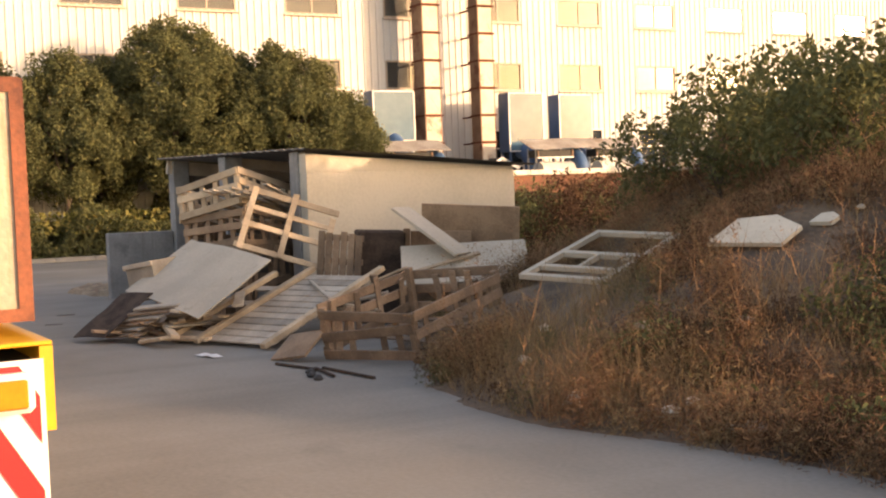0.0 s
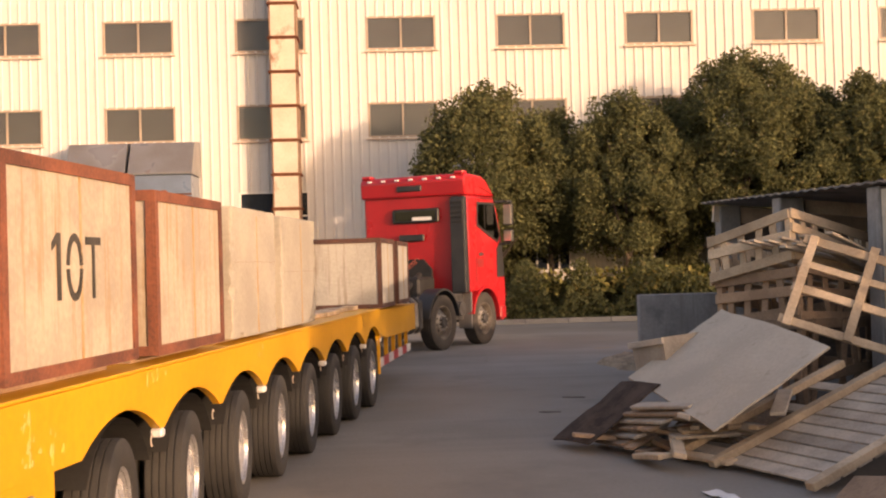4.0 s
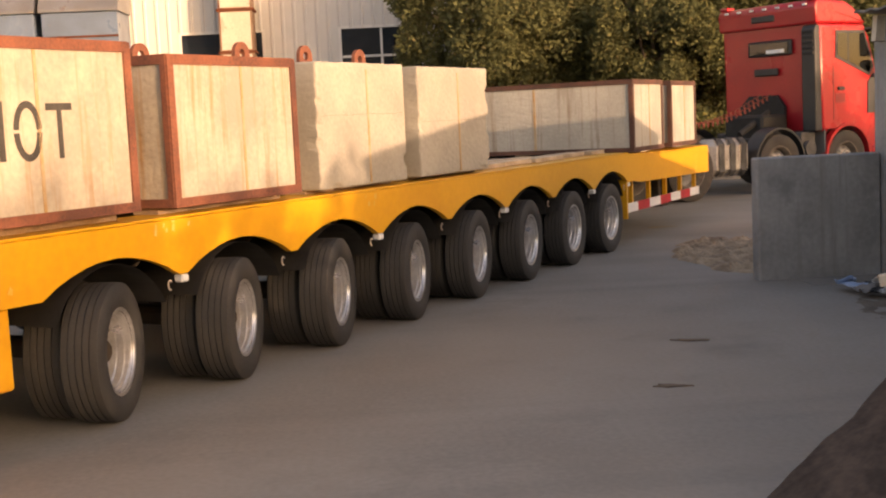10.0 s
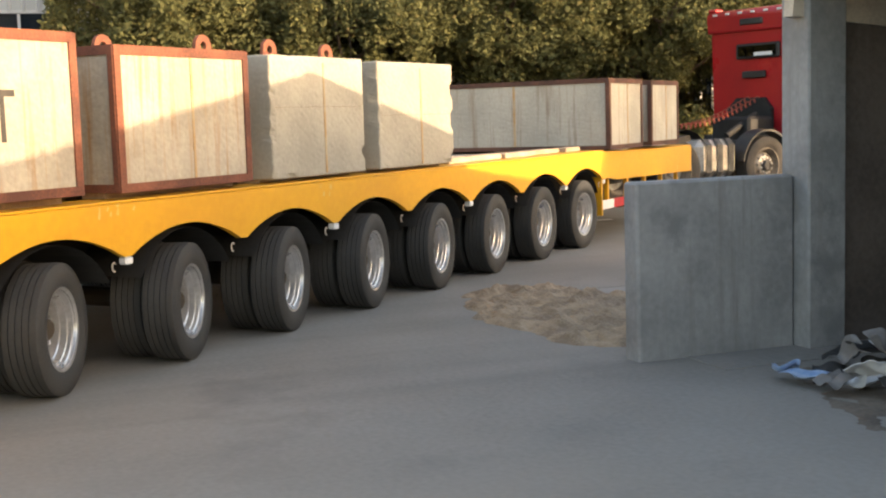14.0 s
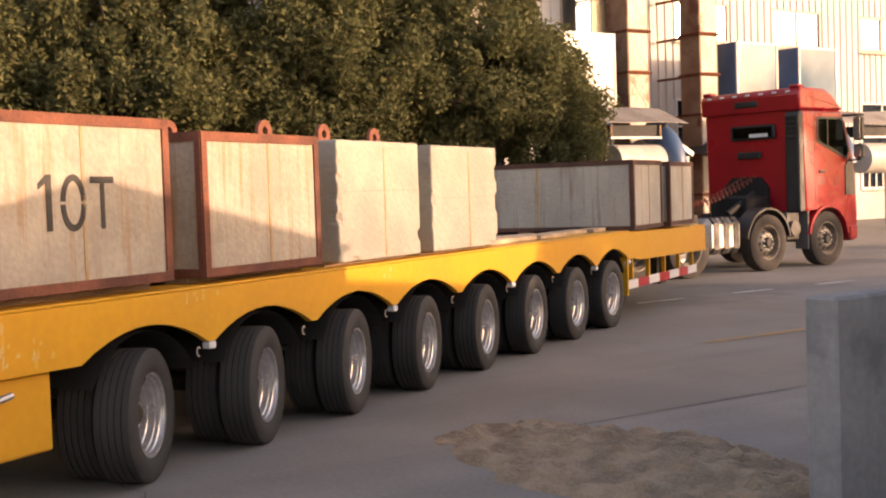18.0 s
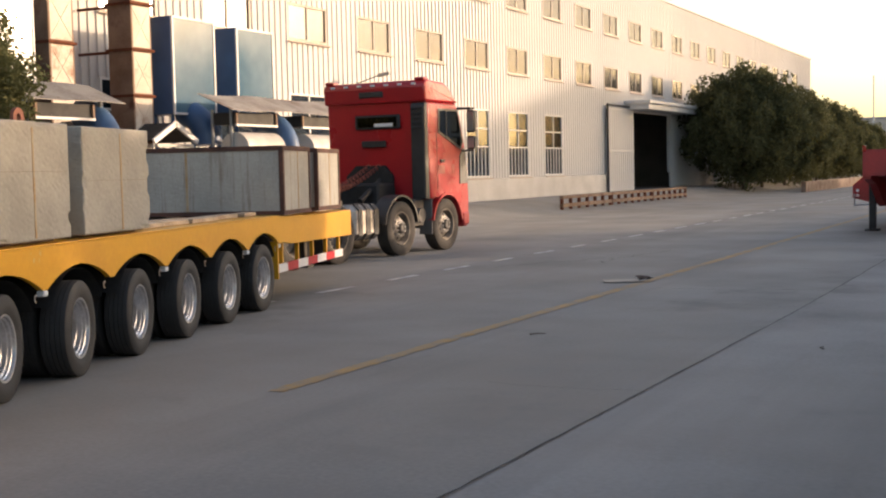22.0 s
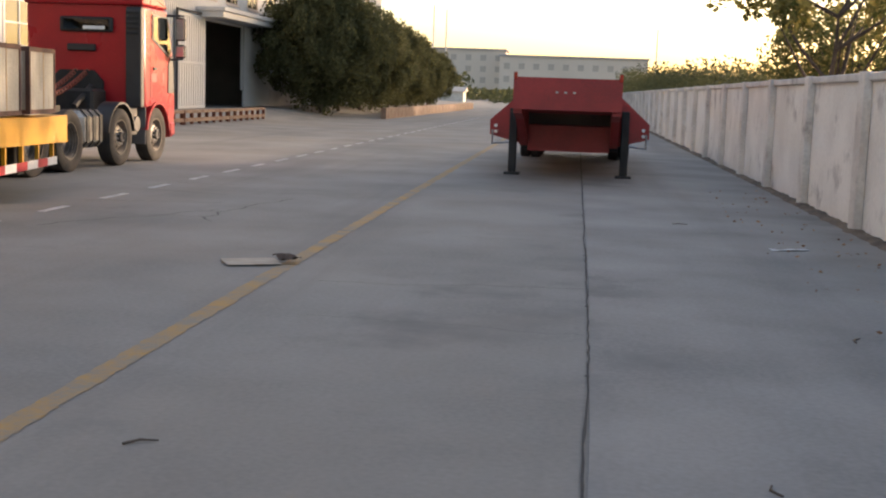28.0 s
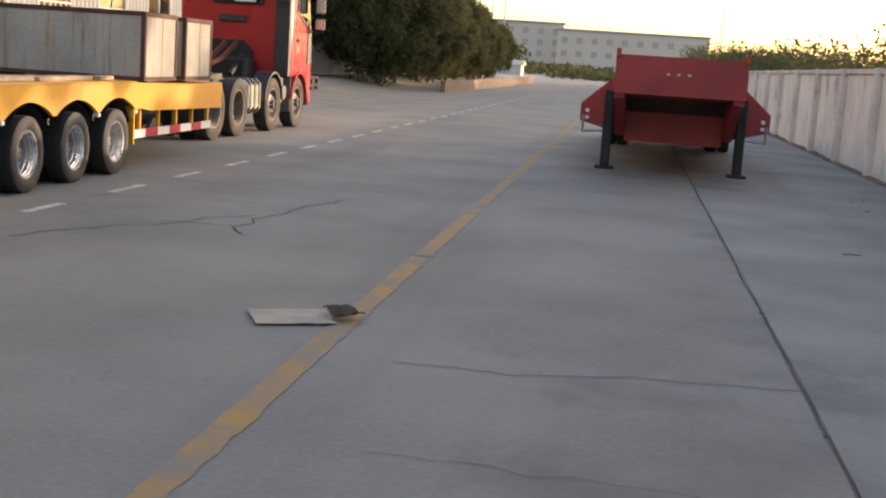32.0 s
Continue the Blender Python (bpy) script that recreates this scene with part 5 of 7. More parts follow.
# loose timbers and a row of pale boards along the deck's edge
for x, y, l, w, tn in ((0.9, -2.2, 1.9, 0.14, 8), (0.5, -1.2, 2.2, 0.14, -5), (1.05, -0.3, 1.3, 0.14, 4), (1.3, -2.75, 0.55, 0.2, 2), (1.28, -2.1, 0.62, 0.18, -3), (1.3, -1.35, 0.8, 0.22, 1), (1.24, -0.5, 0.7, 0.2, -2), (1.3, 0.2, 0.5, 0.18, 3)):
    bm = bmesh.new()
    bx(bm, -w / 2, w / 2, -l / 2, l / 2, 0, 0.05, bevel=0.006)
    o = tagged(part("timber", bm, M["wood"]), "loose pale timber lying on the trailer deck", "timber", "timbers on the deck")
    LOADS.append((o, pose(x, y, 1.152 if x > 1.2 else 1.112, 0, 0, tn)))


# ---- the red tractor ----
def cab_profile():
    return [(1.12, 1.12), (1.06, 3.12), (2.36, 3.12), (2.47, 2.85), (2.72, 2.05), (2.78, 1.6), (2.82, 1.0), (2.84, 0.62), (2.77, 0.46), (2.6, 0.46), (2.55, 0.75), (2.42, 1.02), (2.15, 1.22), (1.85, 1.28), (1.5, 1.2), (1.28, 1.06)]


def build_tractor():
    t = thing("tractor_unit", "red heavy tractor unit with a high roof and two steering axles", "truck")
    bm = bmesh.new()
    prism(bm, cab_profile(), "x", -1.24, 1.24)
    sharp = [e for e in bm.edges if abs(e.verts[0].co.x - e.verts[1].co.x) < 1e-6]
    bmesh.ops.bevel(bm, geom=sharp, offset=0.07, segments=3, affect="EDGES", profile=0.5)
    cab = part("cab", bm, M["red_paint"], t, "glossy red cab", smooth=True)
    for p in cab.data.polygons:
        p.use_smooth = p.area < 0.2
    # roof cap and rear details
    bm = bmesh.new()
    prism(bm, [(0.98, 3.12), (0.95, 3.46), (1.02, 3.57), (1.8, 3.54), (2.02, 3.44), (2.38, 3.14), (2.34, 3.12)], "x", -1.25, 1.25)
    bmesh.ops.bevel(bm, geom=list(bm.edges), offset=0.045, segments=2, affect="EDGES", profile=0.5)
    roof = part("roof_cap", bm, M["red_paint"], cab, smooth=True)
    for p in roof.data.polygons:
        p.use_smooth = p.area < 0.2
    for s in (-1, 1):
        bm = bmesh.new()
        bx(bm, *sorted((1.0 * s, 1.22 * s)), 0.97, 1.2, 3.55, 3.62, bevel=0.025)
        part("roof_horn", bm, M["red_paint"], cab)
    bm = bmesh.new()
    prism(bm, [(-0.75, 1.12), (0.4, 1.12), (0.4, 1.6), (0.2, 1.82), (-0.5, 1.82), (-0.75, 1.6)], "y", 1.02, 1.1)
    part("engine_bay", bm, M["dark"], cab, "dark open engine bay")
    for k in range(7):
        bm = bmesh.new()
        x = -1.0 + k * 0.333
        bx(bm, x - 0.05, x + 0.05, 0.93, 0.97, 3.47, 3.51, bevel=0.008)
        part("roof_marker", bm, M["stripe_white"], cab)
    bm = bmesh.new()
    bx(bm, -0.5, 0.62, 1.0, 1.05, 2.58, 2.88, bevel=0.03)
    part("rear_window_frame", bm, M["black_plastic"], cab)
    bm = bmesh.new()
    bx(bm, -0.42, 0.54, 0.985, 1.0, 2.63, 2.83)
    part("rear_window", bm, M["cab_glass"], cab)
    bm = bmesh.new()
    bx(bm, 0.0, 0.46, 0.978, 0.984, 2.63, 2.70)
    part("paper_strip", bm, M["stripe_white"], cab, "white strip behind the rear window")
    for z0, z1, w in ((3.24, 3.37, 0.3), (2.2, 2.34, 0.3)):
        bm = bmesh.new()
        bx(bm, -w - 0.05, w - 0.05, 0.94 if z0 > 3 else 1.0, 1.07, z0, z1, bevel=0.02)
        part("rear_vent", bm, M["black_plastic"], cab)
    # air intake
    bm = bmesh.new()
    prism(bm, [(0.96, 1.1), (0.95, 3.02), (1.0, 3.1), (1.1, 3.1), (1.15, 1.1)], "x", 0.9, 1.235)
    bmesh.ops.bevel(bm, geom=list(bm.edges), offset=0.03, segments=2, affect="EDGES", profile=0.5)
    duct = part("air_intake", bm, M["black_plastic"], t, "tall matt black air intake behind the cab")
    for k in range(5):
        bm = bmesh.new()
        bx(bm, 0.93, 1.2, 0.93, 0.955, 2.55 + k * 0.1, 2.6 + k * 0.1, bevel=0.006)
        part("intake_louvre", bm, M["dark"], duct)
    # doors, side glass, handles, decals
    for s in (1, -1):
        X = 1.243 * s
        bm = bmesh.new()
        prism(bm, [(1.5, 2.48), (1.52, 2.99), (2.34, 2.99), (2.6, 2.3), (2.47, 2.13)], "x", *sorted((X, X + 0.012 * s)))
        wf = part("side_window_frame", bm, M["black_plastic"], t)
        bm = bmesh.new()
        prism(bm, [(1.55, 2.52), (1.57, 2.94), (1.84, 2.94), (1.84, 2.4)], "x", *sorted((X + 0.012 * s, X + 0.018 * s)))
        part("side_glass", bm, M["cab_glass"], wf)
        bm = bmesh.new()
        prism(bm, [(1.88, 2.4), (1.88, 2.94), (2.31, 2.94), (2.54, 2.3), (2.45, 2.19)], "x", *sorted((X + 0.012 * s, X + 0.018 * s)))
        part("side_glass", bm, M["cab_glass"], wf)
        bm = bmesh.new()
        for pts in ([(1.44, 1.3), (1.452, 1.3), (1.452, 3.06), (1.44, 3.06)], [(1.44, 3.06), (2.3, 3.06), (2.3, 3.072), (1.44, 3.072)]):
            prism(bm, pts, "x", *sorted((X, X + 0.003 * s)))
        part("door_gap", bm, M["black_plastic"], t)
        bm = bmesh.new()
        bx(bm, *sorted((X, X + 0.035 * s)), 1.56, 1.74, 1.86, 1.92, bevel=0.01)
        part("door_handle", bm, M["black_plastic"], t)
        for a, b, c, d in ((1.5, 1.78, 1.62, 1.8), (2.08, 2.2, 1.62, 1.82)):
            bm = bmesh.new()
            bx(bm, *sorted((X, X + 0.003 * s)), a, b, c, d)
            part("decal", bm, M["red_dull"], t, "small plain decal")
        bm = bmesh.new()
        bx(bm, *sorted((X - 0.3 * s, X + 0.02 * s)), 2.54, 2.82, 0.5, 0.78, bevel=0.03)
        part("step", bm, M["red_paint"], t)
        bm = bmesh.new()
        prism(bm, [(2.42, 1.4), (2.43, 2.0), (2.6, 2.18), (2.68, 2.08), (2.75, 1.55), (2.76, 1.4)], "x", *sorted((X - 0.02 * s, X + 0.014 * s)))
        part("corner_panel", bm, M["black_plastic"], t)
        # wheel arch lip
        bm = bmesh.new()
        lathe(bm, [(X - 0.1 * s, 0.66), (X + 0.03 * s, 0.66), (X + 0.03 * s, 0.60), (X - 0.1 * s, 0.60)], seg=18, at=(0, 1.85, 0.57), arc=(5, 172))
        part("arch_lip", bm, M["red_paint"], t)
        # flap and canister between the steering wheels
        bm = bmesh.new()
        bx(bm, *sorted((0.92 * s, 1.23 * s)), 1.2, 1.235, 0.36, 1.14, bevel=0.01)
        part("mud_flap", bm, M["grey_hood"], t, "grey rubber mud flap")
        bm = bmesh.new()
        cyl(bm, (0.95 * s, 0.86, 0.78), (1.2 * s, 0.86, 0.78), 0.15, seg=18)
        bx(bm, *sorted((0.85 * s, 1.1 * s)), 0.7, 1.1, 0.55, 1.1, bevel=0.02)
        part("air_canister", bm, M["hub"], t)
        # mirrors
        for a, b in (((X, 2.56, 2.1), (X + 0.26 * s, 2.62, 2.12)), ((X, 2.36, 3.02), (X + 0.26 * s, 2.62, 3.02))):
            bm = bmesh.new()
            cyl(bm, a, b, 0.02, seg=8)
            arm = part("mirror_arm", bm, M["black_plastic"], t)
        for za, zb in ((2.5, 2.98), (2.14, 2.42)):
            bm = bmesh.new()
            bx(bm, *sorted((X + 0.12 * s, X + 0.32 * s)), 2.54, 2.68, za, zb, bevel=0.035)
            part("mirror", bm, M["black_plastic"], arm)
            bm = bmesh.new()
            bx(bm, *sorted((X + 0.14 * s, X + 0.3 * s)), 2.532, 2.54, za + 0.03, zb - 0.03)
            part("mirror_glass", bm, M["alu"], arm)
        bm = bmesh.new()
        bx(bm, *sorted((X - 0.2 * s, X + 0.25 * s)), 2.5, 2.76, 3.0, 3.04, bevel=0.01)
        part("front_mirror", bm, M["black_plastic"], arm)
        # black mudguard over the second axle
        bm = bmesh.new()
        lathe(bm, [(0.9 * s, 0.66), (1.24 * s, 0.66), (1.24 * s, 0.62)], seg=18, at=(0, 0, 0.56), arc=(8, 172))
        part("mudguard", bm, M["black_plastic"], t, smooth=True)
        # fuel tank with straps
        bm = bmesh.new()
        bx(bm, *sorted((0.62 * s, 1.2 * s)), -1.74, -0.72, 0.4, 1.07, bevel=0.12)
        tank = part("fuel_tank", bm, M["alu_dull"], t, "dull dusty aluminium fuel tank")
        for yy in (-1.5, -1.22, -0.94):
            bm = bmesh.new()
            bx(bm, *sorted((0.61 * s, 1.215 * s)), yy - 0.03, yy + 0.03, 0.39, 1.08, bevel=0.1)
            part("strap", bm, M["hub"], tank)
    bm = bmesh.new()
    prism(bm, [(2.4, 2.85), (2.64, 2.1), (2.71, 2.11), (2.47, 2.87)], "x", -1.1, 1.1)
    part("windscreen", bm, M["cab_glass"], t)
    bm = bmesh.new()
    bx(bm, -0.95, 0.95, 2.77, 2.84, 1.05, 1.75, bevel=0.02)
    part("grille", bm, M["black_plastic"], t)
    for x in (-0.42, 0.42):
        bm = bmesh.new()
        bx(bm, x - 0.045, x + 0.045, -4.5, 2.6, 0.72, 0.98)
        part("chassis_rail", bm, M["black_plastic"], t)
    bm = bmesh.new()
    bx(bm, -0.55, 0.55, -3.6, -2.4, 0.99, 1.07, bevel=0.03)
    part("fifth_wheel", bm, M["black_plastic"], t)
    bm = bmesh.new()
    bx(bm, -0.5, 0.5, 0.3, 1.0, 0.95, 1.45, bevel=0.05)
    cyl(bm, (-0.9, -0.2, 0.98), (0.9, -0.2, 0.98), 0.05, seg=8)
    cyl(bm, (0.3, -0.1, 1.1), (0.3, 0.7, 1.5), 0.06, seg=8)
    part("gearbox", bm, M["dark"], t)
    for k, x in enumerate((-0.15, 0.1)):
        n = 234
        bm = tube([(x + 0.045 * math.cos(u * 26 * math.tau), 0.98 - u * 3.2, 1.8 - 0.35 * u - 0.3 * math.sin(u * math.pi) + 0.045 * math.sin(u * 26 * math.tau)) for u in [i / n for i in range(n + 1)]], 0.011, 5)
        part("air_hose", bm, M["hose_red"], t, "red coiled air hose")
    for name, y, duals in (("steer", 1.85, False), ("steer", 0.0, False), ("drive", -2.25, True), ("drive", -3.6, True)):
        bm = bmesh.new()
        cyl(bm, (-1.0, y, 0.545), (1.0, y, 0.545), 0.09, seg=10)
        part("axle", bm, M["dark"], t)
        for s in (1, -1):
            for x in ((1.08,) if not duals else (1.08, 0.75)):
                w = wheel(t, (s * x, y, 0.545), TY_S, RIM_S, HUB_D if duals else HUB_S, s > 0, None if duals else (0.142, 0.09), not duals)
                TRACTOR_WHEELS.append((w, (s * x, y, 0.545), 0.545, 0.0))
    return t


tractor = build_tractor()


# ---- the parked red low-bed trailer ----
def build_red_trailer():
    t = thing("parked_lowbed", "empty dull red gooseneck lowbed trailer parked by the wall", "trailer", m=pose(-18.2, 33.8, 0, 0, 0, -1.0))
    bm = bmesh.new()
    prism(bm, [(0.0, 1.36), (0.02, 1.95), (0.12, 1.95), (0.2, 1.5)], "x", -1.0, 1.0)
    part("head_board", bm, M["red_dull"], t)
    bm = bmesh.new()
    prism(bm, [(0.03, 1.42), (0.03, 1.37), (2.4, 1.27), (2.4, 1.5)], "x", -1.0, 1.0)
    part("neck_top", bm, M["red_dull"], t)
    for s in (-1, 1):
        bm = bmesh.new()
        prism(bm, [(0.1, 1.38), (2.45, 1.36), (3.2, 1.3), (3.2, 0.6), (2.35, 0.6), (0.9, 1.16), (0.1, 1.28)], "x", *sorted((0.83 * s, 0.99 * s)))
        part("neck_cheek", bm, M["red_dull"], t)
        bm = bmesh.new()
        prism(bm, [(0.86, 1.66), (1.0, 1.66), (1.62, 1.1), (1.62, 0.8), (0.86, 0.6)], "y", 2.5, 2.56)
        w = part("wing_plate", bm, M["red_dull"], t) if s > 0 else part("wing_plate", bm, M["red_dull"], t, m=pose(0, 0, 0) @ Matrix.Diagonal((-1, 1, 1, 1)))
        bm = bmesh.new()
        cyl(bm, (1.1 * s, 2.4, 0.66), (1.58 * s, 2.4, 0.62), 0.02, seg=8)
        cyl(bm, (1.1 * s, 2.4, 0.8), (1.1 * s, 2.4, 0.6), 0.02, seg=8)
        cyl(bm, (1.56 * s, 2.4, 0.9), (1.56 * s, 2.4, 0.6), 0.02, seg=8)
        part("hand_rail", bm, M["galv"], t)
        for z in (0.98, 0.86):
            bm = bmesh.new()
            cyl(bm, (1.5 * s, 2.44, z), (1.5 * s, 2.5, z), 0.035, seg=10)
            part("lamp", bm, M["stripe_white"], t, "small white lamp")
        bm = bmesh.new()
        bx(bm, *sorted((1.05 * s, 1.21 * s)), 2.3, 2.46, 0.05, 1.35, bevel=0.015)
        leg = part("landing_leg", bm, M["dark"], t, "dark square landing leg")
        bm = bmesh.new()
        bx(bm, *sorted((0.97 * s, 1.29 * s)), 2.2, 2.56, 0.0, 0.05, bevel=0.01)
        part("foot", bm, M["dark"], leg)
        bm = bmesh.new()
        bx(bm, *sorted((0.93 * s, 1.0 * s)), -0.02, 0.06, 1.9, 2.04, bevel=0.01)
        part("corner_lamp", bm, M["lamp_red"], t)
    bm = bmesh.new()
    bx(bm, -0.83, 0.83, 2.44, 2.5, 0.98, 1.3)
    part("recess", bm, M["trailer_under"], t, "dark recess under the neck")
    bm = bmesh.new()
    prism(bm, [(2.38, 1.02), (2.5, 1.05), (3.3, 1.3), (3.3, 0.5), (2.4, 0.5)], "x", -0.828, 0.828)
    part("throat", bm, M["red_dull"], t)
    for k in range(3):
        bm = bmesh.new()
        bx(bm, -0.22 + k * 0.16, -0.17 + k * 0.16, -0.02, 0.03, 1.67, 1.70)
        part("socket", bm, M["galv"], t)
    bm = bmesh.new()
    bx(bm, -1.5, 1.5, 3.2, 13.0, 0.72, 0.98, bevel=0.02)
    part("bed", bm, M["red_dull"], t)
    bm = bmesh.new()
    bx(bm, -1.1, 1.1, 8.6, 8.75, 0.25, 0.72, bevel=0.02)
    part("crossmember", bm, M["dark"], t)
    for i, y in enumerate((9.6, 10.9, 12.2)):
        bm = bmesh.new()
        cyl(bm, (-1.3, y, 0.42), (1.3, y, 0.42), 0.07, seg=8)
        part("axle", bm, M["dark"], t)
        for s in (1, -1):
            for x in (1.0, 1.28):
                wheel(t, (s * x, y, 0.42), TY_T, RIM_T, HUB_T, s > 0)


build_red_trailer()


# ---- trees ----
def crown_mesh(name, seed, rx, ry, rz, zc, lobes, per, leaf, material, lump=0.75):
    rng = np.random.default_rng(seed)
    d = rng.normal(size=(lobes, 3))
    d /= np.linalg.norm(d, axis=1)[:, None]
    rad = rng.uniform(0.45, 1.0, lobes) ** 0.6
    c = d * rad[:, None] * np.array([rx, ry, rz])
    c[:, :2] *= (1.0 - 0.35 * np.clip(c[:, 2:3] / rz, -0.2, 1))
    c[:, 2] += zc
    size = rng.uniform(0.5, 1.1, lobes) * lump
    o = rng.normal(size=(lobes, per, 3))
    o /= np.linalg.norm(o, axis=2)[:, :, None]
    o *= rng.uniform(0.2, 1.0, (lobes, per, 1)) ** 0.6
    p = (c[:, None] + o * size[:, None, None] * np.array([0.9, 0.9, 1.15])).reshape(-1, 3)
    v, f = quads(rng, p, leaf)
    return raw(name, v.tolist(), f.tolist(), material)


def trunk_bm(seed, h, r, limbs, spread):
    rng = random.Random(seed)
    bm = bmesh.new()
    pts = [Vector((0, 0, -0.1))]
    for i in range(5):
        pts.append(pts[-1] + Vector((rng.uniform(-0.07, 0.07), rng.uniform(-0.07, 0.07), h / 5)))
    for i in range(5):
        cyl(bm, pts[i], pts[i + 1], r * (1 - i * 0.15), r * (1 - (i + 1) * 0.15), seg=9)
    for k in range(limbs):
        a, b = rng.uniform(0, math.tau), pts[rng.randint(2, 5)]
        e = b + Vector((math.cos(a) * spread * rng.uniform(0.5, 1), math.sin(a) * spread * rng.uniform(0.5, 1), rng.uniform(0.6, 1.6) * spread * 0.7))
        m = (b + e) / 2 + Vector((0, 0, -0.1))
        cyl(bm, b, m, r * 0.42, r * 0.3, seg=6)
        cyl(bm, m, e, r * 0.3, r * 0.08, seg=6)
    return bm


CROWNS = [crown_mesh("crown", 11, 2.0, 2.0, 2.5, 4.2, 230, 240, 0.056, M["leaf"], 0.5),
          crown_mesh("crown", 12, 1.85, 1.85, 2.35, 4.0, 210, 240, 0.056, M["leaf"], 0.5),
          crown_mesh("crown", 13, 2.2, 2.2, 2.9, 4.6, 260, 240, 0.056, M["leaf"], 0.52)]
TRUNKS = [mesh_of(trunk_bm(s, 3.4, 0.12, 9, 1.6), "trunk", M["bark"], True) for s in (1, 2)]
for i, (x, y, k, s, rz) in enumerate(((-33.3, 6.8, 0, 1.0, 20), (-33.2, 10.9, 1, 0.98, 130), (-33.5, 14.7, 2, 1.02, 60), (-33.4, 18.6, 0, 1.02, 250), (-33.3, 20.85, 1, 0.8, 300), (-34.9, 8.9, 1, 0.92, 200), (-34.9, 12.8, 1, 0.95, 80), (-34.9, 16.8, 2, 0.9, 10), (-35.0, 19.7, 0, 0.78, 150))):
    t = thing("broadleaf_tree", "dense dark-green broadleaf street tree with a round crown", "tree", group="trees before the factory")
    t.matrix_basis = pose(x, y, ground_z(x, y), 0, 0, rz) @ Matrix.Diagonal((s * 1.1, s * 1.1, s, 1))
    part("trunk", TRUNKS[i % 2], None, t)
    part("crown", CROWNS[k], None, t)

# big clipped trees beyond the factory door
BIG = [crown_mesh("crown", 31, 3.6, 3.6, 3.4, 3.9, 230, 240, 0.10, M["leaf_dark"], 0.8), crown_mesh("crown", 32, 3.3, 3.3, 3.1, 3.5, 210, 240, 0.10, M["leaf_dark"], 0.78)]
for i in range(9):
    t = thing("hedge_tree", "large dark bushy tree in a row along the road", "tree", group="row of bushy trees along the road")
    s = 1.03 - 0.032 * i
    t.matrix_basis = pose(-32.6 - 0.25 * (i % 2), 80.5 + i * 6.2, 0.3, 0, 0, i * 70) @ Matrix.Diagonal((s, s, s, 1))
    part("trunk", TRUNKS[i % 2], None, t)
    part("crown", BIG[i % 2], None, t)
bm = bmesh.new()
for i in range(24):
    bx(bm, -28.9, -28.6, 79 + i * 2.4, 81.38 + i * 2.4, -0.05, 0.62, bevel=0.02)
tagged(part("planter_wall", bm, M["rust_and_shade"]), "low brown planter wall under the row of trees", "wall", kind="structure")

# low flowering hedge at the kerb
rng = np.random.default_rng(7)
p = np.stack([rng.uniform(-33.2, -31.4, 60000), rng.uniform(2.0, 23.5, 60000), rng.uniform(0.05, 1.0, 60000) ** 1.3 * 1.75], 1)
p[:, 2] = p[:, 2] * (0.6 + 0.4 * np.sin(p[:, 1] * 2.1 + np.sin(p[:, 1] * 0.7) * 3)) + 0.05
v, f = quads(rng, p, 0.065)
tagged(new("hedge", raw("hedge", v.tolist(), f.tolist(), M["leaf"])), "low green hedge along the kerb", "hedge", kind="stuff")
p = np.stack([rng.uniform(-35.7, -34.4, 60000), rng.uniform(4.6, 22.0, 60000), rng.uniform(0.0, 1.0, 60000) ** 1.1], 1)
p[:, 2] *= 1.7 + 0.6 * np.sin(p[:, 1] * 1.7 + np.sin(p[:, 1] * 0.9) * 2)
v, f = quads(rng, p, 0.075)
tagged(new("back_hedge", raw("back_hedge", v.tolist(), f.tolist(), M["leaf_dark"])), "tall dark hedge under the trees by the factory", "hedge", kind="stuff")
p = np.stack([rng.uniform(-32.6, -31.6, 1500), rng.uniform(8.0, 20, 1500), rng.uniform(0.8, 1.5, 1500)], 1)
v, f = quads(rng, p, 0.1)
tagged(new("hedge_flowers", raw("hedge_flowers", v.tolist(), f.tolist(), M["leaf_yellow"])), "pale blossoms above the hedge", "flowers", kind="stuff")


# ---- the shed ----
SX0, SX1, SY0, SY1 = -15.05, -8.6, 8.6, 11.98


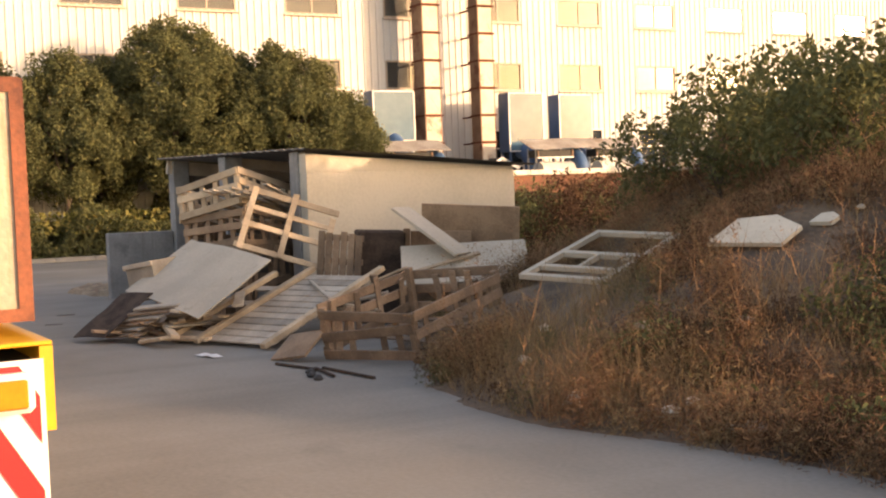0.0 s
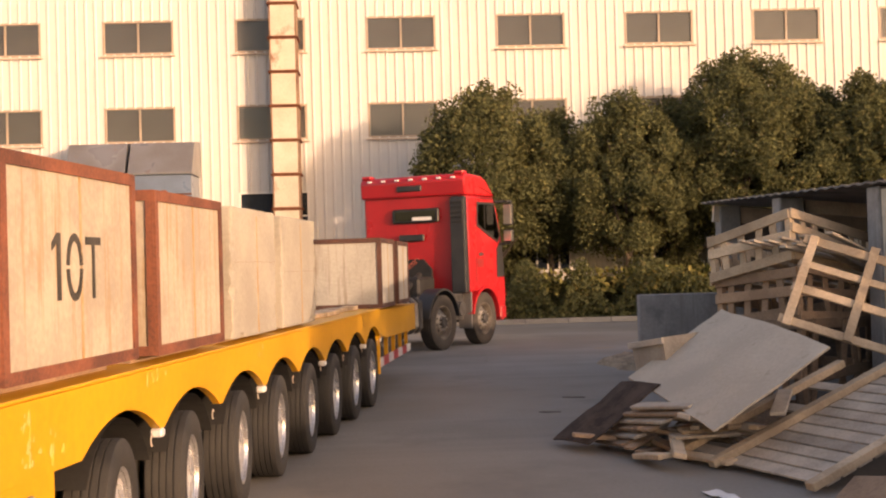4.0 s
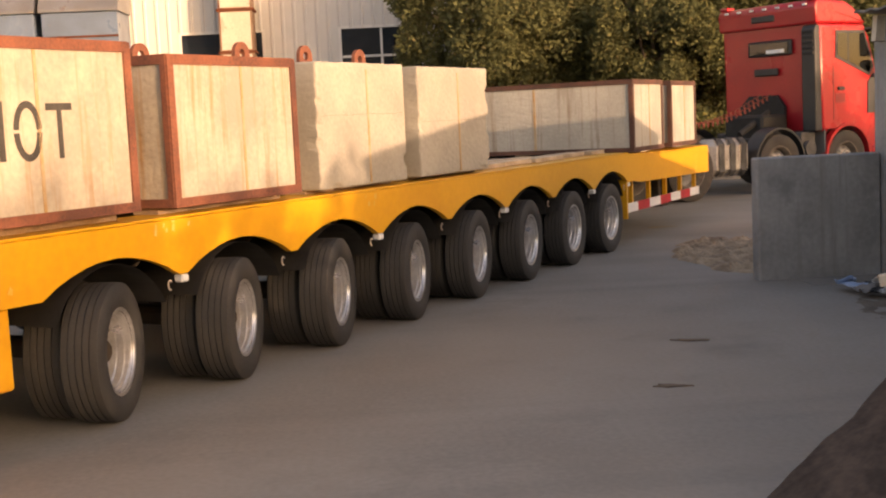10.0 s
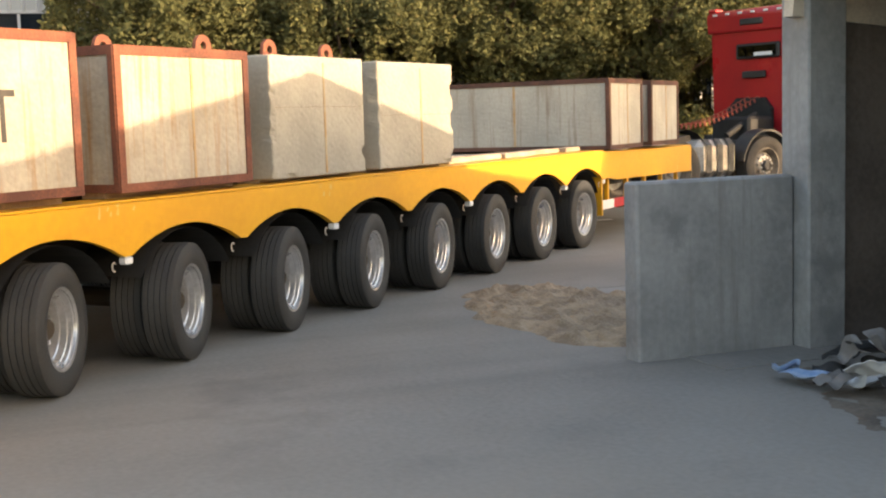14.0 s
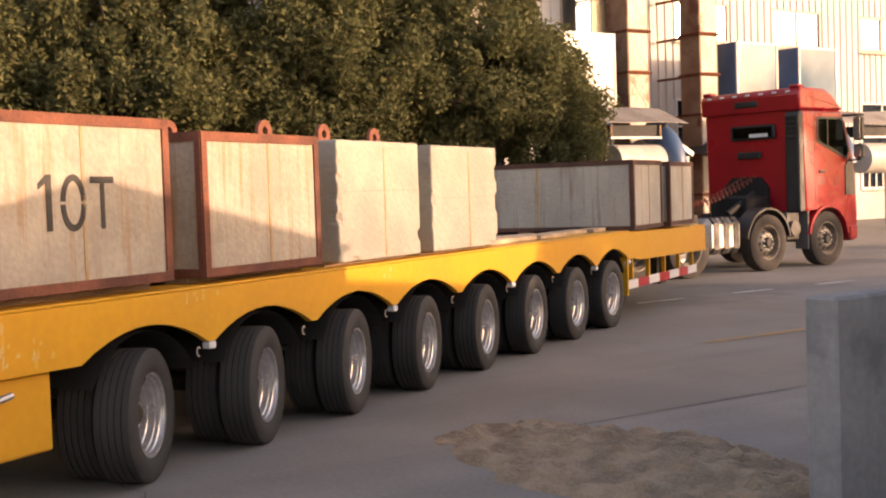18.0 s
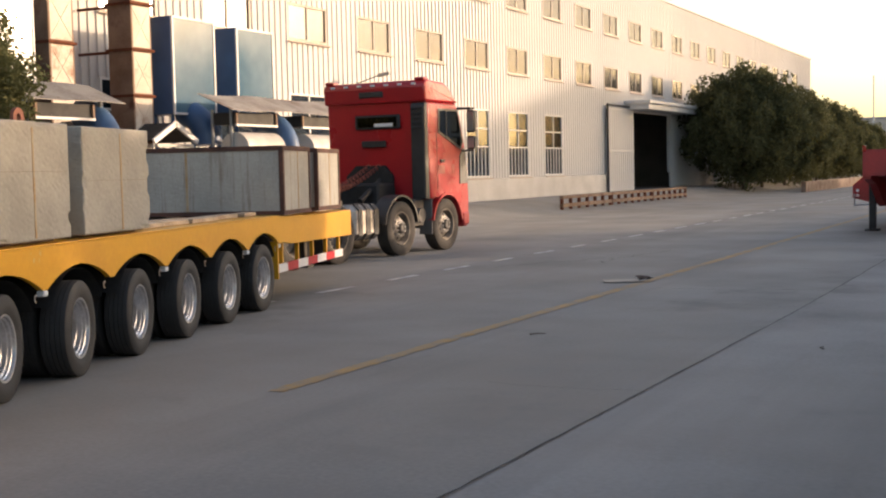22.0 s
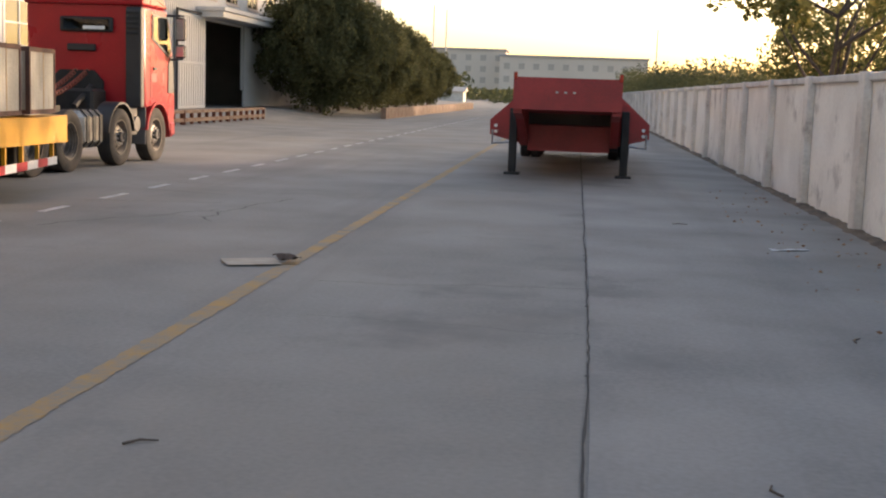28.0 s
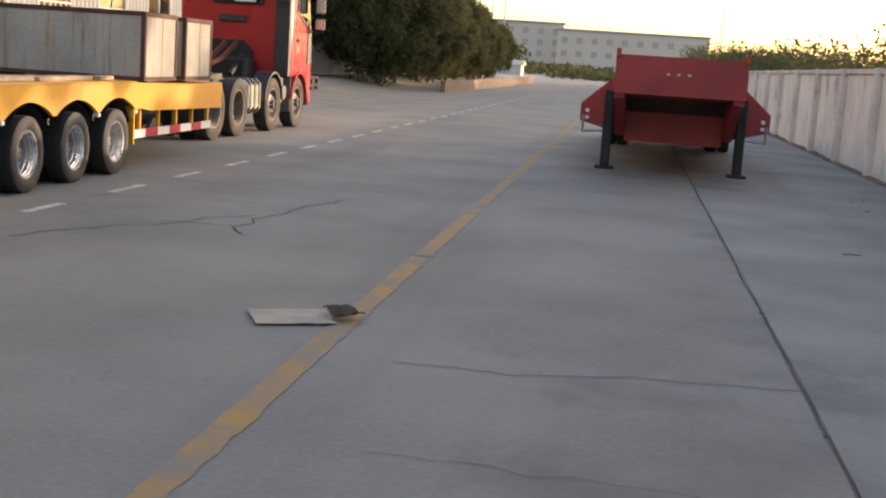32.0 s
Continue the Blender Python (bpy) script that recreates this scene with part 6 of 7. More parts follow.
def build_shed():
    s = thing("lean_to_shed", "small lean-to shed with a cream plastered end wall", "shed")
    for x in (SX0, -11.9, SX1 - 0.34):
        bm = bmesh.new()
        y = SY0 + (0.135 if x == SX0 else 0.0)
        bx(bm, x, x + 0.3, y, y + 0.3, -0.05, 2.3 + (0.12 if x == SX0 else 0.06 if x < -11 else 0), bevel=0.012)
        part("post", bm, M["render_grey"], s)
    bm = bmesh.new()
    bx(bm, SX1 - 0.03, SX1 + 0.2, SY0 + 0.02, SY1, -0.05, 2.0, bevel=0.01)
    prism(bm, [(SY0 + 0.02, 2.0), (SY1, 2.0), (SY1, 2.02), (SY0 + 0.02, 2.27)], "x", SX1 - 0.03, SX1 + 0.2)
    part("end_wall", bm, M["plaster"], s, "cream plastered end wall")
    # back and side wall are dark in colour to hold the inner shade
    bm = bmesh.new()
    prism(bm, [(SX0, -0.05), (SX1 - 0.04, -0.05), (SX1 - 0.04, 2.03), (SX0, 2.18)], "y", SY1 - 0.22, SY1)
    part("back_wall", bm, M["shed_inner_shade"], s, "back wall coloured dark for the shade inside")
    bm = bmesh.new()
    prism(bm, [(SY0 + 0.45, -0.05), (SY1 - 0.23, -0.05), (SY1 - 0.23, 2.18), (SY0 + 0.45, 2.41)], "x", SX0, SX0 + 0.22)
    part("side_wall", bm, M["shed_inner_shade"], s, "side wall coloured dark for the shade inside")
    vs, fs = [], []
    n = 110
    for i in range(n + 1):
        x = SX0 + 0.06 + (SX1 - SX0 + 0.34) * i / n
        dz = 0.009 * math.sin(i * math.tau / 5)
        dz += 0.15 * (1 - i / n)  # the eaves fall a little along the front
        vs += [(x, SY0 - 0.08, 2.315 + dz), (x, SY1 + 0.25, 2.03 + dz), (x, SY0 - 0.08, 2.333 + dz), (x, SY1 + 0.25, 2.048 + dz)]
    for i in range(n):
        a, b = 4 * i, 4 * i + 4
        fs += [(a, b, b + 1, a + 1), (a + 2, a + 3, b + 3, b + 2), (a, a + 2, b + 2, b), (a + 1, b + 1, b + 3, a + 3)]
    part("roof_sheet", raw("roof_sheet", vs, fs, M["asbestos"]), None, s)
    for x in (SX0 + 0.2, -11.75, SX1 - 0.2):
        bm = bmesh.new()
        bx(bm, x - 0.05, x + 0.05, SY0 + 0.05, SY1, 2.2, 2.29 + 0.15 * (SX1 - x) / (SX1 - SX0), m=pose(0, SY0, 2.25, -5.2, 0, 0) @ pose(0, -SY0, -2.25))
        part("rafter", bm, M["wood_grey"], s)
    # low wing wall reaching out from the corner post
    bm = bmesh.new()
    bx(bm, SX0 - 0.03, SX0 + 0.15, 7.54, SY0 + 0.13, -0.05, 1.16, bevel=0.015)
    part("wing_wall", bm, M["render_grey"], s, "low grey rendered wing wall")


build_shed()

# brick stack beside the shed
bs = thing("brick_stack", "low stack of red bricks behind the shed", "bricks")
for r in range(9):
    for c in range(7):
        bm = bmesh.new()
        o = 0.06 * (r % 2)
        bx(bm, -8.4, -8.28, 12.3 + c * 0.25 + o, 12.54 + c * 0.25 + o, r * 0.066, r * 0.066 + 0.06)
        part("brick", bm, M["brick_red"], bs)


# ---- timber pile ----
def crate(w, d, h, material, name, label, seed=0, worn=0.0):
    """An open slatted crate: corner posts, three rails a side, upright slats and a slatted floor; worn ones have slats askew or gone."""
    c = thing(name, label, "crate", group="crates in the pile")
    rng = random.Random(seed)

    def bar(nm, *a):
        b = bmesh.new()
        bx(b, *a, bevel=0.004)
        mid = Vector(((a[0] + a[1]) / 2, (a[2] + a[3]) / 2, (a[4] + a[5]) / 2))
        tilt = Matrix.Translation(mid) @ pose(0, 0, 0, *(rng.gauss(0, 1.2 + 4 * worn) for k in range(2))) @ Matrix.Translation(-mid)
        if nm != "corner_post":
            b.transform(tilt)
        part(nm, b, material, c)
    for x in (0, w - 0.07):
        for y in (0, d - 0.07):
            bar("corner_post", x, x + 0.07, y, y + 0.07, 0, h)
    for z in (0.0, h * 0.45, h - 0.1):
        bar("rail", 0, w, -0.024, 0, z, z + 0.1)
        bar("rail", 0, w, d, d + 0.024, z, z + 0.1)
        bar("rail", -0.024, 0, 0, d, z, z + 0.1)
        bar("rail", w, w + 0.024, 0, d, z, z + 0.1)
    for y in (0.001, d - 0.021):
        n = int(w / 0.19)
        for i in range(1, n):
            x = w * i / n + rng.gauss(0, 0.012)
            if rng.random() > 0.3 * worn:
                bar("slat", x - 0.04, x + 0.04, y, y + 0.02, 0.02, h - 0.02 + rng.uniform(-0.1, 0.08) * worn)
    for x in (0.001, w - 0.021):
        n = int(d / 0.19)
        for i in range(1, n):
            y = d * i / n + rng.gauss(0, 0.012)
            if rng.random() > 0.3 * worn:
                bar("slat", x, x + 0.02, y - 0.04, y + 0.04, 0.02, h - 0.02 + rng.uniform(-0.1, 0.08) * worn)
    n = int(d / 0.2)
    for i in range(n):
        y = d * (i + 0.5) / n
        if rng.random() > 0.4 * worn:
            bar("floor_board", 0.03, w - 0.03, y - 0.05, y + 0.05, 0.02, 0.04)
    return c


def spanned(a, b, c):
    """A pose with its corner at a, its x axis towards b, and c on the side of its y axis."""
    a, b, c = Vector(a), Vector(b), Vector(c)
    x = (b - a).normalized()
    z = x.cross(c - a).normalized()
    m = Matrix((x, z.cross(x), z)).transposed().to_4x4()
    m.translation = a
    return m


def plank(x, y, z, l, w, th, rot, material, label, name="plank"):
    b = bmesh.new()
    bx(b, -l / 2, l / 2, -w / 2, w / 2, -th / 2, th / 2, bevel=min(0.006, th / 4))
    o = tagged(part(name, b, material), label, "plank", "loose planks in the pile")
    o.matrix_basis = pose(x, y, z, *rot)
    return o


def settle(known, dx, dy):
    """Moves whatever was built since over the ground."""
    for ob in scene.objects:
        if ob.parent is None and ob.name not in known:
            ob.matrix_basis = Matrix.Translation((dx, dy, 0)) @ ob.matrix_basis


# stacked crates against the shed
known = {ob.name for ob in scene.objects}
c = crate(1.34, 1.06, 0.5, M["wood"], "slatted_crate", "open slatted pale pine crate stacked on others", 1, 0.25)
c.matrix_basis = pose(-9.26, 8.0, 1.43, -12.4, 9.8, 122.5) @ pose(0, 0, 0.2)
c = crate(1.32, 1.05, 0.5, M["wood_red"], "slatted_crate", "reddish slatted wooden crate under another crate", 2, 0.5)
c.matrix_basis = pose(-9.24, 8.02, 1.06, -6, 6, 122)
c = crate(1.35, 1.1, 1.04, M["wood_old"], "slatted_crate", "weathered dark slatted crate at the bottom of the stack", 3, 0.5)
c.matrix_basis = pose(-9.2, 8.02, 0.0, 0, 0, 120)
for i in range(9):
    plank(-9.75 + 0.05 * i, 8.3 + 0.06 * i, 1.62 + 0.02 * (i % 3), 1.5, 0.08, 0.025, (3 * i % 7 - 3, 16 - 2 * (i % 4), 96 + 9 * i % 40), M["wood_grey"], "loose slats lying in the crates")
settle(known, 0.4, -0.15)
# a slatted crate side leaning from the stack
cs = thing("crate_side", "pale slatted crate side leaning against the stack", "crate side")
for u0, u1, v0, v1, z in ((-0.02, 1.25, 0.0, 0.08, 0), (0, 1.22, 0.34, 0.42, 0), (0, 1.1, 0.6, 0.67, 0), (-0.03, 1.2, 0.84, 0.93, 0), (0.02, 0.1, -0.02, 0.93, 0.024), (0.55, 0.63, 0.0, 0.98, 0.024), (1.1, 1.18, -0.05, 0.78, 0.024)):
    b = bmesh.new()
    bx(b, u0, u1, v0, v1, z - 0.012, z + 0.0118, bevel=0.004)
    part("slat", b, M["wood"], cs)
cs.matrix_basis = spanned((-7.9, 7.37, 1.08), (-7.5, 8.4, 0.71), (-8.3, 7.5, 1.85))
# big pale board
known = {ob.name for ob in scene.objects}
b = bmesh.new()
bx(b, 0, 2.3, -1.12, 0, -0.01, 0.01, bevel=0.003)
bmesh.ops.subdivide_edges(b, edges=[e for e in b.edges if e.calc_length() > 0.5], cuts=8, use_grid_fill=True)
for vv in b.verts:
    k = noise.noise((vv.co.x * 2.5, vv.co.y * 2.5, 4))
    vv.co.z += 0.03 * math.sin(vv.co.x * 1.7) + 0.012 * k
    if vv.co.x > 2.28 or vv.co.y < -1.1 or vv.co.y > -0.02:
        vv.co.x += 0.03 * noise.noise((vv.co.y * 6, vv.co.x * 2, 1))
        vv.co.y += 0.02 * noise.noise((vv.co.x * 7, 3, vv.co.y))
o = tagged(part("plywood_board", b, M["board"]), "large pale board leaning on the pile, dirty in spots", "board")
o.matrix_basis = pose(-7.34, 6.75, 0.33, -33.4, -5.8, 185.7)
# dark sheet
b = bmesh.new()
bmesh.ops.create_grid(b, x_segments=12, y_segments=12, size=0.5)
for vv in b.verts:
    vv.co.x = (vv.co.x + 0.5) * 0.66
    vv.co.y = (vv.co.y + 0.5) * 0.88
    vv.co.z = 0.009 * math.sin(vv.co.x * 7) + 0.007 * math.sin(vv.co.y * 8 + vv.co.x * 3)
    vv.co.x += 0.035 * noise.noise((vv.co.y * 6, 0, 2))
bmesh.ops.solidify(b, geom=b.faces, thickness=0.012)
o = tagged(part("tar_sheet", b, M["tar_sheet"], smooth=True), "dark brown bent sheet lying over broken timber", "sheet")
o.matrix_basis = pose(-9.13, 5.74, 0.06, 32.3, -3.3, 20.2)
rng = random.Random(21)
# broken timber heaped under the board, the sheet and the crates
for i in range(40):
    u = rng.random()
    x, y = -9.2 + 1.3 * u + rng.uniform(-0.2, 0.2), 6.4 + rng.uniform(-0.05, 1.1)
    top = 0.06 + 0.42 * max(0.0, min(1.0, (y - 6.2) / 1.2))
    plank(x, y, rng.uniform(0.03, top), rng.uniform(0.5, 1.1), rng.uniform(0.07, 0.13), rng.uniform(0.02, 0.05), (rng.uniform(-10, 10), rng.uniform(-12, 12), rng.uniform(0, 180)), M[rng.choice(("wood_grey", "wood_red", "wood"))], "broken grey-brown timber in the pile")
for i in range(6):
    plank(-8.72 + 0.09 * i, 6.22 + 0.07 * i, 0.08 + 0.07 * i, 0.75, 0.12, 0.03, (14, -5, 8 + 4 * i), M[("wood_red", "wood_grey")[i % 2]], "short brown board beneath the dark sheet")
for i in range(12):
    plank(-8.2 + rng.uniform(0, 1.6), 8.35 + rng.uniform(-0.2, 0.5), 0.3 + rng.uniform(0, 0.4), rng.uniform(0.6, 1.3), rng.uniform(0.04, 0.1), 0.03, (rng.uniform(-14, 14), rng.uniform(-20, 20), rng.uniform(-30, 60)), M[rng.choice(("wood_grey", "wood_red", "wood"))], "thin broken slats on the pile")
# small open box beside the board
ob = thing("wooden_box", "small open wooden box leaning in the pile", "box")
one_by_one("box_side", [(0, 0.66, 0, 0.02, 0, 0.5), (0, 0.02, 0.02, 0.5, 0, 0.5), (0.64, 0.66, 0.02, 0.5, 0, 0.5), (0.02, 0.64, 0.48, 0.5, 0, 0.5)], M["wood_grey"], ob)
one_by_one("rim", [(-0.03, 0.69, -0.03, 0.0, 0.44, 0.5)], M["wood_grey"], ob, 0.004)
ob.matrix_basis = pose(-9.94, 6.71, 0.36, 5.4, -7.0, 14.7)
# long slatted panel lying on the pile's edge
sp = thing("slatted_hurdle", "long slatted wooden hurdle lying on the pile", "hurdle")
for i in range(12):
    b = bmesh.new()
    bx(b, 0.04 + i * 0.152, 0.17 + i * 0.152, -1.2, 0.04, 0, 0.02, bevel=0.004)
    part("slat", b, M["wood_grey"], sp)
for yy, l in ((0.55, 1.8), (0.0, 1.95), (-1.17, 2.0)):
    b = bmesh.new()
    bx(b, -0.08, l, yy - 0.045, yy + 0.045, 0.021, 0.085, bevel=0.006)
    part("bearer", b, M["wood"], sp)
one_by_one("slat", [(0.1 + i * 0.42, 0.22 + i * 0.42, 0.05, 0.52, 0.002, 0.02) for i in range(4)], M["wood_grey"], sp)
sp.matrix_basis = pose(-7.57, 6.86, 0.03, -0.1, -20.4, 109.8)
# tipped crate in front, with a slab of board at its foot
c = crate(1.2, 1.55, 0.5, M["wood_old"], "slatted_crate", "large dark broken slatted crate tipped among dry weeds", 4, 1.0)
c.matrix_basis = pose(-5.35, 7.44, 0.04, 12, 1.4, 24.8)
b = bmesh.new()
bx(b, -0.26, 0.26, -0.2, 0.2, -0.015, 0.015, bevel=0.005)
o = tagged(part("chipboard", b, M["wood_red"]), "brown chipboard piece propped at the pile's foot", "board")
o.matrix_basis = pose(-5.5, 7.2, 0.15, 35, -8, 20)
for x, y, l, rz in ((-4.9, 6.95, 1.0, 12), (-4.4, 7.0, 0.8, -8), (-4.2, 7.15, 1.2, 5)):
    plank(x, y, 0.018, l * 0.8, 0.03, 0.025, (0, 0, rz), M["tar_sheet"], "dark lath on the concrete before the pile")
for x, y in ((-4.3, 6.82), (-4.1, 6.8), (-4.5, 6.9)):
    b = bmesh.new()
    bmesh.ops.create_icosphere(b, subdivisions=2, radius=0.07)
    for vv in b.verts:
        vv.co *= 0.75 + 0.5 * noise.noise(vv.co * 14 + Vector((x, y, 0)))
        vv.co.z *= 0.5
    o = tagged(part("charred_lump", b, M["dark"]), "small charred lump on the concrete", "debris", "charred lumps")
    o.matrix_basis = pose(x, y, 0.02)
# boards behind
b = bmesh.new()
bx(b, -0.15, 1.45, -0.02, 0.85, -0.009, 0.009, bevel=0.003)
o = tagged(part("plywood_board", b, M["board"]), "pale board lying on the broken crate", "board")
o.matrix_basis = Matrix.Translation((-0.85, 0.36, 0)) @ spanned((-6.2, 9.05, 0.56), (-5.7, 10.0, 0.58), (-6.5, 9.55, 0.86))
b = bmesh.new()
bx(b, 0, 1.9, 0, 0.05, 0, 0.03, bevel=0.004)
o = tagged(part("plank", b, M["wood"]), "pale narrow lath along the board's edge", "plank", "loose planks in the pile")
o.matrix_basis = Matrix.Translation((-0.85, 0.36, 0)) @ spanned((-6.1, 8.15, 0.52), (-6.2, 9.9, 0.84), (-6.4, 9.3, 0.85))
b = bmesh.new()
bx(b, 0, 1.15, 0, 0.36, -0.02, 0.02, bevel=0.004)
o = tagged(part("leaning_board", b, M["board"]), "pale board leaning down from the shed wall", "board", "boards against the shed")
o.matrix_basis = pose(-7.89, 9.56, 1.48, 0.6, 31.5, 24.6)
b = bmesh.new()
bx(b, 0, 1.3, -0.015, 0.015, -0.9, 0.6, bevel=0.004)
o = tagged(part("leaning_board", b, M["wood_red"]), "brown board leaning against the shed wall", "board", "boards against the shed")
o.matrix_basis = pose(-8.2, 10.16, 0.95, 14, 4, 52)
b = bmesh.new()
bx(b, 0, 0.62, 0, 0.42, -0.75, 0.46, bevel=0.02)
o = tagged(part("dark_box", b, M["tar_sheet"]), "dark boxy scrap cabinet in the pile", "box")
o.matrix_basis = pose(-8.1, 9.15, 0.75, 2, 3, 72)
b = bmesh.new()
bx(b, 0, 0.8, 0, 0.03, -0.7, 0.44, bevel=0.008)
bx(b, -0.1, -0.01, -0.05, 0.02, -0.7, 0.47, bevel=0.008)
o = tagged(part("leaning_board", b, M["wood_old"]), "grey-brown board standing beside the dark box", "board", "boards against the shed")
o.matrix_basis = pose(-7.95, 9.85, 0.74, -4, 2, 66)
sp = thing("small_pallet", "small dark-brown pallet standing on edge", "pallet")
for i in range(6):
    b = bmesh.new()
    bx(b, i * 0.105, i * 0.105 + 0.09, 0, 0.02, -0.6, 0.52 - 0.02 * (i % 3), bevel=0.004)
    part("slat", b, M["wood_old"], sp)
for zz in (-0.4, 0.1, 0.4):
    b = bmesh.new()
    bx(b, 0, 0.61, 0.021, 0.08, zz, zz + 0.08, bevel=0.004)
    part("bearer", b, M["wood_old"], sp)
sp.matrix_basis = pose(-8.3, 8.66, 0.72, -4, 4, 40)
# the pale open window frame on the mound's foot
wf = thing("window_frame_scrap", "weathered pale wooden window frame with open panes lying on weeds", "window frame")
for a in ((0, 1.55, 0, 0.07), (0, 1.55, 1.0, 1.07), (0, 0.07, 0.07, 1.0), (1.48, 1.55, 0.07, 1.0), (0.74, 0.82, 0.07, 1.0), (0.3, 0.36, 0.07, 1.0), (0.36, 0.74, 0.5, 0.54)):
    b = bmesh.new()
    bx(b, a[0], a[1], a[2], a[3], -0.03, 0.03, bevel=0.006)
    part("bar", b, M["board"], wf)
wf.matrix_basis = Matrix.Translation((-0.85, 0.36, 0)) @ spanned((-3.67, 8.93, 0.76), (-4.2, 10.42, 1.17), (-2.5, 8.97, 0.62))


settle(known, 0.85, -0.36)


# ---- weedy rubble mound ----
def mound_z(x, y):
    foot = 7.25 + 0.2 * math.sin(x * 1.3) + max(0, -x - 3.2) * 0.55
    t = max(0.0, y - foot)
    h = 2.1 * (1 - math.exp(-t / 2.6))
    h *= min(1, max(0, (x + 8.15) / 2.0))
    h *= 1 - 0.42 * min(1, max(0, (-x - 1.8) / 2.2)) * min(1, max(0, (13 - y) / 2.0))
    u = -0.695 * x + 0.719 * y
    h *= min(1, max(0.1, (u - 5.4) / 3.6))
    if x > 9:
        h *= max(0, 1 - (x - 9) / 4)
    if y > 19:
        h *= max(0, 1 - (y - 19) / 5)
    return h + (0.16 * noise.noise((x * 0.9, y * 0.9, 0)) + 0.07 * noise.noise((x * 3, y * 3, 5))) * min(1, h * 2)


def bare(x, y):
    """Where crate, window frame and slab have pressed the weeds down."""
    return ((x > -5.6) & (x < -3.0) & (y > 8.5) & (y < 11.2)) | ((x < -4.2) & (y < 9.3)) | ((x + 1.6) ** 2 + (y - 10.0) ** 2 < 0.3)


def build_mound():
    vs, fs = [], []
    nx, ny = 84, 72
    for j in range(ny + 1):
        for i in range(nx + 1):
            x, y = -8.2 + 21.4 * i / nx, 6.6 + 17.6 * j / ny
            vs.append((x, y, mound_z(x, y) - 0.02))
    for j in range(ny):
        for i in range(nx):
            a = j * (nx + 1) + i
            fs.append((a, a + 1, a + nx + 2, a + nx + 1))
    me = raw("rubble_mound", vs, fs, M["soil"])
    for p in me.polygons:
        p.use_smooth = True
    tagged(new("rubble_mound", me), "brown earth and rubble mound overgrown with dry weeds", "mound", kind="structure")
    rng = np.random.default_rng(17)
    # dry stalks
    n = 90000
    x = rng.uniform(-8.0, 3.5, n)
    y = 7.2 + rng.uniform(0, 1, n) ** 1.3 * 8
    z = np.array([mound_z(a, b) for a, b in zip(x, y)])
    patch = np.array([noise.noise((a * 0.8, b * 0.8, 9)) for a, b in zip(x, y)])
    clear = bare(x, y)
    keep = (z > 0.03) & ~clear & (rng.uniform(-0.5, 0.5, n) < patch + 0.1)
    x, y, z, patch = x[keep], y[keep], z[keep], patch[keep]
    n = len(x)
    h = rng.uniform(0.08, 0.42, n) * (1 + 0.7 * patch)
    lean = rng.normal(0, 0.45, (n, 2)) * h[:, None]
    w = rng.uniform(0.0015, 0.004, n)
    an = rng.uniform(0, math.tau, n)
    v = np.zeros((n, 3, 3))
    v[:, 0] = np.stack([x - w * np.cos(an), y - w * np.sin(an), z - 0.05], 1)
    v[:, 1] = np.stack([x + w * np.cos(an), y + w * np.sin(an), z - 0.05], 1)
    v[:, 2] = np.stack([x + lean[:, 0], y + lean[:, 1], z + h], 1)
    f = (np.arange(n)[:, None] * 3 + np.array([0, 1, 2])).tolist()
    tagged(new("dry_grass", raw("dry_grass", v.reshape(-1, 3).tolist(), f, M["leaf_straw"])), "dry straw-coloured grass and weed stalks on the mound", "grass", kind="stuff")
    # withered bushy weeds: clumps of small leaves in three tints
    for name, mt, count, seed, lab in (("withered_weeds", "leaf_dry", 950, 1, "withered reddish-brown bushy weeds on the mound"), ("brown_weeds", "leaf_brown", 950, 4, "dark brown withered bushes on the mound"), ("straw_weeds", "leaf_straw", 420, 2, "pale dry bushy weeds on the mound"), ("olive_weeds", "leaf", 110, 3, "olive-green bushy weeds on the mound")):
        cx = rng.uniform(-7.6, 3.2, count * 3)
        cy = 7.35 + rng.uniform(0, 1, count * 3) ** 1.2 * 7
        pz = np.array([noise.noise((a * 0.6, b * 0.6, 20 + 3 * seed)) for a, b in zip(cx, cy)])
        cz = np.array([mound_z(a, b) for a, b in zip(cx, cy)])
        clear = bare(cx, cy)
        ok = np.where((cz > 0.02) & ~clear & (pz > -0.12))[0][:count]
        r = rng.uniform(0.1, 0.3, len(ok))
        o = rng.normal(size=(len(ok), 190, 3))
        o /= np.linalg.norm(o, axis=2)[:, :, None]
        o *= rng.uniform(0, 1, (len(ok), 190, 1)) ** 0.4
        p = (np.stack([cx[ok], cy[ok], cz[ok] + 0.3 * r], 1)[:, None] + o * r[:, None, None]).reshape(-1, 3)
        vv, ff = quads(rng, p, 0.026, wide=0.13)
        tagged(new(name, raw(name, vv.tolist(), ff.tolist(), M[mt])), lab, "weeds", kind="stuff")
    # tall branching stalks
    n = 620
    x, y = rng.uniform(-7.6, 3.0, n), 7.4 + rng.uniform(0, 1, n) ** 1.15 * 6.5
    z = np.array([mound_z(a, b) for a, b in zip(x, y)])
    ok = (z > 0.05) & ~bare(x, y) & ~((x > -6.0) & (x < -1.6) & (y > 7.6) & (y < 11.3))
    root = np.stack([x, y, z], 1)[ok]
    n, twigs = len(root), 11
    up = rng.normal(0, 0.22, (n, 3))
    up[:, 2] = 1
    up *= rng.uniform(0.25, 0.75, n)[:, None]
    at = rng.uniform(0.25, 0.95, (n, twigs, 1))
    at[:, 0] = 0
    start = root[:, None] + up[:, None] * at
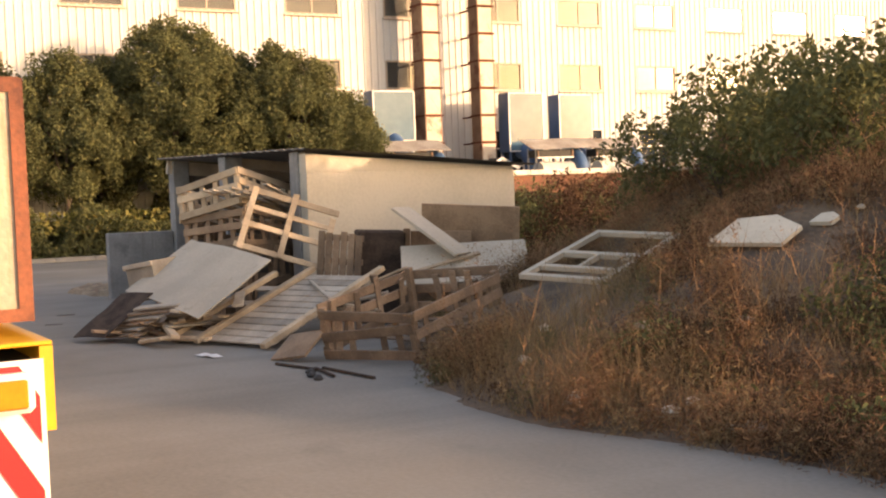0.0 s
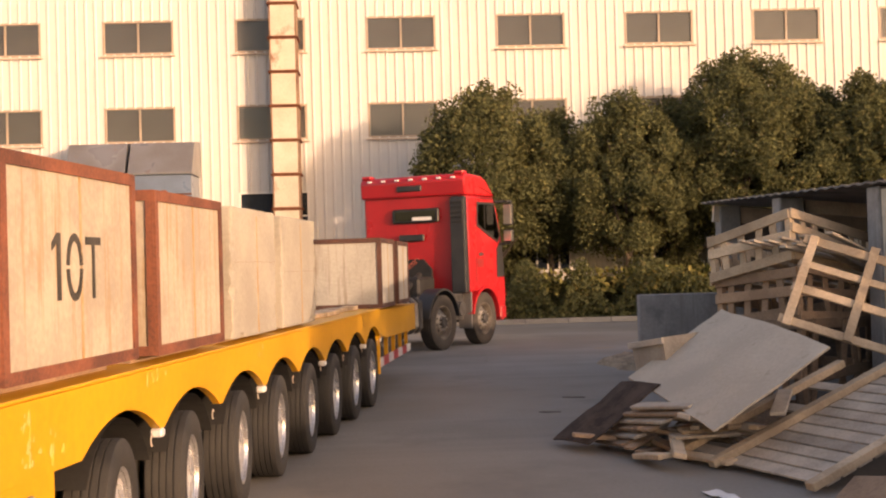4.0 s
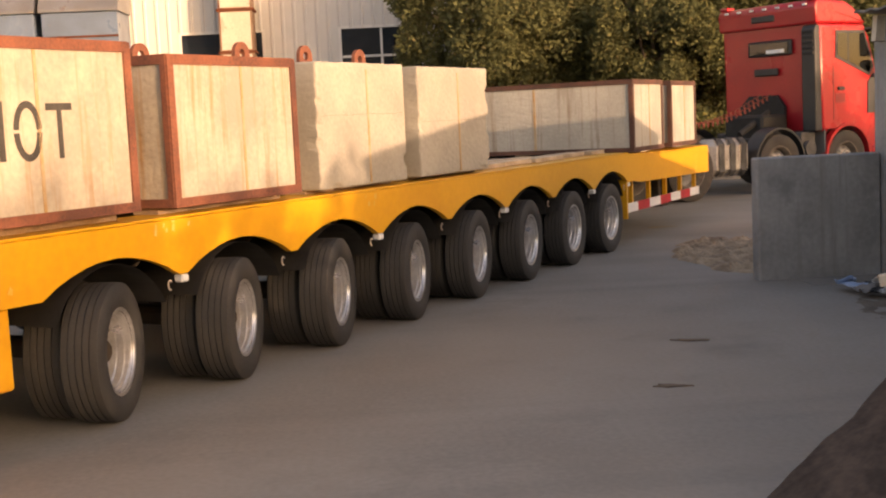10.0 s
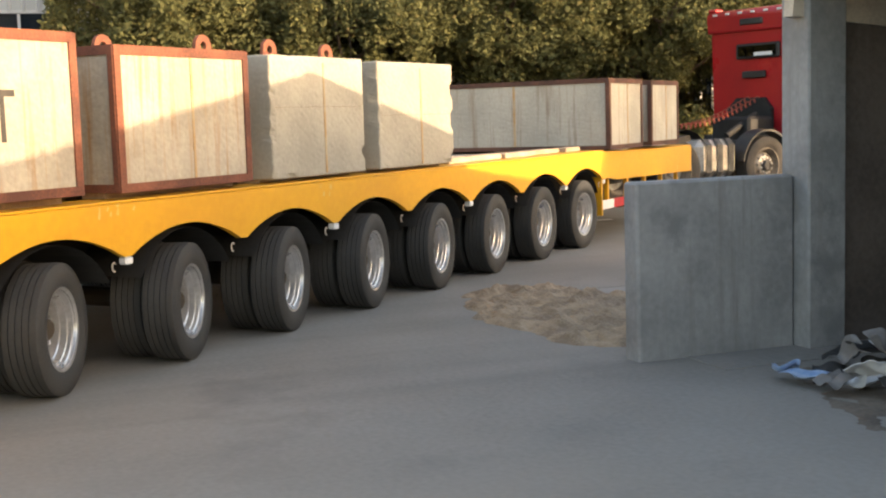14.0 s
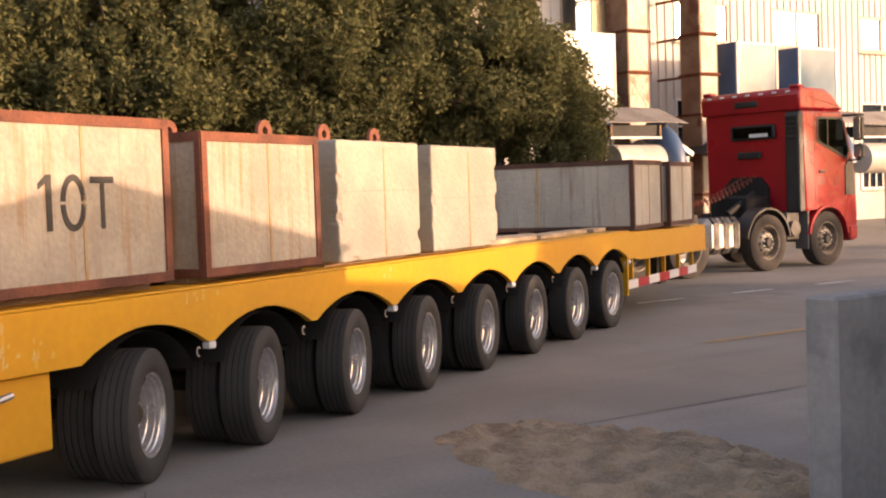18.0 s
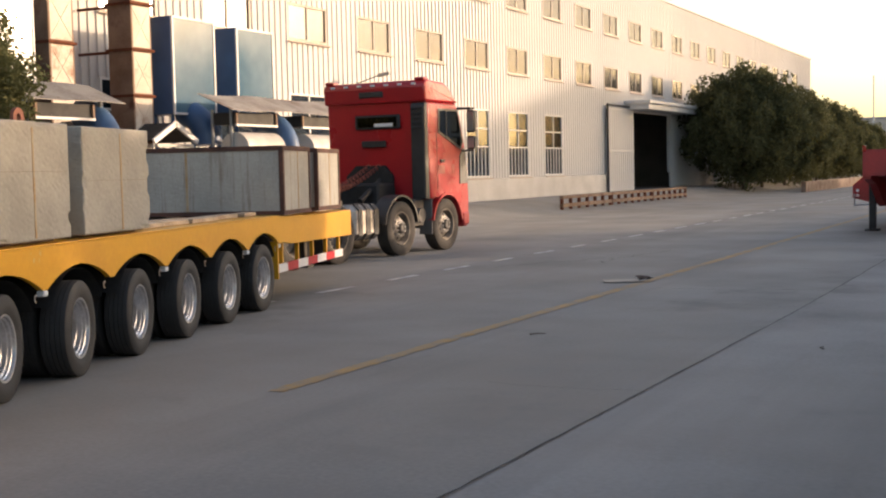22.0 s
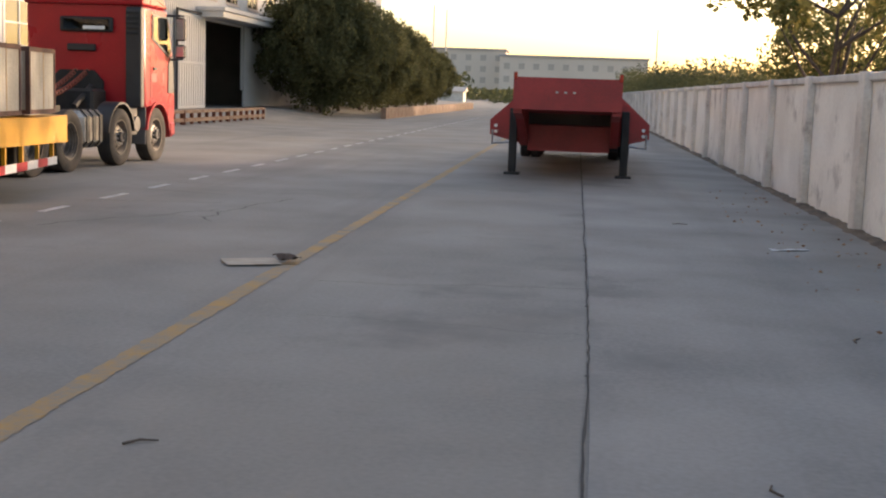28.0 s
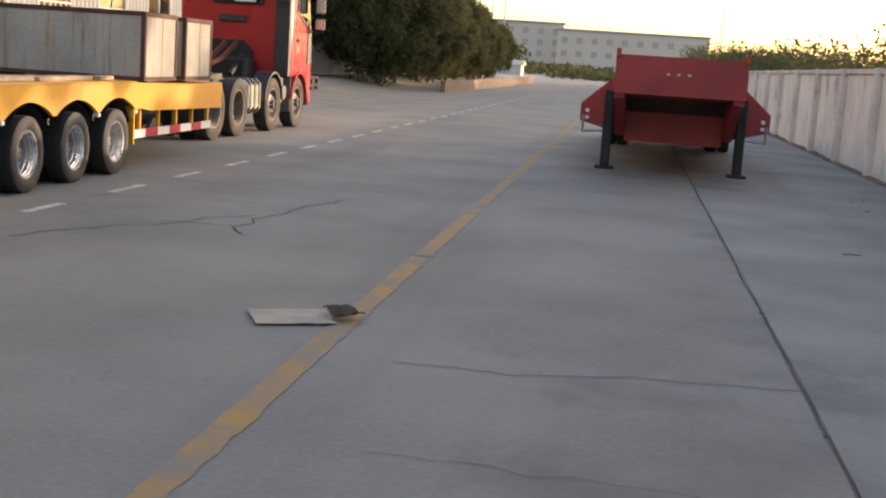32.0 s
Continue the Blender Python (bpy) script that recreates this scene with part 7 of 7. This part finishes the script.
    way = rng.normal(0, 0.14, (n, twigs, 3)) + up[:, None] * 0.28
    way[:, 0] = up
    side = rng.normal(size=(n, twigs, 3))
    side *= 0.0035 / np.linalg.norm(side, axis=2)[:, :, None]
    v = np.stack([start - side, start + side, start + way], 2).reshape(-1, 3)
    f = (np.arange(n * twigs)[:, None] * 3 + np.array([0, 1, 2])).tolist()
    tagged(new("weed_stalks", raw("weed_stalks", v.tolist(), f, M["leaf_dry"])), "tall withered branching weed stalks on the mound", "weeds", kind="stuff")
    tips = (start + way).reshape(-1, 3)
    tips = np.repeat(tips, 3, 0) + rng.normal(0, 0.03, (len(tips) * 3, 3))
    vv, ff = quads(rng, tips, 0.014, wide=0.3)
    tagged(new("weed_seed_heads", raw("weed_seed_heads", vv.tolist(), ff.tolist(), M["leaf_dry"])), "dry reddish seed heads of tall weeds", "weeds", kind="stuff")
    # green ground cover lower right
    m = 26000
    gx, gy = rng.uniform(-1.6, 2.6, m), rng.uniform(8.0, 10.8, m)
    ok = np.array([noise.noise((a * 1.1, b * 1.1, 33)) for a, b in zip(gx, gy)]) + 0.16 * gx > 0.1
    gx, gy = gx[ok], gy[ok]
    m = len(gx)
    gz = np.array([mound_z(a, b) for a, b in zip(gx, gy)]) + rng.uniform(0, 0.3, m)
    vv, ff = quads(rng, np.stack([gx, gy, gz], 1), 0.026)
    tagged(new("green_weeds", raw("green_weeds", vv.tolist(), ff.tolist(), M["leaf"])), "low green weeds at the mound's foot", "weeds", kind="stuff")
    # slabs and stones
    r2 = random.Random(8)
    for i in range(30):
        sx, sy = r2.uniform(-4.5, 5.5), 7.5 + r2.random() ** 1.3 * 5.5
        s = r2.uniform(0.04, 0.11)
        b = bmesh.new()
        bmesh.ops.create_icosphere(b, subdivisions=1, radius=s)
        for vv in b.verts:
            vv.co *= r2.uniform(0.65, 1.15)
            vv.co.z *= 0.6
        o = tagged(part("stone", b, M["plaster"]), "pale broken stone on the mound", "stone", "stones on the mound")
        o.matrix_basis = pose(sx, sy, mound_z(sx, sy) + s * 0.25, r2.uniform(-20, 20), r2.uniform(-20, 20), r2.uniform(0, 360))
    for sx, sy, l, w, rz in ((-1.85, 9.95, 0.72, 0.5, 20), (-1.5, 10.4, 0.22, 0.18, 10), (-2.2, 11.3, 0.2, 0.16, 70), (0.2, 7.9, 0.16, 0.11, 20), (-0.5, 7.8, 0.14, 0.1, 50)):
        b = bmesh.new()
        pts = [(-l / 2, -w / 2), (l / 2 * 0.8, -w / 2 * 0.7), (l / 2, w / 2 * 0.4), (l * 0.1, w / 2), (-l / 2 * 0.7, w / 2 * 0.6)]
        prism(b, pts, "z", -0.02, 0.02)
        o = tagged(part("concrete_slab", b, M["plaster"]), "broken pale concrete slab lying on the mound", "slab", "slabs on the mound")
        o.matrix_basis = pose(sx, sy, mound_z(sx, sy) + 0.05, 30, 4, rz)
    # shrubs on the crest
    for i, (sx, sy, s) in enumerate(((-7.0, 12.9, 0.5), (-6.2, 12.3, 0.62), (-5.3, 12.7, 0.75), (-4.5, 12.0, 0.7), (-3.6, 12.3, 0.8), (-2.9, 11.7, 0.75), (-2.1, 11.5, 0.72), (-1.5, 12.2, 0.8))):
        t = thing("shrub_tree", "thin green shrub on the rubble mound", "shrub", group="shrubs on the mound")
        t.matrix_basis = pose(sx, sy, mound_z(sx, sy) - 0.05, 0, 0, i * 80) @ Matrix.Diagonal((s, s, s, 1))
        part("trunk", SHRUB_T, None, t)
        part("crown", SHRUB_C, None, t)


def build_shade_brambles():
    """Low dense growth added along the back of the mound to shade the shed's end wall."""
    r = random.Random(14)
    for i in range(9):
        sx, sy = -6.2 + 0.42 * i + r.uniform(-0.2, 0.2), 14.4 + 0.42 * i * 0.55 + r.uniform(-0.5, 0.6)
        k = r.uniform(0.56, 0.7)
        t = thing("shade_bramble", "low dense dull-green growth added behind the mound to shade the shed wall", "shrub", group="brambles on the mound")
        t.matrix_basis = pose(sx, sy, mound_z(sx, sy) - 0.3, 0, 0, i * 67) @ Matrix.Diagonal((k * 1.5, k * 1.5, k, 1))
        part("stems", SHRUB_T, None, t)
        part("leaves", SHADE_BRAMBLE_C, None, t)


SHRUB_T = mesh_of(trunk_bm(5, 1.0, 0.035, 9, 0.8), "trunk", M["bark"])
SHRUB_C = crown_mesh("crown", 41, 0.9, 0.9, 0.75, 1.35, 40, 44, 0.055, M["leaf"], 0.34)
SHADE_BRAMBLE_C = crown_mesh("crown", 43, 0.95, 0.95, 0.8, 1.15, 70, 60, 0.075, M["leaf"], 0.5)
known = {ob.name for ob in scene.objects}
build_mound()
build_shade_brambles()
settle(known, 1.05, -0.42)

# scrub between the mound and the wall's outer face
for name, mt, lab, seed, n in (("brown_scrub", "leaf_brown", "dark brown dry scrub against the brick face of the wall", 61, 34000), ("green_scrub", "leaf", "dull green scrub against the brick face of the wall", 62, 16000)):
    rng = np.random.default_rng(seed)
    cx, cy = rng.uniform(-13.3, -9.6, 160), rng.uniform(12.9, 20.5, 160)
    cr = rng.uniform(0.22, 0.5, 160)
    k = rng.integers(0, 160, n)
    o = rng.normal(size=(n, 3))
    o *= (rng.uniform(0.2, 1, n) ** 0.5 / np.linalg.norm(o, axis=1))[:, None]
    p = np.stack([cx[k], cy[k], rng.uniform(0.15, 1.0, 160)[k] * 1.65], 1) + o * cr[k][:, None]
    p = p[p[:, 2] > 0.02]
    v, f = quads(rng, p, 0.05, wide=0.3)
    tagged(new(name, raw(name, v.tolist(), f.tolist(), M[mt])), lab, "scrub", kind="stuff")

# tree behind the boundary wall
t = thing("yellowing_tree", "broadleaf tree with yellowing leaves reaching over the wall", "tree")
t.matrix_basis = pose(-12.5, 38.4, 0, 0, 0, 0)
part("trunk", trunk_bm(9, 3.6, 0.11, 14, 2.2), M["bark"], t)
part("crown", crown_mesh("crown", 44, 2.7, 3.6, 2.2, 5.1, 62, 120, 0.10, M["leaf_yellow"], 0.6), None, t)
t = thing("yellowing_tree", "broadleaf tree with yellowing leaves behind the wall", "tree")
t.matrix_basis = pose(-10.3, 47.5, 0, 0, 0, 90)
part("trunk", trunk_bm(10, 2.6, 0.1, 10, 1.6), M["bark"], t)
part("crown", crown_mesh("crown", 45, 2.2, 2.6, 1.2, 3.2, 60, 170, 0.075, M["leaf_yellow"], 0.7), None, t)

for i, (x, y, sc) in enumerate(((-10.3, 24.1, 1.0), (-10.2, 28.2, 1.0), (-10.4, 31.4, 1.0))):
    t = thing("yellowing_tree", "broadleaf tree with yellowing leaves behind the wall", "tree")
    t.matrix_basis = pose(x, y, 0, 0, 0, 140 * i) @ Matrix.Diagonal((sc, sc, sc, 1))
    part("trunk", trunk_bm(11 + i, 3.0, 0.1, 11, 1.7), M["bark"], t)
    part("crown", crown_mesh("crown", 46 + i, 1.7, 1.7, 1.8, 3.4, 75, 200, 0.09, M["leaf_yellow"], 0.65), None, t)

# ---- sand heap by the wing wall ----
def heap(name, label, cat, cx, cy, rx, ry, rise, rough, material):
    """A low uneven spread that runs out into the ground."""
    vs, fs = [], []
    n = 60
    for j in range(n + 1):
        for i in range(n + 1):
            u, w = 2.4 * i / n - 1.2, 2.4 * j / n - 1.2
            x, y = cx + u * rx, cy + w * ry
            h = max(0, 1 - u * u - w * w + 0.3 * noise.noise((x * 2, y * 2, 1)))
            vs.append((x, y, -0.03 + (0.03 + rise) * h ** 0.6 + rough * (0.045 * noise.noise((x * 7, y * 7, 3)) + 0.025 * noise.noise((x * 19, y * 19, 2))) * min(1, h * 4)))
    for j in range(n):
        for i in range(n):
            a = j * (n + 1) + i
            fs.append((a, a + 1, a + n + 2, a + n + 1))
    tagged(new(name, raw(name, vs, fs, material)), label, cat, kind="stuff")


heap("sand_heap", "low spread heap of brown sand beside the wing wall", "sand", -16.8, 8.12, 1.8, 0.86, 0.095, 1.4, M["sand"])
heap("dirt_spread", "dark trodden dirt round the refuse by the shed", "dirt", -13.1, 8.35, 1.7, 0.85, 0.008, 0.25, M["dirt"])


# ---- litter ----
def sheet_thing(name, label, cat, w, d, amp, material, m, seed):
    r = random.Random(seed)
    b = bmesh.new()
    bmesh.ops.create_grid(b, x_segments=9, y_segments=9, size=0.5)
    for vv in b.verts:
        vv.co.x *= w
        vv.co.y *= d
        vv.co.z = amp * (1 + noise.noise((vv.co.x * 9 + seed, vv.co.y * 9, seed))) * 0.5
    bmesh.ops.solidify(b, geom=b.faces, thickness=0.003)
    o = tagged(part(name, b, material, smooth=True), label, cat)
    o.matrix_basis = m
    return o


sheet_thing("cardboard", "flat pale cardboard sheet lying on the road", "cardboard", 0.5, 0.42, 0.02, M["paper"], pose(-20.93, 22.0, 0.008, 0, 0, 25), 1)
sheet_thing("cardboard_flap", "crumpled dark-edged cardboard flap on the road", "cardboard", 0.2, 0.22, 0.1, M["tar_sheet"], pose(-20.62, 22.12, 0.01, 0, 0, 40), 2)
sheet_thing("white_rag", "crumpled white plastic bag hanging in the timber pile", "bag", 0.2, 0.32, 0.12, M["white_plastic"], pose(-7.86, 6.4, 0.16, 60, 0, 10), 3)
sheet_thing("white_scrap", "flat white scrap of plastic on the concrete", "litter", 0.35, 0.12, 0.04, M["white_plastic"], pose(-5.6, 6.2, 0.005, 0, 0, 15), 4)
sheet_thing("blue_packet", "pale blue crumpled packet on the ground by the shed", "litter", 0.26, 0.14, 0.07, M["blue_plastic"], pose(-13.85, 8.04, 0.05, 0, 0, 30), 5)
rng = random.Random(31)
for i in range(50):
    dx, dy = rng.gauss(0, 0.36), rng.gauss(0, 0.2)
    top = 0.42 * math.exp(-dx * dx / 0.25 - dy * dy / 0.08)
    sheet_thing("refuse_bag", "crumpled dirty plastic bag in the refuse by the shed post", "litter", rng.uniform(0.12, 0.26), rng.uniform(0.12, 0.26), rng.uniform(0.1, 0.22), M[rng.choice(("white_plastic", "white_plastic", "dark", "dark", "tar_sheet", "grey_hood", "grey_hood", "blue_plastic", "soil"))], pose(-13.34 + dx, 8.48 + dy, 0.01 + top * rng.random(), rng.uniform(-35, 35), rng.uniform(-35, 35), rng.uniform(0, 180)), 40 + i)
for i, (x, y, l, rz) in enumerate(((-19.9, 16.3, 0.16, 30), (-17.1, 16.2, 0.14, 100), (-16.0, 19.7, 0.18, 70), (-16.6, 27.3, 0.2, 10))):
    b = bmesh.new()
    cyl(b, (-l / 2, 0, 0.008), (0, 0.03, 0.012), 0.007, 0.006, seg=6)
    cyl(b, (0, 0.03, 0.012), (l / 2, 0, 0.01), 0.006, 0.004, seg=6)
    o = tagged(part("twig", b, M["bark"]), "small dark twig lying on the concrete", "twig", "twigs on the road")
    o.matrix_basis = pose(x, y, 0.0, 0, 0, rz)
rng = np.random.default_rng(3)
p = np.stack([rng.uniform(-15.9, -14.5, 110), rng.uniform(20, 34, 110), np.full(110, 0.02)], 1)
v, f = quads(rng, p, 0.025, flat=0.9)
tagged(new("fallen_leaves", raw("fallen_leaves", v.tolist(), f.tolist(), M["leaf_dry"])), "dry fallen leaves scattered along the wall", "leaves", kind="stuff")
rng = random.Random(77)
for x, y in ((-10.77, 5.65), (-12.17, 6.15)):
    b = bmesh.new()
    pts = [(math.cos(a) * rng.uniform(0.05, 0.17), math.sin(a) * rng.uniform(0.02, 0.055)) for a in [math.tau * k / 14 for k in range(14)]]
    prism(b, pts, "z", 0.001, 0.008)
    o = tagged(part("mud_clod", b, M["soil"]), "flat dark dried mud on the concrete", "mud", "mud on the concrete")
    o.matrix_basis = pose(x, y, 0, 0, 0, rng.uniform(50, 110))
sheet_thing("paper_scrap", "small white paper scrap on the slabs by the wall", "litter", 0.45, 0.1, 0.02, M["white_plastic"], pose(-15.6, 24.9, 0.008, 0, 0, 20), 81)


# ---- distance ----
def far_block(x0, x1, y, h, floors, label):
    b = thing("far_building", label, "building", group="distant buildings")
    bm = bmesh.new()
    bx(bm, x0, x1, y, y + 14, -0.5, h)
    part("wall", bm, M["hazed_wall"], b)
    bm = bmesh.new()
    bx(bm, x0 - 0.3, x1 + 0.3, y - 0.3, y + 14.3, h, h + 0.5)
    part("roof", bm, M["far_roof"], b)
    n = max(2, int((x1 - x0) / 3.6))
    bm = bmesh.new()
    bx(bm, -0.75, 0.75, -0.08, 0.02, 0, 1.5)
    me = mesh_of(bm, "window", M["hazed_glass"])
    for r in range(floors):
        for i in range(n):
            part("window", me, None, b, m=pose(x0 + (i + 0.5) * (x1 - x0) / n, y, 1.4 + r * (h - 1.2) / floors))


far_block(-64, -37, 330, 12.6, 4, "pale distant apartment block")
far_block(-38, -1.0, 322, 11.0, 3, "long grey distant office block")
far_block(-110, -66, 360, 9, 3, "pale distant block behind trees")
far_block(4, 20, 345, 8, 2, "small pale distant building")
b = thing("site_hut", "low white site hut across the far end of the road", "hut")
bm = bmesh.new()
bx(bm, -44.7, -33.7, 180, 184, -0.1, 1.75)
part("wall", bm, M["frame_white"], b)
bm = bmesh.new()
prism(bm, [(179.6, 1.75), (184.4, 1.75), (182, 2.4)], "x", -45.0, -33.4)
part("roof", bm, M["hazed_wall"], b)
for x, y, h in ((-40.0, 196, 14.5), (-38.2, 197, 13.9), (-6.5, 200, 12.0)):
    bm = bmesh.new()
    cyl(bm, (x, y, -0.1), (x, y, h), 0.14, 0.09, seg=8)
    tagged(part("utility_pole", bm, M["plinth"]), "thin concrete utility pole far down the road", "pole", "utility poles")
rng = np.random.default_rng(55)
n = 26000
x = rng.uniform(-140, 60, n)
y = rng.uniform(215, 300, n)
hh = 3.0 + 2.2 * np.sin(x * 0.11) + 1.5 * np.sin(x * 0.31 + y * 0.05)
z = rng.uniform(0, 1, n) * np.clip(hh, 1.0, 6)
keep = (x < -42) | (x > -20) | (z < 2.4)
v, f = quads(rng, np.stack([x, y, z], 1)[keep], 0.6)
tagged(new("far_trees", raw("far_trees", v.tolist(), f.tolist(), M["leaf_dark"])), "dark line of distant trees", "trees", kind="stuff")
n = 100000
x = rng.uniform(-13.5, -2, n)
y = rng.uniform(52, 170, n)
hh = 2.15 + (y - 52) * 0.02 + 0.6 * np.sin(y * 0.23) + 0.6 * np.sin(y * 0.61 + x)
z = rng.uniform(0, 1, n) ** 0.7 * np.clip(hh, 1.2, 5)
v, f = quads(rng, np.stack([x, y, z], 1), 0.1)
tagged(new("wall_thicket", raw("wall_thicket", v.tolist(), f.tolist(), M["leaf_dark"])), "thicket of trees behind the boundary wall", "trees", kind="stuff")


# degrees of left lock for each axle behind the foremost one: seconds, degrees
LOCK = [(0, 0.5), (2, 0.6), (4.5, 1.4), (6, 2.2), (9, 3.3), (13, 3.5), (15, 3.5), (19, 2.9), (21, 2.5), (24.5, 1.8), (30, 1.0), (32, 0.9)]


def lock_at(t):
    for (a, p), (b, q) in zip(LOCK, LOCK[1:]):
        if a <= t <= b:
            return p + (q - p) * (t - a) / (b - a)
    return LOCK[-1][1]


def motions():
    tr, tc = [], []
    for t, x, y, h in TRAILER:
        tr.append((t, pose(x, y, 0, 0, 0, h)))
    for t, x, y, h in TRACTOR:
        tc.append((t, pose(x, y, 0, 0, 0, h)))
    walk(trailer, tr)
    walk(tractor, tc)
    for ob, m in LOADS:
        walk(ob, [(t, p @ m) for t, p in tr])
    # the wheels roll with the way that their axle goes
    for rows, wheels in ((TRAILER, TRAILER_WHEELS), (TRACTOR, TRACTOR_WHEELS)):
        fine = []
        for (t0, x0, y0, h0), (t1, x1, y1, h1) in zip(rows, rows[1:]):
            for k in range(2):
                u = k / 2
                fine.append((t0 + (t1 - t0) * u, x0 + (x1 - x0) * u, y0 + (y1 - y0) * u, h0 + (h1 - h0) * u))
        fine.append(rows[-1])
        for wh, (lx, ly, lz), radius, steer in wheels:
            run, out, prev = 0.0, [], None
            for t, x, y, h in fine:
                hr = radians(h)
                p = (x + lx * math.cos(hr) - ly * math.sin(hr), y + lx * math.sin(hr) + ly * math.cos(hr))
                if prev:
                    run += -math.sin(hr) * (p[0] - prev[0]) + math.cos(hr) * (p[1] - prev[1])
                prev = p
                turn = lock_at(t) * -ly / AX if rows is TRAILER else steer
                out.append((t, pose(lx, ly, lz, 0, 0, turn) @ pose(0, 0, 0, -math.degrees(run / radius), 0, 0)))
            walk(wh, out)


motions()
